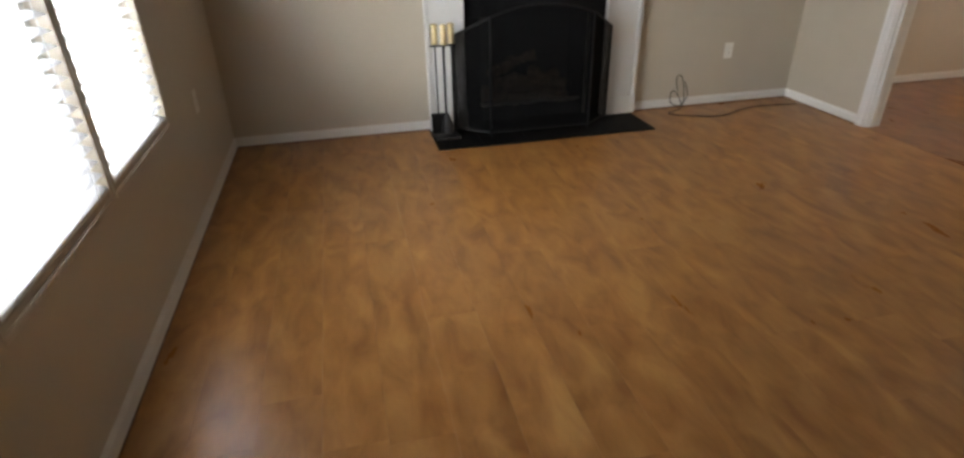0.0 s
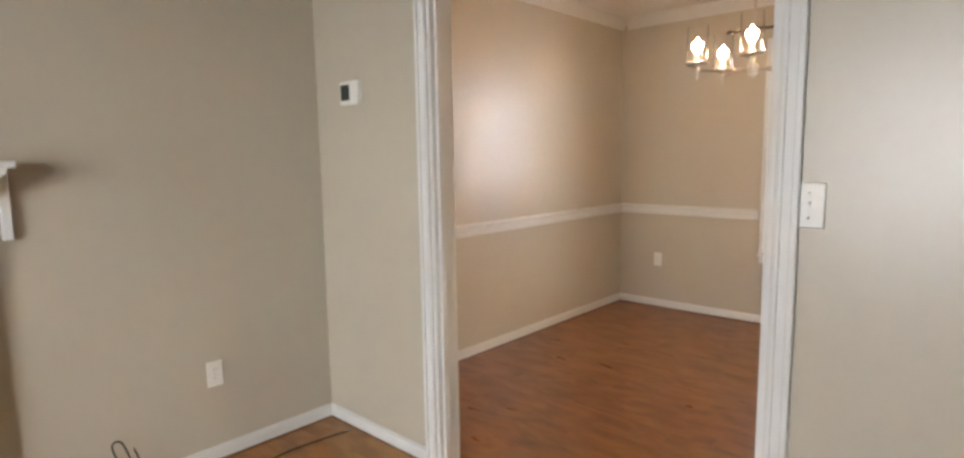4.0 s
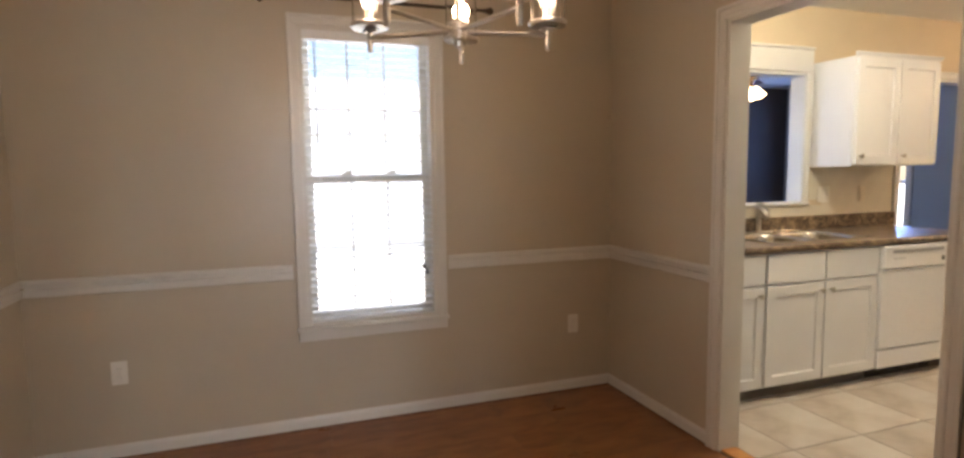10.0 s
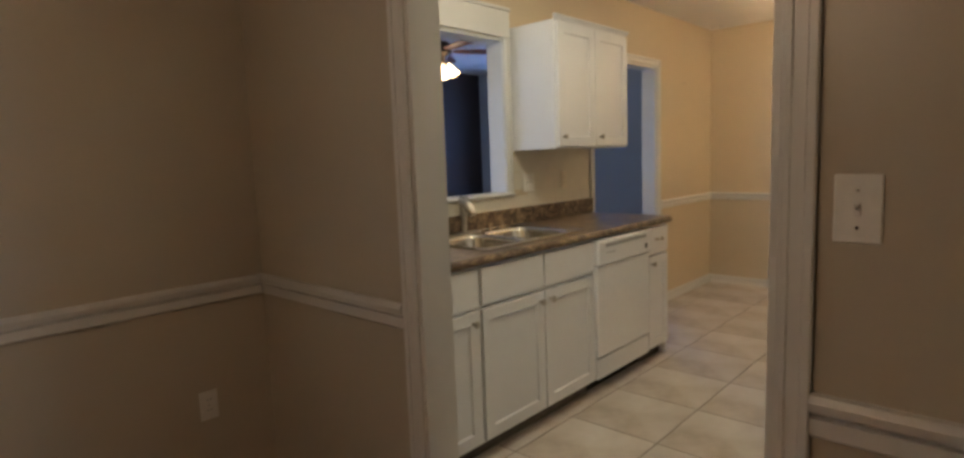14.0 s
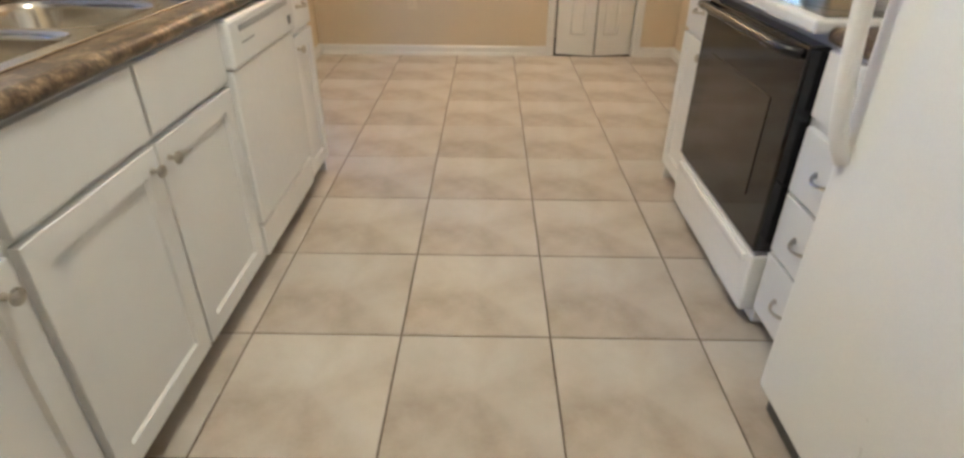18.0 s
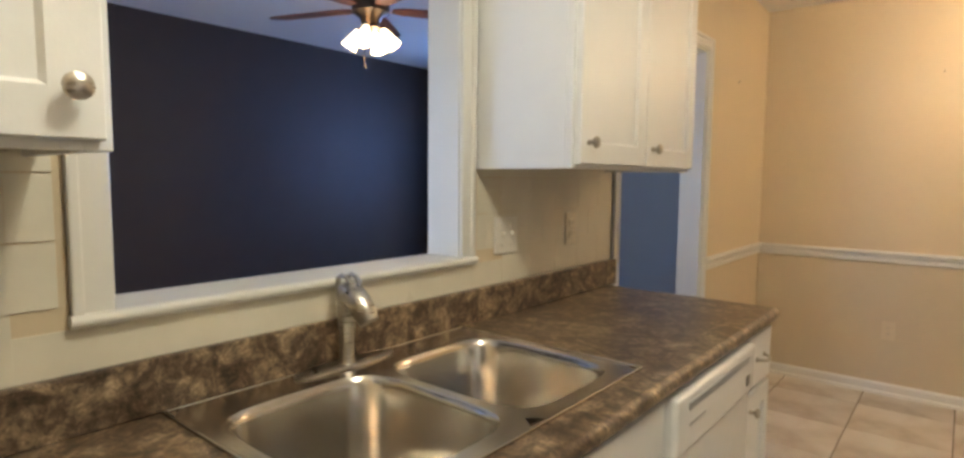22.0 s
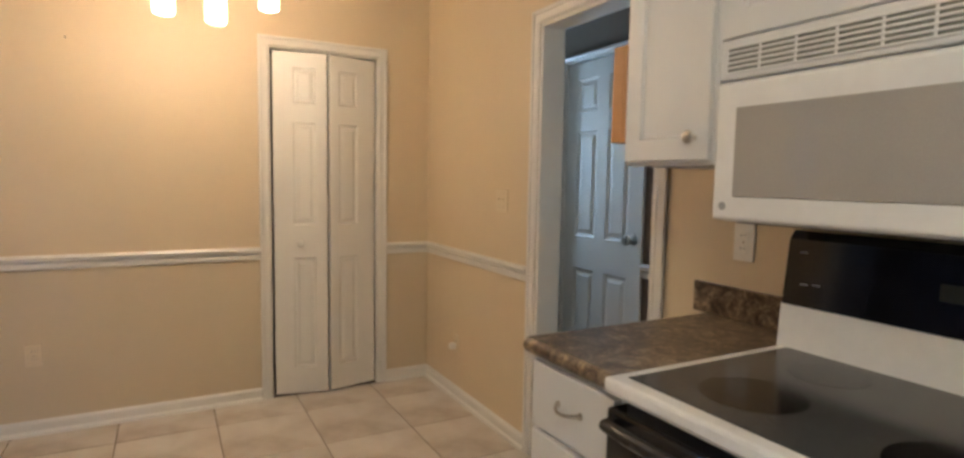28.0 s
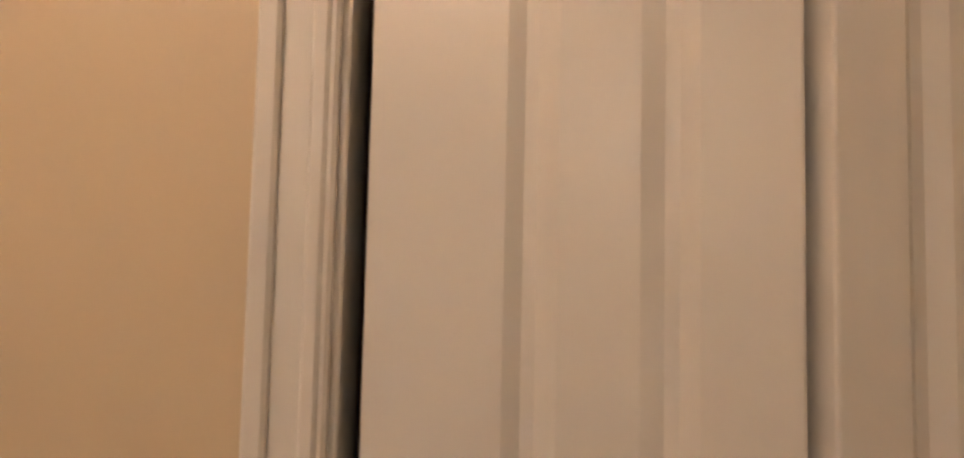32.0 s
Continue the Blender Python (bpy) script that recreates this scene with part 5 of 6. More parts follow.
# over-range microwave
mw = thing("microwave_oven", pose(0.633, -4.948, 0, 0, 0, 90), "white over-the-range microwave oven", "microwave")
w, mz0, mz1 = 0.766, 1.239, 1.626
bm = B()
box(bm, 0.0, w, 0.02, 0.633 - KW - 0.003, mz0, mz1, 0.006, 2)
part("case", bm, M_appl, mw)
bm = B()
pw = 0.575
box(bm, 0.0, pw - 0.002, -0.014, 0.02, mz0 + 0.004, mz0 + 0.298, 0.010, 3)
mdoor = part("door", bm, M_appl, mw)
bm = B()
box(bm, 0.055, pw - 0.105, -0.0165, -0.0135, mz0 + 0.056, mz0 + 0.242, 0.010, 3)
part("window", bm, M_mwwin, mdoor, "grey mesh door window")
bm = B()
rings = []
for k in range(15):
    f = k / 14
    y = -0.012 - 0.040 * math.sin(math.pi * f) ** 0.55
    z = mz0 + 0.018 + 0.262 * f
    hw = 0.014 + 0.003 * math.sin(math.pi * f)
    rings.append([bm.verts.new((pw - 0.040 + u, y + v, z)) for u, v in ((-hw, 0.004), (-hw * 0.7, -0.005), (0, -0.009), (hw * 0.7, -0.005), (hw, 0.004), (0, 0.007))])
for a, b in zip(rings, rings[1:]):
    for k in range(6):
        bm.faces.new((a[k], a[(k + 1) % 6], b[(k + 1) % 6], b[k])).smooth = True
bm.faces.new(rings[0])
bm.faces.new(rings[-1][::-1])
part("handle", bm, M_appl, mdoor, "wide white bow handle")
bm = B()
box(bm, pw + 0.002, w, -0.012, 0.02, mz0 + 0.004, mz0 + 0.298, 0.007, 2)
pan = part("control_panel", bm, M_appl, mw)
bm = B()
box(bm, pw + 0.055, pw + 0.13, -0.0138, -0.011, mz0 + 0.256, mz0 + 0.283, 0.002)
part("display", bm, M_blackglass, pan)
px = pw + 0.018
for x0, z, ww, hh in ((0.0, 0.238, 0.150, 0.006), (0.040, 0.226, 0.028, 0.004), (0.108, 0.230, 0.040, 0.006), (0.0, 0.215, 0.090, 0.006), (0.108, 0.213, 0.040, 0.006), (0.012, 0.200, 0.070, 0.005), (0.108, 0.197, 0.036, 0.006),
                      (0.0, 0.164, 0.034, 0.006), (0.050, 0.164, 0.034, 0.006), (0.050, 0.074, 0.032, 0.003)):
    bm = B()
    box(bm, px + x0, px + x0 + ww, -0.0127, -0.0112, mz0 + z, mz0 + z + hh)
    part("print_line", bm, M_print, pan)
for row in range(4):
    for col in range(3):
        bm = B()
        x, z = px + 0.002 + col * 0.027, mz0 + 0.142 - row * 0.0145
        box(bm, x, x + 0.019, -0.0130, -0.0112, z, z + 0.0085, 0.001)
        part("button", bm, M_key, pan)
    if row % 2 == 0:
        for col in range(2):
            bm = B()
            lathe(bm, [(0, 0), (0.0095, 0), (0.0090, 0.0016), (0, 0.0016)], 14, pose(px + 0.106 + col * 0.030, -0.0115, mz0 + 0.138 - row * 0.0145, 90))
            part("button", bm, M_key, pan)
for col in range(4):
    bm = B()
    box(bm, px + col * 0.039, px + col * 0.039 + 0.031, -0.0130, -0.0112, mz0 + 0.052, mz0 + 0.063, 0.001)
    part("button", bm, M_key, pan)
bm = B()
lathe(bm, [(0, 0), (0.009, 0), (0.009, 0.0015), (0, 0.0015)], 20, pose(0.03, -0.0135, mz0 + 0.035, 90))
part("badge", bm, M_print, mdoor, "small round grey badge")
bm = B()
box(bm, 0.0, w, -0.004, 0.02, mz0 + 0.304, mz1, 0.004, 2)
gr = part("vent_panel", bm, M_appl, mw)
# flat strip on the panel; the shade between the slats is its colour
bm = B()
box(bm, 0.018, 0.640, -0.0046, -0.0036, mz0 + 0.316, mz0 + 0.370)
part("vent_shade", bm, M_vent, gr, "flat strip with the grille's shade put into its colour")
for k in range(6):
    bm = B()
    z = mz0 + 0.3145 + k * 0.0105
    box(bm, 0.016, 0.642, -0.0085, -0.0047, z, z + 0.0050, 0.0010)
    part("vent_slat", bm, M_appl, gr)
for k in range(9):
    bm = B()
    x = 0.016 + k * 0.0777
    box(bm, x, x + 0.0044, -0.0080, -0.0047, mz0 + 0.3185, mz0 + 0.368)
    part("vent_divider", bm, M_appl, gr)
bm = B()
box(bm, 0.02, w - 0.02, 0.05, 0.36, mz0 - 0.004, mz0 + 0.002)
part("underside", bm, M_grey, mw, "dark grey underside")

# west wall cabinets
def hang_w(y):
    return pose(0.566, y, 0, 0, 0, 90)


WD = 0.566 - KW - 0.003
wall_cabinet(hang_w(-5.312), 0.305, UZ0, UZ1, [(0.012, 0.293, 0.255)], "narrow white single-door wall cabinet", WD, 0.02)
wall_cabinet(hang_w(-5.005), 0.845, 1.634, UZ1, [(0.012, 0.403, 0.366), (0.411, 0.833, 0.447)], "white two-door wall cabinet above the microwave", WD, 0.02)
wall_cabinet(hang_w(-4.158), 0.46, UZ0, UZ1, [(0.012, 0.448, 0.050)], "white wall cabinet beside the microwave", WD, 0.02)

# refrigerator
fr = thing("refrigerator", pose(0.905, -3.845, 0, 0, 0, 90), "white top-freezer refrigerator with long bar handles", "refrigerator")
w = 0.76
bm = B()
box(bm, 0.004, w - 0.004, -0.030, 0.905 - KW - 0.05, 0.03, 1.69, 0.006, 2)
part("case", bm, M_fridge, fr)
for nm, z0, z1 in (("fridge_door", 0.10, 1.173), ("freezer_door", 1.185, 1.70)):
    bm = B()
    box(bm, 0.0, w, -0.098, -0.034, z0, z1, 0.018, 3)
    d = part(nm, bm, M_fridge, fr)
    bm = B()
    if nm == "fridge_door":
        pts = [(-0.100, 0.735), (-0.118, 0.765), (-0.130, 0.810), (-0.140, 0.870), (-0.149, 0.940), (-0.156, 1.02), (-0.160, 1.10), (-0.162, 1.172)]
        b0, b1 = 1.112, 1.172
    else:
        pts = [(-0.162, 1.186), (-0.158, 1.25), (-0.150, 1.32), (-0.138, 1.40), (-0.128, 1.47), (-0.118, 1.54), (-0.108, 1.60), (-0.098, 1.640)]
        b0, b1 = 1.186, 1.246
    tube(bm, [(0.040, y, z) for y, z in pts], 0.0175, 14)
    box(bm, 0.028, 0.052, -0.160, -0.094, b0, b1, 0.006, 2)
    part("handle", bm, M_fridge, d, "long white bar handle")
bm = B()
box(bm, 0.01, w - 0.01, -0.06, -0.031, 0.02, 0.09, 0.004)
part("toe_grille", bm, M_grey, fr, "grey toe grille")
bm = B()
box(bm, 0.010, 0.75, -0.090, -0.031, 1.1735, 1.1845)
part("door_gasket", bm, M_black, fr, "dark gap between the doors")
# ---------------------------------------------------------------- living room things
W_C = (LWIN[0] + LWIN[1]) / 2
w_half = (LWIN[1] - LWIN[0]) / 2
for nm, y in (("window_living_a", LWIN[1] - w_half / 2), ("window_living_b", LWIN[0] + w_half / 2)):
    sash_window(nm, pose(LW, y, 0, 0, 0, 90), w_half - 0.012, LWIN[2], LWIN[3], 0.13, 1, 1, "white double-hung window behind a slatted blind", apron=False, cas=0.0, nose=0.004, trim=M_wall)
    slat_blind("window_blind", pose(LW, y, 0, 0, 0, 90), w_half - 0.030, LWIN[3] - 0.02, LWIN[2] + 0.02, 0.028, 0.043, 16, 0.050, "white faux-wood blind with tilted slats hung in the window", 2)
bm = B()
box(bm, LW - 0.14, LW, W_C - 0.0055, W_C + 0.0055, LWIN[2], LWIN[3])
structure("mullion_living", bm, M_trim, "white post between the paired windows")

FN = LN - FY   # wall plane in the fireplace group's own axes
# fireplace: firebox, black slate facing, hearth
fp = thing("fireplace", pose(0, FY, 0), "black slate-faced fireplace with a sooty firebox", "fireplace")
bm = B()
box(bm, FX0 - 0.06, FX0, FN + 0.001, FN + 0.46, 0.0, FZ + 0.06)
box(bm, FX1, FX1 + 0.06, FN + 0.001, FN + 0.46, 0.0, FZ + 0.06)
box(bm, FX0, FX1, FN + 0.40, FN + 0.46, 0.0, FZ + 0.06)
box(bm, FX0, FX1, FN + 0.001, FN + 0.40, FZ, FZ + 0.06)
box(bm, FX0, FX1, FN + 0.001, FN + 0.40, -0.05, 0.015)
part("firebox", bm, M_soot, fp, "sooty black firebox")
for a, b, z0, z1 in ((-2.672, FX0, 0.012, FZ), (FX1, -1.665, 0.012, FZ), (-2.672, -1.665, FZ, 0.955)):
    bm = B()
    box(bm, a + 0.0006, b - 0.0006, FN - 0.022, FN - 0.001, z0, z1 - 0.0006, 0.002)
    part("facing_slab", bm, M_slate, fp, "honed black slate slab")
bm = B()
for k in range(9):
    x = FX0 + 0.12 + k * (FX1 - FX0 - 0.24) / 8
    tube(bm, [(x, FN + 0.10, 0.09), (x, FN + 0.30, 0.09)], 0.007, 6)
tube(bm, [(FX0 + 0.10, FN + 0.12, 0.09), (FX1 - 0.10, FN + 0.12, 0.09)], 0.009, 6)
tube(bm, [(FX0 + 0.10, FN + 0.28, 0.09), (FX1 - 0.10, FN + 0.28, 0.09)], 0.009, 6)
for x in (FX0 + 0.12, FX1 - 0.12):
    for y in (FN + 0.12, FN + 0.28):
        tube(bm, [(x, y, 0.014), (x, y, 0.09)], 0.008, 6)
part("grate", bm, M_iron, fp, "black iron log grate")
rnd = random.Random(9)
for z, r, dy, x0, dx, rise in ((0.145, 0.055, 0.13, 0.10, 0.095, 0.0), (0.150, 0.060, 0.26, 0.08, 0.100, 0.0), (0.245, 0.052, 0.19, 0.14, 0.082, 0.004), (0.300, 0.042, 0.24, 0.12, 0.060, 0.022), (0.330, 0.038, 0.16, 0.40, 0.048, -0.020)):
    bm = B()
    pts = [(FX0 + x0 + i * dx, FN + dy + rnd.uniform(-0.016, 0.016), z + i * rise + rnd.uniform(-0.012, 0.012)) for i in range(7)]
    tube(bm, pts, [r * rnd.uniform(0.78, 1.12) for _ in pts], 12)
    part("log", bm, M_log, fp, "charred brown ceramic log")
bm = B()
box(bm, FX0 + 0.015, FX1 - 0.015, FN + 0.050, FN + 0.075, 0.012, 0.112, 0.003)
part("ember_pan", bm, M_iron, fp, "black ember pan front")
bm = B()
pts = [(FX0 + 0.02 + (FX1 - FX0 - 0.04) * i / 30, FN + 0.066 + rnd.uniform(-0.008, 0.008), 0.118 + rnd.uniform(-0.005, 0.006)) for i in range(31)]
tube(bm, pts, [0.014 * rnd.uniform(0.75, 1.25) for _ in pts], 8)
part("ash_ridge", bm, M_ash, fp, "pale ridge of ash along the pan")
hearth = thing("hearth", pose(0, FY, 0), "black slate hearth slab set on the floor", "hearth")
n = 5
for k in range(n):
    a, b = -2.941 + (2.941 - 1.428) * k / n, -2.941 + (2.941 - 1.428) * (k + 1) / n
    bm = B()
    box(bm, a + 0.0008, b - 0.0008, -0.398, FN - 0.001, 0.0005, 0.012, 0.0015)
    part("slate_tile", bm, M_slate, hearth)

# mantelpiece
mt = thing("mantelpiece", pose(0, FY, 0), "white painted wooden mantelpiece with moulded shelf", "mantelpiece")
F0 = FN - 0.001
for s, a, b in (("l", MX0, -2.672), ("r", -1.665, MX1)):
    bm = B()
    box(bm, a, b, F0 - 0.050, F0, 0.012, 1.20, 0.003)
    pil = part("pilaster", bm, M_trim, mt)
    bm = B()
    o0, o1 = (a, a + 0.020) if s == "l" else (b - 0.020, b)
    box(bm, o0 - 0.004, o1 + 0.004, F0 - 0.066, F0 - 0.0502, 0.012, 1.20, 0.004, 2)
    i0, i1 = (b - 0.016, b) if s == "l" else (a, a + 0.016)
    box(bm, i0, i1, F0 - 0.064, F0 - 0.0502, 0.012, 0.970, 0.004, 2)
    part("edge_bead", bm, M_trim, pil)
    bm = B()
    box(bm, a - 0.006, b + 0.006, F0 - 0.072, F0 - 0.0665, 0.012, 0.15, 0.003)
    part("plinth", bm, M_trim, pil)
bm = B()
box(bm, -2.672, -1.665, F0 - 0.048, F0, 0.957, 1.20, 0.003)
fz = part("frieze", bm, M_trim, mt)
bm = B()
box(bm, -2.672, -1.665, F0 - 0.064, F0 - 0.0482, 0.957, 0.973, 0.004, 2)
box(bm, MX0 + 0.09, MX1 - 0.09, F0 - 0.060, F0 - 0.0502, 1.040, 1.052, 0.003)
box(bm, MX0 + 0.09, MX1 - 0.09, F0 - 0.060, F0 - 0.0502, 1.150, 1.162, 0.003)
box(bm, MX0 + 0.09, MX0 + 0.102, F0 - 0.060, F0 - 0.0502, 1.052, 1.150, 0.003)
box(bm, MX1 - 0.102, MX1 - 0.09, F0 - 0.060, F0 - 0.0502, 1.052, 1.150, 0.003)
part("frieze_moulding", bm, M_trim, fz)
bm = B()
prof = [(0.0, 1.200), (0.070, 1.200), (0.074, 1.215), (0.074, 1.228), (0.090, 1.236), (0.108, 1.252), (0.118, 1.270), (0.120, 1.282), (0.140, 1.290), (0.154, 1.300), (0.158, 1.318), (0.0, 1.318)]
lo = [bm.verts.new((MX0 + 0.050 - d, F0 - d, z)) for d, z in prof]
hi = [bm.verts.new((MX1 - 0.050 + d, F0 - d, z)) for d, z in prof]
for k in range(len(prof)):
    n = (k + 1) % len(prof)
    bm.faces.new((lo[k], lo[n], hi[n], hi[k]))
for q in (lo, hi):
    for k in range(len(prof)):
        n = (k + 1) % len(prof)
        a, b = q[k], q[n]
        if abs(a.co.y - F0) < 1e-6 and abs(b.co.y - F0) < 1e-6:
            continue
        ends = [bm.verts.new((v.co.x, F0, v.co.z)) for v in (b, a)]
        bm.faces.new((a, b, *ends))
bmesh.ops.remove_doubles(bm, verts=bm.verts, dist=1e-5)
part("cornice", bm, M_trim, mt, "stepped cornice moulding")
bm = B()
box(bm, -3.06, -1.280, F0 - 0.185, F0, 1.3185, 1.342, 0.005, 2)
part("shelf", bm, M_trim, mt)
for x in (MX0 - 0.035, MX1 + 0.008):
    bm = B()
    extrude_profile(bm, [(0, 1.10), (0.012, 1.10), (0.030, 1.15), (0.050, 1.18), (0.056, 1.1995), (0, 1.1995)], x, x + 0.027, 'x', F0, -1)
    part("bracket", bm, M_trim, mt, "small carved bracket under the shelf")

# ornament on the mantel shelf, and a strip hanging at its end
bm = B()
lathe(bm, [(0, 0), (0.030, 0), (0.032, 0.008), (0.020, 0.016), (0.014, 0.03), (0.018, 0.05), (0.013, 0.07), (0.012, 0.16), (0.017, 0.18), (0.012, 0.195), (0.020, 0.21), (0.022, 0.222), (0, 0.222)], 18, Matrix.Translation((-2.105, -0.06 + FY, 1.3425)))
solid("candlestick", bm, M_trim, "slim white turned candlestick on the mantel shelf", "candlestick")
bm = B()
box(bm, -1.312, -1.280, LN - 0.028, LN - 0.001, 1.072, 1.3175, 0.004, 2)
solid("wall_bracket", bm, M_trim, "white wooden bracket strip under the mantel shelf end", "bracket")

# folding fire screen
fs = thing("fire_screen", pose(0, FY, 0.0125), "black folding mesh fire screen with arched centre", "fire screen")
xs = [(-2.765, -0.075), (-2.560, -0.255), (-1.868, -0.255), (-1.663, -0.075)]
for k in range(3):
    (xa, ya), (xb, yb) = xs[k], xs[k + 1]
    n = 16
    tops = []
    for i in range(n + 1):
        f = i / n
        if k == 1:
            h = 0.765 + 0.065 * (1 - (2 * f - 1) ** 2)
        else:
            g = f if k == 0 else 1 - f
            h = 0.640 + 0.125 * g
        tops.append((xa + (xb - xa) * f, ya + (yb - ya) * f, h))
    bm = B()
    loop = [(xa, ya, 0.02), *tops, (xb, yb, 0.02), (xa, ya, 0.02)]
    tube(bm, tops, 0.0075, 8)
    tube(bm, [(xa, ya, 0.0), (xa, ya, tops[0][2] + 0.004)], 0.0085, 8)
    tube(bm, [(xb, yb, 0.0), (xb, yb, tops[-1][2] + 0.004)], 0.0085, 8)
    tube(bm, [(xa, ya, 0.03), (xb, yb, 0.03)], 0.0065, 8)
    leaf = part("screen_leaf", bm, M_iron, fs, "black iron frame")
    bm = B()
    lo = [bm.verts.new((p[0], p[1], 0.03)) for p in tops]
    hi = [bm.verts.new(p) for p in tops]
    for i in range(n):
        bm.faces.new((lo[i], lo[i + 1], hi[i + 1], hi[i]))
    part("mesh_panel", bm, M_screen, leaf, "fine black wire mesh")

# fire tools
ft = thing("fire_tool_set", pose(-2.845, -0.16 + FY, 0.0125), "black fireplace tool set with brass handles", "fire tools")
bm = B()
box(bm, -0.085, 0.085, -0.075, 0.075, 0.0, 0.018, 0.006, 2)
part("base", bm, M_iron, ft)
bm = B()
tube(bm, [(0, 0.0, 0.018), (0, 0.0, 0.66)], 0.008, 8)
tube(bm, [(-0.085, 0.0, 0.60), (0.085, 0.0, 0.60)], 0.006, 8)
tube(bm, [(0.0, -0.05, 0.60), (0.0, 0.05, 0.60)], 0.006, 8)
part("stand", bm, M_iron, ft)
for i, (x, y, kind) in enumerate(((-0.052, 0.0, "shovel"), (0.0, -0.03, "brush"), (0.052, 0.0, "poker"))):
    bm = B()
    tube(bm, [(x, y, 0.16), (x * 1.02, y, 0.63)], 0.0055, 8)
    if kind == "shovel":
        box(bm, x - 0.05, x + 0.05, y - 0.012, y - 0.004, 0.03, 0.17, 0.003)
        box(bm, x - 0.05, x - 0.044, y - 0.035, y - 0.004, 0.03, 0.15, 0.002)
        box(bm, x + 0.044, x + 0.05, y - 0.035, y - 0.004, 0.03, 0.15, 0.002)
    elif kind == "brush":
        lathe(bm, [(0, 0.04), (0.045, 0.04), (0.040, 0.10), (0.022, 0.15), (0.008, 0.175), (0, 0.175)], 14, Matrix.Translation((x, y, 0)))
    else:
        tube(bm, [(x, y, 0.16), (x, y, 0.06), (x + 0.012, y, 0.035), (x + 0.030, y, 0.05)], 0.0055, 8)
    tool = part(kind, bm, M_iron, ft)
    bm = B()
    lathe(bm, [(0, 0.612), (0.022, 0.612), (0.024, 0.620), (0.019, 0.628), (0.0205, 0.645), (0.0215, 0.680), (0.020, 0.700), (0.016, 0.708), (0.023, 0.716), (0.022, 0.728), (0.010, 0.734), (0, 0.735)], 14, Matrix.Translation((x * 1.02, y, 0)))
    part("handle", bm, M_brass, tool, "turned brass handle")

# cable on the floor
bm = B()
rnd = random.Random(2)
ctrl = [(-1.03, 0.035, 0.13), (-1.06, 0.02, 0.235), (-1.03, 0.0, 0.245), (-1.00, -0.01, 0.12), (-1.02, -0.03, 0.02), (-1.10, -0.06, 0.006), (-1.16, -0.10, 0.005), (-1.10, -0.17, 0.005), (-0.98, -0.22, 0.005),
        (-0.90, -0.25, 0.005), (-0.78, -0.25, 0.005), (-0.66, -0.19, 0.005), (-0.54, -0.145, 0.005), (-0.40, -0.125, 0.005), (-0.25, -0.14, 0.005), (-0.12, -0.16, 0.005)]


def smooth_path(pts, k=5):
    out = []
    P = [Vector(p) for p in pts]
    for i in range(len(P) - 1):
        a, b, c, d = P[max(i - 1, 0)], P[i], P[i + 1], P[min(i + 2, len(P) - 1)]
        for j in range(k):
            u = j / k
            out.append(0.5 * ((2 * b) + (c - a) * u + (2 * a - 5 * b + 4 * c - d) * u * u + (3 * b - a - 3 * c + d) * u ** 3))
    out.append(P[-1])
    return out


cable = thing("coaxial_cable", pose(0, FY, 0), "loose black coaxial cable lying on the floor", "cable")
tube(bm, [(p.x, p.y, max(p.z, 0.0042)) for p in smooth_path(ctrl)], 0.0036, 7)
part("cord", bm, M_cord, cable)
bm = B()
tube(bm, [(-0.122, -0.16, 0.006), (-0.096, -0.164, 0.006)], 0.0052, 8)
part("connector", bm, M_chrome, cable, "metal screw connector")
bm = B()
tube(bm, smooth_path([(-0.985, 0.030, 0.02), (-1.03, 0.02, 0.10), (-1.09, 0.01, 0.14), (-1.10, 0.0, 0.06), (-1.03, -0.02, 0.03), (-0.97, -0.01, 0.10), (-0.985, 0.02, 0.20)]), 0.0036, 7)
part("cord_loop", bm, M_cord, cable)


# ---------------------------------------------------------------- wall plates
def outlet(m, label, col=None):
    """Duplex outlet; local x along the wall, room on -y."""
    th = thing("wall_outlet", m, label, "outlet")
    bm = B()
    box(bm, -0.035, 0.035, -0.006, 0, -0.057, 0.057, 0.003, 2)
    part("plate", bm, col or M_plate, th)
    for s in (-1, 1):
        bm = B()
        box(bm, -0.017, 0.017, -0.009, -0.0055, s * 0.0195 - 0.014, s * 0.0195 + 0.014, 0.004, 2)
        soc = part("socket", bm, col or M_plate, th)
        bm = B()
        for x, h in ((-0.0065, 0.008), (0.0065, 0.007)):
            box(bm, x - 0.001, x + 0.001, -0.0096, -0.0088, s * 0.0195 - h / 2 + 0.002, s * 0.0195 + h / 2 + 0.002)
        part("slot", bm, M_grey, soc)
    bm = B()
    lathe(bm, [(0, 0), (0.003, 0), (0.0025, 0.001), (0, 0.0012)], 10, pose(0, -0.006, 0, 90))
    part("screw", bm, M_chrome, th)
    return th


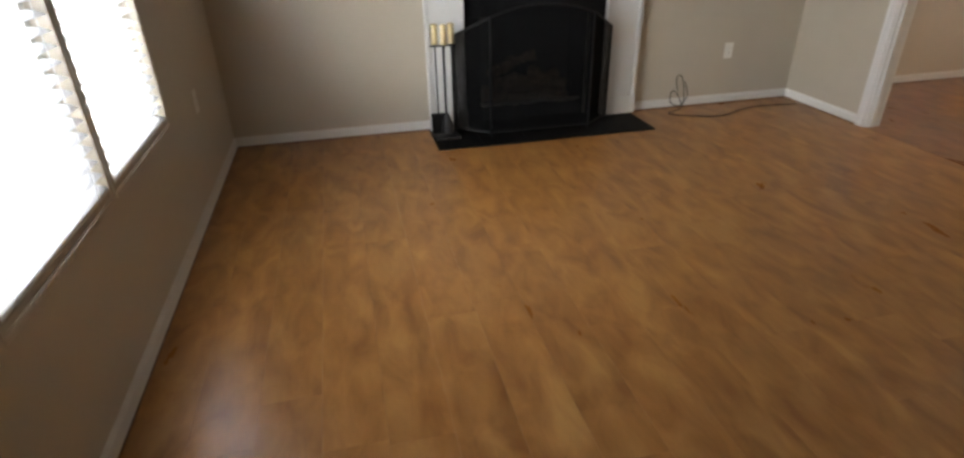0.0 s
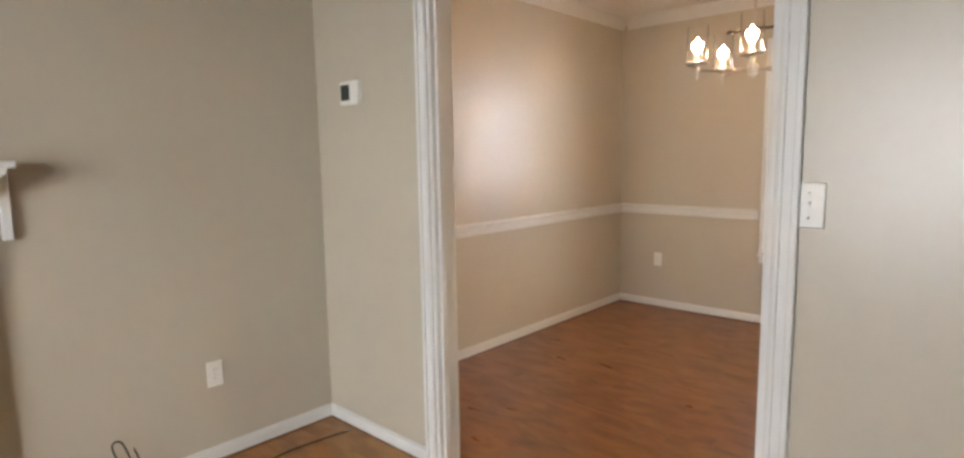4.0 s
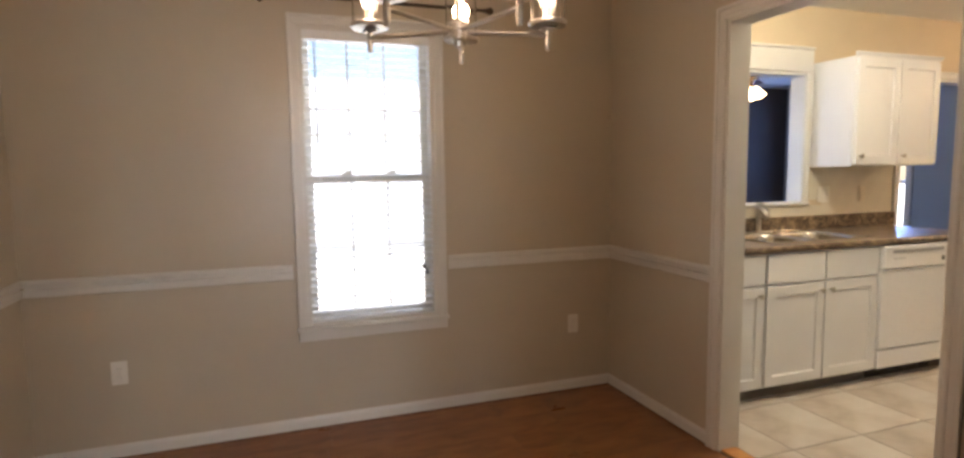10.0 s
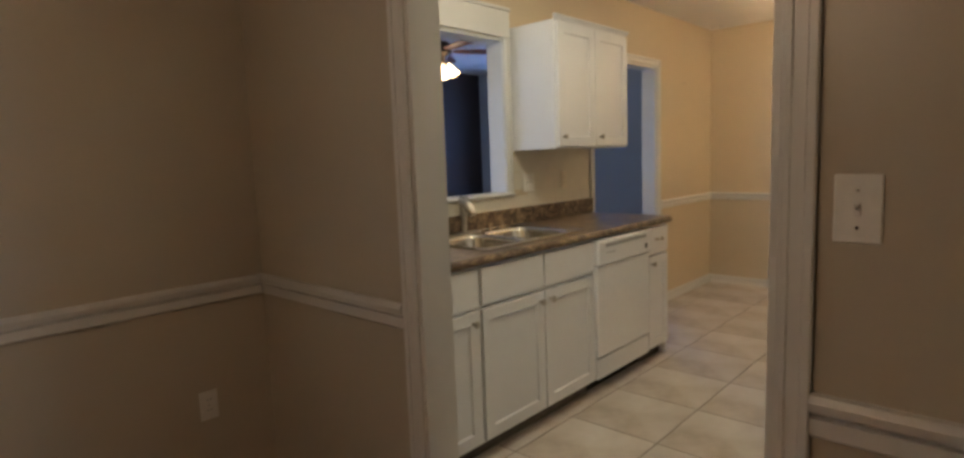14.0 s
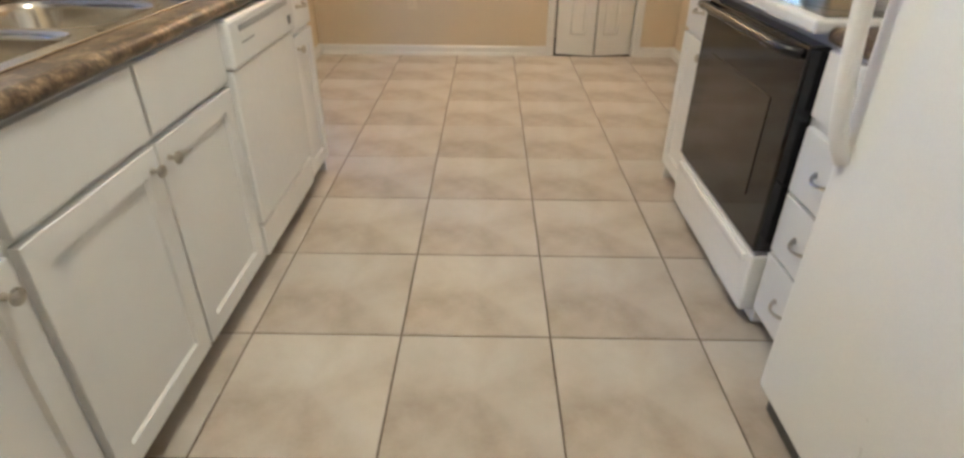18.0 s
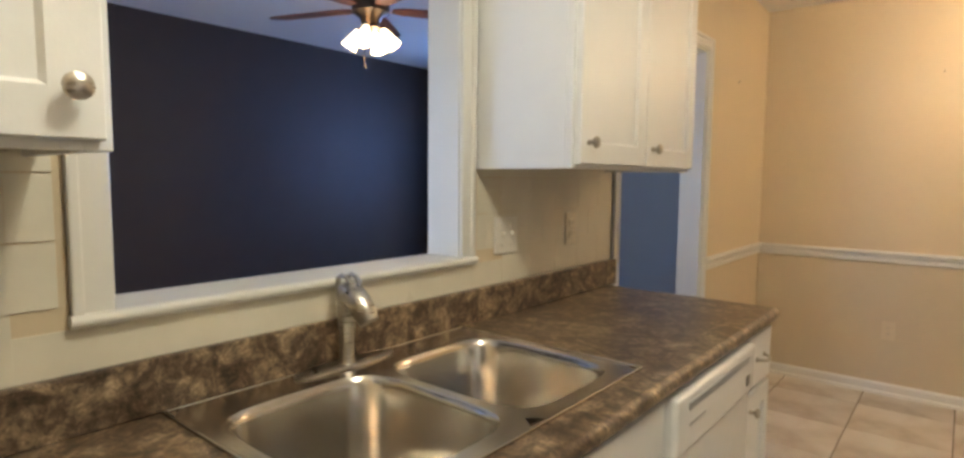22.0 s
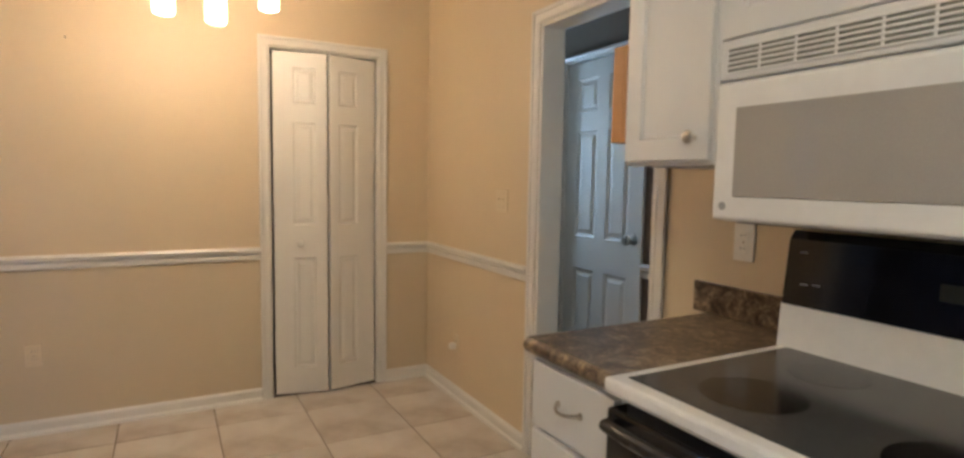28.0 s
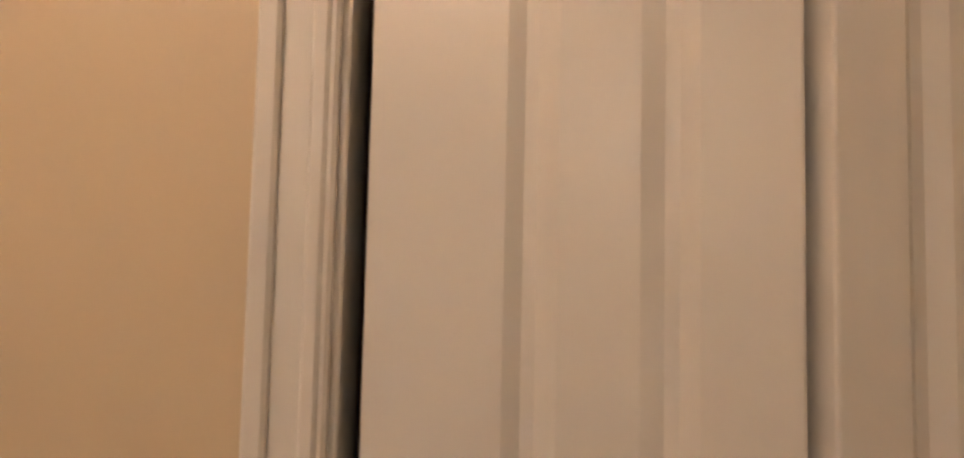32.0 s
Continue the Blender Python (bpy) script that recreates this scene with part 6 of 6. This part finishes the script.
def switch(m, label, gangs=1, col=None):
    th = thing("light_switch", m, label, "switch")
    w = 0.035 + 0.023 * (gangs - 1)
    bm = B()
    box(bm, -w, w, -0.006, 0, -0.057, 0.057, 0.003, 2)
    part("plate", bm, col or M_plate, th)
    for g in range(gangs):
        x = (g - (gangs - 1) / 2) * 0.046
        bm = B()
        box(bm, x - 0.005, x + 0.005, -0.007, -0.0055, -0.012, 0.012, 0.001)
        box(bm, x - 0.0035, x + 0.0035, -0.019, -0.006, 0.001, 0.009, 0.0015)
        part("toggle", bm, col or M_plate, th)
        for z in (-0.031, 0.031):
            bm = B()
            lathe(bm, [(0, 0), (0.003, 0), (0.0025, 0.001), (0, 0.0012)], 10, pose(x, -0.006, z, 90))
            part("screw", bm, M_chrome, th)
    return th


outlet(pose(-0.638, LN, 0.40, 0, 0, 0), "white duplex outlet on the fireplace wall")
outlet(pose(LE, -2.371, 0.39, 0, 0, -90), "white duplex outlet beside the cased opening")
outlet(pose(LW, -0.616, 0.52, 0, 0, 90), "white duplex outlet on the window wall")
switch(pose(LE, -2.042, 1.200, 0, 0, -90), "white single toggle light switch")
thm = thing("thermostat", pose(LE, -0.156, 1.627, 0, 0, -90), "white square thermostat with a dark display", "thermostat")
bm = B()
box(bm, -0.068, 0.068, -0.026, 0, -0.052, 0.052, 0.005, 2)
part("case", bm, M_plate, thm)
bm = B()
box(bm, -0.058, 0.010, -0.0275, -0.0255, -0.034, 0.036, 0.002)
part("display", bm, M_display, thm, "dark display window")
# ---------------------------------------------------------------- dining room things
WY = (DWIN[0] + DWIN[1]) / 2
sash_window("window_dining", pose(DE, WY, 0, 0, 0, -90), DWIN[1] - DWIN[0], DWIN[2], DWIN[3], 0.135, 3, 2, "white double-hung window with lowered blind", low_cols=3, cas=0.052, nose=0.035)
slat_blind("window_blind", pose(DE, WY, 0, 0, 0, -90), DWIN[1] - DWIN[0] - 0.012, DWIN[3] - 0.012, DWIN[2] + 0.012, 0.026, 0.036, 4, 0.045, "white slatted blind with open level slats", 3, False, 0.055)
blind_cord(bpy.data.objects["window_blind.002"], 0.275, DWIN[3] - 0.08)
rod = thing("curtain_rod", pose(DE, WY, 0, 0, 0, -90), "dark bronze curtain rod above the window", "curtain rod")
bm = B()
tube(bm, [(-0.62, -0.075, 2.226), (0.62, -0.075, 2.226)], 0.009, 10)
part("pole", bm, M_bronze, rod)
for s in (-1, 1):
    bm = B()
    lathe(bm, [(0, 0), (0.011, 0), (0.014, 0.006), (0.010, 0.012), (0.019, 0.026), (0.021, 0.036), (0.014, 0.050), (0, 0.054)], 14, Matrix.Translation((s * 0.62, -0.075, 2.226)) @ pose(0, 0, 0, 0, s * 90, 0))
    part("finial", bm, M_bronze, rod, "small turned finial")
    bm = B()
    tube(bm, [(s * 0.52, 0, 2.216), (s * 0.52, -0.05, 2.216), (s * 0.52, -0.075, 2.219)], 0.005, 8)
    lathe(bm, [(0, 0), (0.016, 0), (0.014, 0.005), (0, 0.006)], 12, pose(s * 0.52, 0, 2.216, 90))
    part("bracket", bm, M_bronze, rod)

# chandelier
CHX, CHY, CHZ = 1.50, -1.392, 1.748
ch = thing("chandelier", pose(CHX, CHY, 0), "brushed nickel five-arm chandelier with clear glass cylinders", "chandelier")
bm = B()
lathe(bm, [(0, CEIL - 0.001), (0.065, CEIL - 0.001), (0.065, CEIL - 0.012), (0.05, CEIL - 0.026), (0.012, CEIL - 0.034), (0, CEIL - 0.034)], 24)
part("ceiling_canopy", bm, M_nickel, ch)
bm = B()
tube(bm, [(0, 0, CHZ + 0.03), (0, 0, CEIL - 0.03)], 0.0065, 10)
part("stem", bm, M_nickel, ch)
bm = B()
lathe(bm, [(0, CHZ - 0.045), (0.010, CHZ - 0.043), (0.012, CHZ - 0.028), (0.024, CHZ - 0.024), (0.026, CHZ + 0.02), (0.014, CHZ + 0.03), (0, CHZ + 0.032)], 20)
part("hub", bm, M_nickel, ch)
for k in range(5):
    a = radians(CH_TURN + 72 * k)
    c, s = math.cos(a), math.sin(a)
    R = 0.272
    bm = B()
    tube(bm, [(0.02 * c, 0.02 * s, CHZ), (R * c, R * s, CHZ + 0.004)], 0.0065, 8)
    lathe(bm, [(0, -0.045), (0.007, -0.043), (0.008, -0.02), (0.0085, 0.02), (0, 0.02)], 12, Matrix.Translation((R * c, R * s, CHZ + 0.004)))
    arm = part("arm", bm, M_nickel, ch)
    bm = B()
    lathe(bm, [(0, 0.018), (0.020, 0.018), (0.022, 0.024), (0.016, 0.027), (0.054, 0.030), (0.057, 0.040), (0.052, 0.044), (0, 0.044)], 24, Matrix.Translation((R * c, R * s, CHZ)))
    part("cup", bm, M_nickel, arm, "shallow nickel glass holder")
    bm = B()
    lathe(bm, [(0.050, 0.045), (0.050, 0.225), (0.0475, 0.225), (0.0475, 0.045)], 28, Matrix.Translation((R * c, R * s, CHZ)))
    g = part("glass_shade", bm, M_jar, arm, "clear glass cylinder")
    g.visible_shadow = False
    bm = B()
    lathe(bm, [(0, 0.044), (0.013, 0.044), (0.013, 0.085), (0, 0.085)], 12, Matrix.Translation((R * c, R * s, CHZ)))
    part("candle_sleeve", bm, M_plate, arm)
    bm = B()
    lathe(bm, [(0, 0.085), (0.010, 0.086), (0.017, 0.105), (0.018, 0.120), (0.012, 0.145), (0.004, 0.165), (0, 0.168)], 14, Matrix.Translation((R * c, R * s, CHZ)))
    part("bulb", bm, M_bulb_d, arm, "glowing candle bulb")
    point_lamp("chandelier_light", (CHX + R * c, CHY + R * s, CHZ + 0.125), CH_WATT, WARM_D, 0.03)

outlet(pose(DE, -0.163, 0.422, 0, 0, -90), "white duplex outlet below the chair rail")
outlet(pose(DE, -2.60, 0.420, 0, 0, -90), "white duplex outlet below the chair rail")
switch(pose(0.986, DS, 1.218, 0, 0, 180), "white single toggle switch beside the kitchen doorway")
# ---------------------------------------------------------------- breakfast end
def leaf_panels(a, b):
    return [(a, b, 0.155, 0.827), (a, b, 1.019, 1.621), (a, b, 1.727, 1.935)]


bf = thing("bifold_door", pose(0, 0, 0), "white six-panel bifold closet door slightly folded open", "door")
hl = 0.304
ang = 13.5
LH = 2.022
pl = panel_front(hl, LH, 0.030, leaf_panels(0.109, 0.241), raised=True, step=0.010, slope=0.012, depth=0.008)
pr = panel_front(hl, LH, 0.030, leaf_panels(0.055, 0.185), raised=True, step=0.010, slope=0.012, depth=0.008)
span = hl * math.cos(radians(ang))
mid = (BF0 + BF1) / 2 - 0.003
out = hl * math.sin(radians(ang))
ya = KS - 0.008
# front faces look north; local -y is turned to +y
la = part("leaf", pl, M_trim, bf, "", pose(mid + span + 0.002, ya - 0.03, 0.014, 0, 0, 180 - ang))
part("leaf", pr, M_trim, bf, "", pose(mid - 0.002, ya - 0.03 + out, 0.014, 0, 0, 180 + ang))
bm = B()
lathe(bm, [(0, 0), (0.009, 0), (0.008, 0.012), (0.016, 0.020), (0.018, 0.028), (0.014, 0.035), (0, 0.037)], 18, pose(0, 0, 0, 90))
part("knob", bm, M_trim, la, "white wooden knob", pose(hl * 0.49, -0.030, 0.915))
bm = B()
box(bm, BF0 + 0.016, BF1 - 0.016, KS - 0.058, KS - 0.012, BFH - 0.034, BFH - 0.016)
structure("bifold_track", bm, M_dark, "dark track in the closet head")

# pendant bar with jar lights
pd = thing("pendant_light", pose(1.585, -6.885, 0), "weathered wood bar pendant with four glass jar lights", "pendant lamp")
bm = B()
box(bm, -0.345, 0.345, -0.055, 0.055, CEIL - 0.035, CEIL - 0.0005, 0.004)
part("ceiling_bar", bm, M_barnwood, pd, "reddish weathered wood bar")
for x, y, zb, h in ((0.312, 0.0, 2.035, 0.185), (0.113, -0.012, 1.985, 0.25), (-0.085, 0.012, 1.968, 0.185), (-0.306, -0.012, 2.06, 0.25)):
    zt = zb + h
    bm = B()
    tube(bm, [(x, y, zt + 0.02), (x, y, CEIL - 0.034)], 0.0028, 6)
    cord = part("cord", bm, M_cord, pd)
    bm = B()
    lathe(bm, [(0, zt + 0.045), (0.012, zt + 0.045), (0.014, zt + 0.022), (0.036, zt + 0.018), (0.038, zt - 0.006), (0.034, zt - 0.006), (0, zt - 0.004)], 20, Matrix.Translation((x, y, 0)))
    part("lid", bm, M_bronze, cord, "dark metal jar lid")
    bm = B()
    lathe(bm, [(0.033, zt - 0.006), (0.034, zt - 0.022), (0.043, zt - 0.042), (0.043, zb + 0.012), (0.037, zb), (0, zb), (0, zb + 0.004), (0.034, zb + 0.004), (0.0405, zb + 0.014), (0.0405, zt - 0.043), (0.0315, zt - 0.024), (0.0305, zt - 0.006)], 24, Matrix.Translation((x, y, 0)))
    g = part("jar", bm, M_jar, cord, "clear glass jar")
    g.visible_shadow = False
    bm = B()
    lathe(bm, [(0, zt - 0.004), (0.014, zt - 0.006), (0.014, zt - 0.045), (0, zt - 0.045)], 14, Matrix.Translation((x, y, 0)))
    part("socket", bm, M_grey, cord)
    bm = B()
    b0 = zt - 0.045
    lathe(bm, [(0, b0), (0.012, b0 - 0.004), (0.024, b0 - 0.035), (0.028, b0 - 0.065), (0.024, b0 - 0.09), (0.012, b0 - 0.104), (0, b0 - 0.107)], 18, Matrix.Translation((x, y, 0)))
    part("bulb", bm, M_bulb, cord, "glowing filament bulb")
    point_lamp("jar_light", (1.585 + x, -6.885 + y, zt - 0.105), JAR_WATT, WARM, 0.036)

outlet(pose(2.31, KS, 0.408, 0, 0, 180), "cream duplex outlet below the chair rail", M_cream)
outlet(pose(KW, -7.155, 0.335, 0, 0, 90), "cream outlet with a plugged-in adapter", M_cream)
bm = B()
box(bm, KW + 0.009, KW + 0.048, -7.173, -7.136, 0.305, 0.342, 0.008, 2)
solid("plug_adapter", bm, M_plate, "small white plug-in adapter in the outlet", "adapter")
switch(pose(KW, -6.64, 1.217, 0, 0, 90), "cream double toggle switch above the chair rail", 2, M_cream)
outlet(pose(KW, -5.205, 1.149, 0, 0, 90), "white duplex outlet above the short counter")
switch(pose(KE - 0.0045, -4.668, 1.163, 0, 0, -90), "white double switch plate above the backsplash", 2)
outlet(pose(KE - 0.0045, -5.054, 1.16, 0, 0, -90), "ivory duplex outlet above the backsplash", M_ivory)
outlet(pose(KE - 0.0045, -3.378, 1.171, 0, 0, -90), "white duplex outlet on the tiled wall")
bm = B()
tube(bm, [(2.125, KS, 1.981), (2.125, KS + 0.014, 1.985)], 0.0022, 6)
lathe(bm, [(0, 0), (0.004, 0), (0.003, 0.002), (0, 0.002)], 8, pose(2.125, KS + 0.013, 1.985, -90))
solid("wall_nail", bm, M_grey, "dark picture nail stuck in the wall", "nail")
bm = B()
tube(bm, [(KE, -6.98, 1.93), (KE - 0.014, -6.98, 1.934)], 0.0022, 6)
solid("wall_nail", bm, M_grey, "dark picture nail stuck in the wall", "nail")
# wooden holder on the end of the narrow wall cabinet
wh = thing("wooden_key_holder", pose(0, 0, 0), "orange pine box fixed to the wall cabinet's end", "key holder")
bm = B()
box(bm, 0.30, 0.575, -5.326, -5.314, 1.432, 1.700, 0.002)
part("back_board", bm, M_pinewood, wh)
bm = B()
box(bm, 0.30, 0.314, -5.372, -5.3265, 1.432, 1.700, 0.002)
box(bm, 0.561, 0.575, -5.372, -5.3265, 1.432, 1.700, 0.002)
box(bm, 0.3145, 0.5605, -5.372, -5.3265, 1.432, 1.446, 0.002)
part("sides", bm, M_pinewood, wh)

# ---------------------------------------------------------------- kitchen ceiling light and vent
kl = thing("ceiling_light", pose(2.0, -3.76, 0), "round frosted ceiling light of the kitchen", "ceiling lamp")
bm = B()
lathe(bm, [(0, CEIL - 0.001), (0.17, CEIL - 0.001), (0.17, CEIL - 0.022), (0.16, CEIL - 0.026), (0, CEIL - 0.026)], 32)
part("pan", bm, M_nickel, kl)
bm = B()
lathe(bm, [(0.158, CEIL - 0.026), (0.152, CEIL - 0.05), (0.12, CEIL - 0.085), (0.06, CEIL - 0.104), (0, CEIL - 0.108)], 32)
part("diffuser", bm, M_diff, kl, "glowing frosted glass bowl")

# ---------------------------------------------------------------- den
fn = thing("ceiling_fan", pose(4.60, -5.40, 0), "ceiling fan with reddish wooden blades and glass shades", "ceiling fan")
bm = B()
lathe(bm, [(0, CEIL - 0.001), (0.07, CEIL - 0.001), (0.07, CEIL - 0.03), (0.03, CEIL - 0.06), (0.016, CEIL - 0.065), (0.016, CEIL - 0.12), (0.07, CEIL - 0.13), (0.105, CEIL - 0.16), (0.105, CEIL - 0.23), (0.06, CEIL - 0.26), (0.045, CEIL - 0.30), (0.06, CEIL - 0.315), (0, CEIL - 0.32)], 28)
part("motor", bm, M_bronze, fn)
for k in range(5):
    a = 72 * k + 20
    bm = B()
    v = [bm.verts.new(p) for p in ((0.12, -0.03, 0), (0.18, -0.05, 0.003), (0.62, -0.066, 0.01), (0.655, -0.04, 0.008), (0.655, 0.04, -0.008), (0.62, 0.066, -0.01), (0.18, 0.05, -0.003), (0.12, 0.03, 0))]
    f = bm.faces.new(v)
    r = bmesh.ops.extrude_face_region(bm, geom=[f])
    bmesh.ops.translate(bm, verts=[g for g in r["geom"] if isinstance(g, bmesh.types.BMVert)], vec=(0, 0, 0.008))
    part("blade", bm, M_fanblade, fn, "", pose(0, 0, CEIL - 0.215, 0, 0, a))
for k in range(4):
    a = radians(90 * k + 30)
    m = Matrix.Translation((0.07 * math.cos(a), 0.07 * math.sin(a), CEIL - 0.325)) @ Matrix.Rotation(a, 4, 'Z') @ Matrix.Rotation(radians(146), 4, 'Y')
    bm = B()
    lathe(bm, [(0.017, 0.0), (0.022, 0.02), (0.031, 0.05), (0.038, 0.085), (0.047, 0.112), (0.044, 0.112), (0.034, 0.085), (0.027, 0.05), (0.0, 0.03)], 18, m)
    part("glass_shade", bm, M_fanbulb, fn, "glowing amber glass shade")
point_lamp("fan_light", (4.60, -5.40, CEIL - 0.48), FAN_WATT, WARM, 0.06)
bm = B()
tube(bm, [(4.62, -5.37, CEIL - 0.32), (4.62, -5.37, CEIL - 0.52)], 0.0015, 5)
lathe(bm, [(0, 0), (0.008, 0.003), (0.006, 0.02), (0, 0.022)], 10, Matrix.Translation((4.62, -5.37, CEIL - 0.54)))
solid("pull_chain", bm, M_bronze, "thin pull chain under the ceiling fan", "pull chain")
sash_window("window_den", pose((SWIN[0] + SWIN[1]) / 2, KS2, 0, 0, 0, 180), SWIN[1] - SWIN[0], SWIN[2], SWIN[3], 0.13, 1, 1, "white sash window looking into the garden")
# window added to go with the den's north lamp, never in view
sash_window("added_window_den_north", pose((NWIN[0] + NWIN[1]) / 2, DENN, 0), NWIN[1] - NWIN[0], NWIN[2], NWIN[3], 0.13, 1, 1, "unseen sash window added for the den's north lamp")
run("baseboard_den_east", BASE, 'y', DENE, -1, [(KS2, DENN)], M_trim, "white baseboard")
run("baseboard_den_south", BASE, 'x', KS2, 1, [(DX0, DENE - 0.013)], M_trim, "white baseboard")

# ---------------------------------------------------------------- hall
hd = thing("hall_door", pose(HW - 0.012, HD0 + 0.016, 0.01, 0, 0, 90), "white six-panel door closed in the hall", "door")
w = HD1 - HD0 - 0.032
c = w / 2
rects = []
for a, b in ((0.10, c - 0.045), (c + 0.045, w - 0.10)):
    rects += [(a, b, 0.19, 0.80), (a, b, 0.99, 1.60), (a, b, 1.71, 1.90)]
bm = panel_front(w, 1.992, 0.035, rects, raised=True, step=0.012, slope=0.014, depth=0.008)
part("door_leaf", bm, M_trim, hd, "", pose(0, 0.035, 0))
bm = B()
lathe(bm, [(0, 0), (0.030, 0), (0.028, 0.006), (0.012, 0.010), (0.011, 0.028), (0.026, 0.040), (0.029, 0.052), (0.022, 0.064), (0, 0.068)], 20, pose(w - 0.052, 0.0, 1.01, 90))
part("door_knob", bm, M_nickel, hd, "satin nickel door knob")
for z in (0.25, 1.02, 1.80):
    bm = B()
    tube(bm, [(-0.006, -0.006, z - 0.045), (-0.006, -0.006, z + 0.045)], 0.006, 8)
    part("hinge", bm, M_nickel, hd)
casing("casing_hall_door", 'x', HW, 1, HD0, HD1, 2.025, M_trim, "narrow white casing", width=0.024)
jamb("jamb_hall_door", 'x', HW - 0.061, HW + 0.001, HD0, HD1, 2.025, M_trim, "white painted lining")
bm = B()
box(bm, HW - 0.12, HW - 0.0605, HD0 - 0.1, HD1 + 0.1, 0, 2.2)
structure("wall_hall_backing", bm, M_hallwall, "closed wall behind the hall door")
sash_window("window_hall", pose((HWIN[0] + HWIN[1]) / 2, HS, 0, 0, 0, 180), HWIN[1] - HWIN[0], HWIN[2], HWIN[3], 0.11, 1, 1, "small white hall window", cas=0.05)

# ---------------------------------------------------------------- outdoors, seen through the windows
fence = thing("board_fence", pose(11.5, 1, -0.3), "pale weathered board fence across the yard", "fence")
pb = B()
box(pb, -0.010, 0.010, -0.068, 0.068, 0.03, 2.28, 0.003)
bme = mesh_of("board", pb, M_fence)
for k in range(150):
    ob = new("board", bme)
    ob.parent = fence
    ob.location = (random.uniform(-0.004, 0.004), 9.0 - 0.142 * k, random.uniform(-0.015, 0.015))
for z in (0.35, 1.85):
    pb = B()
    box(pb, 0.011, 0.05, -12.3, 9.1, z, z + 0.09)
    part("rail", pb, M_fence, fence)
house = thing("neighbour_house", pose(20, 1, -0.3), "pale sided neighbouring house behind the fence", "house")
pb = B()
box(pb, 0, 8, -7, 9, 0, 3.0)
part("wall", pb, M_siding, house)
pb = B()
v = [pb.verts.new(p) for p in ((-0.5, -7.6, 2.95), (8.5, -7.6, 2.95), (4, -7.6, 5.4), (-0.5, 9.6, 2.95), (8.5, 9.6, 2.95), (4, 9.6, 5.4))]
for f in ((0, 1, 2), (3, 5, 4), (0, 2, 5, 3), (1, 4, 5, 2), (0, 3, 4, 1)):
    pb.faces.new([v[i] for i in f])
part("roof", pb, M_roof, house)
for y in (-4.5, 0.5, 5.5):
    pb = B()
    box(pb, -0.03, 0.01, y - 0.5, y + 0.5, 1.0, 2.3)
    wv = part("window", pb, M_blackglass, house)
    pb = B()
    for a, b, c, d in ((-0.58, -0.5, 0.92, 2.38), (0.5, 0.58, 0.92, 2.38), (-0.5, 0.5, 2.3, 2.38), (-0.5, 0.5, 0.92, 1.0)):
        box(pb, -0.05, 0.01, y + a, y + b, c, d)
    part("frame", pb, M_trim, wv)


def shrub(name, m, height, spread, n, seed, label, cat):
    rnd = random.Random(seed)
    th = thing(name, m, label, cat)
    pb = B()
    tube(pb, [(0, 0, 0), (0.03, 0.01, height * 0.35), (0.0, 0.03, height * 0.7)], [spread * 0.07, spread * 0.05, spread * 0.025], 8)
    for k in range(7):
        a = k * 0.9
        z = height * (0.25 + 0.06 * k)
        tube(pb, [(0.02, 0.01, z), (spread * 0.3 * math.cos(a), spread * 0.3 * math.sin(a), z + height * 0.12), (spread * 0.5 * math.cos(a), spread * 0.5 * math.sin(a), z + height * 0.2)], [spread * 0.03, spread * 0.02, spread * 0.008], 6)
    part("trunk", pb, M_bark, th)
    verts, faces = [], []
    for k in range(n):
        a, u = rnd.uniform(0, 6.283), rnd.uniform(-1, 1)
        r = spread * rnd.uniform(0.45, 1.0) * (0.75 + 0.25 * math.sin(3 * a + 4 * u))
        c = Vector((r * math.cos(a) * math.sqrt(1 - u * u), r * math.sin(a) * math.sqrt(1 - u * u), height * (0.62 + 0.38 * u)))
        d = Vector((rnd.gauss(0, 1), rnd.gauss(0, 1), rnd.gauss(0, 1))).normalized()
        e = d.orthogonal().normalized()
        s = rnd.uniform(0.05, 0.11) * (0.6 + spread * 0.25)
        i = len(verts)
        verts += [c - d * s, c + e * s * 0.45, c + d * s, c - e * s * 0.45]
        faces.append((i, i + 1, i + 2, i + 3))
    me = bpy.data.meshes.new("crown")
    me.from_pydata(verts, [], faces)
    me.materials.append(M_leaf)
    ob = new("crown", me)
    ob.parent = th
    return th


shrub("garden_tree", pose(5.6, -12.5, -0.3), 5.0, 2.0, 5000, 11, "leafy green garden tree outside the den", "tree")
shrub("garden_shrub", pose(4.2, -10.4, -0.3), 1.9, 0.9, 2200, 12, "green shrub outside the den window", "shrub")
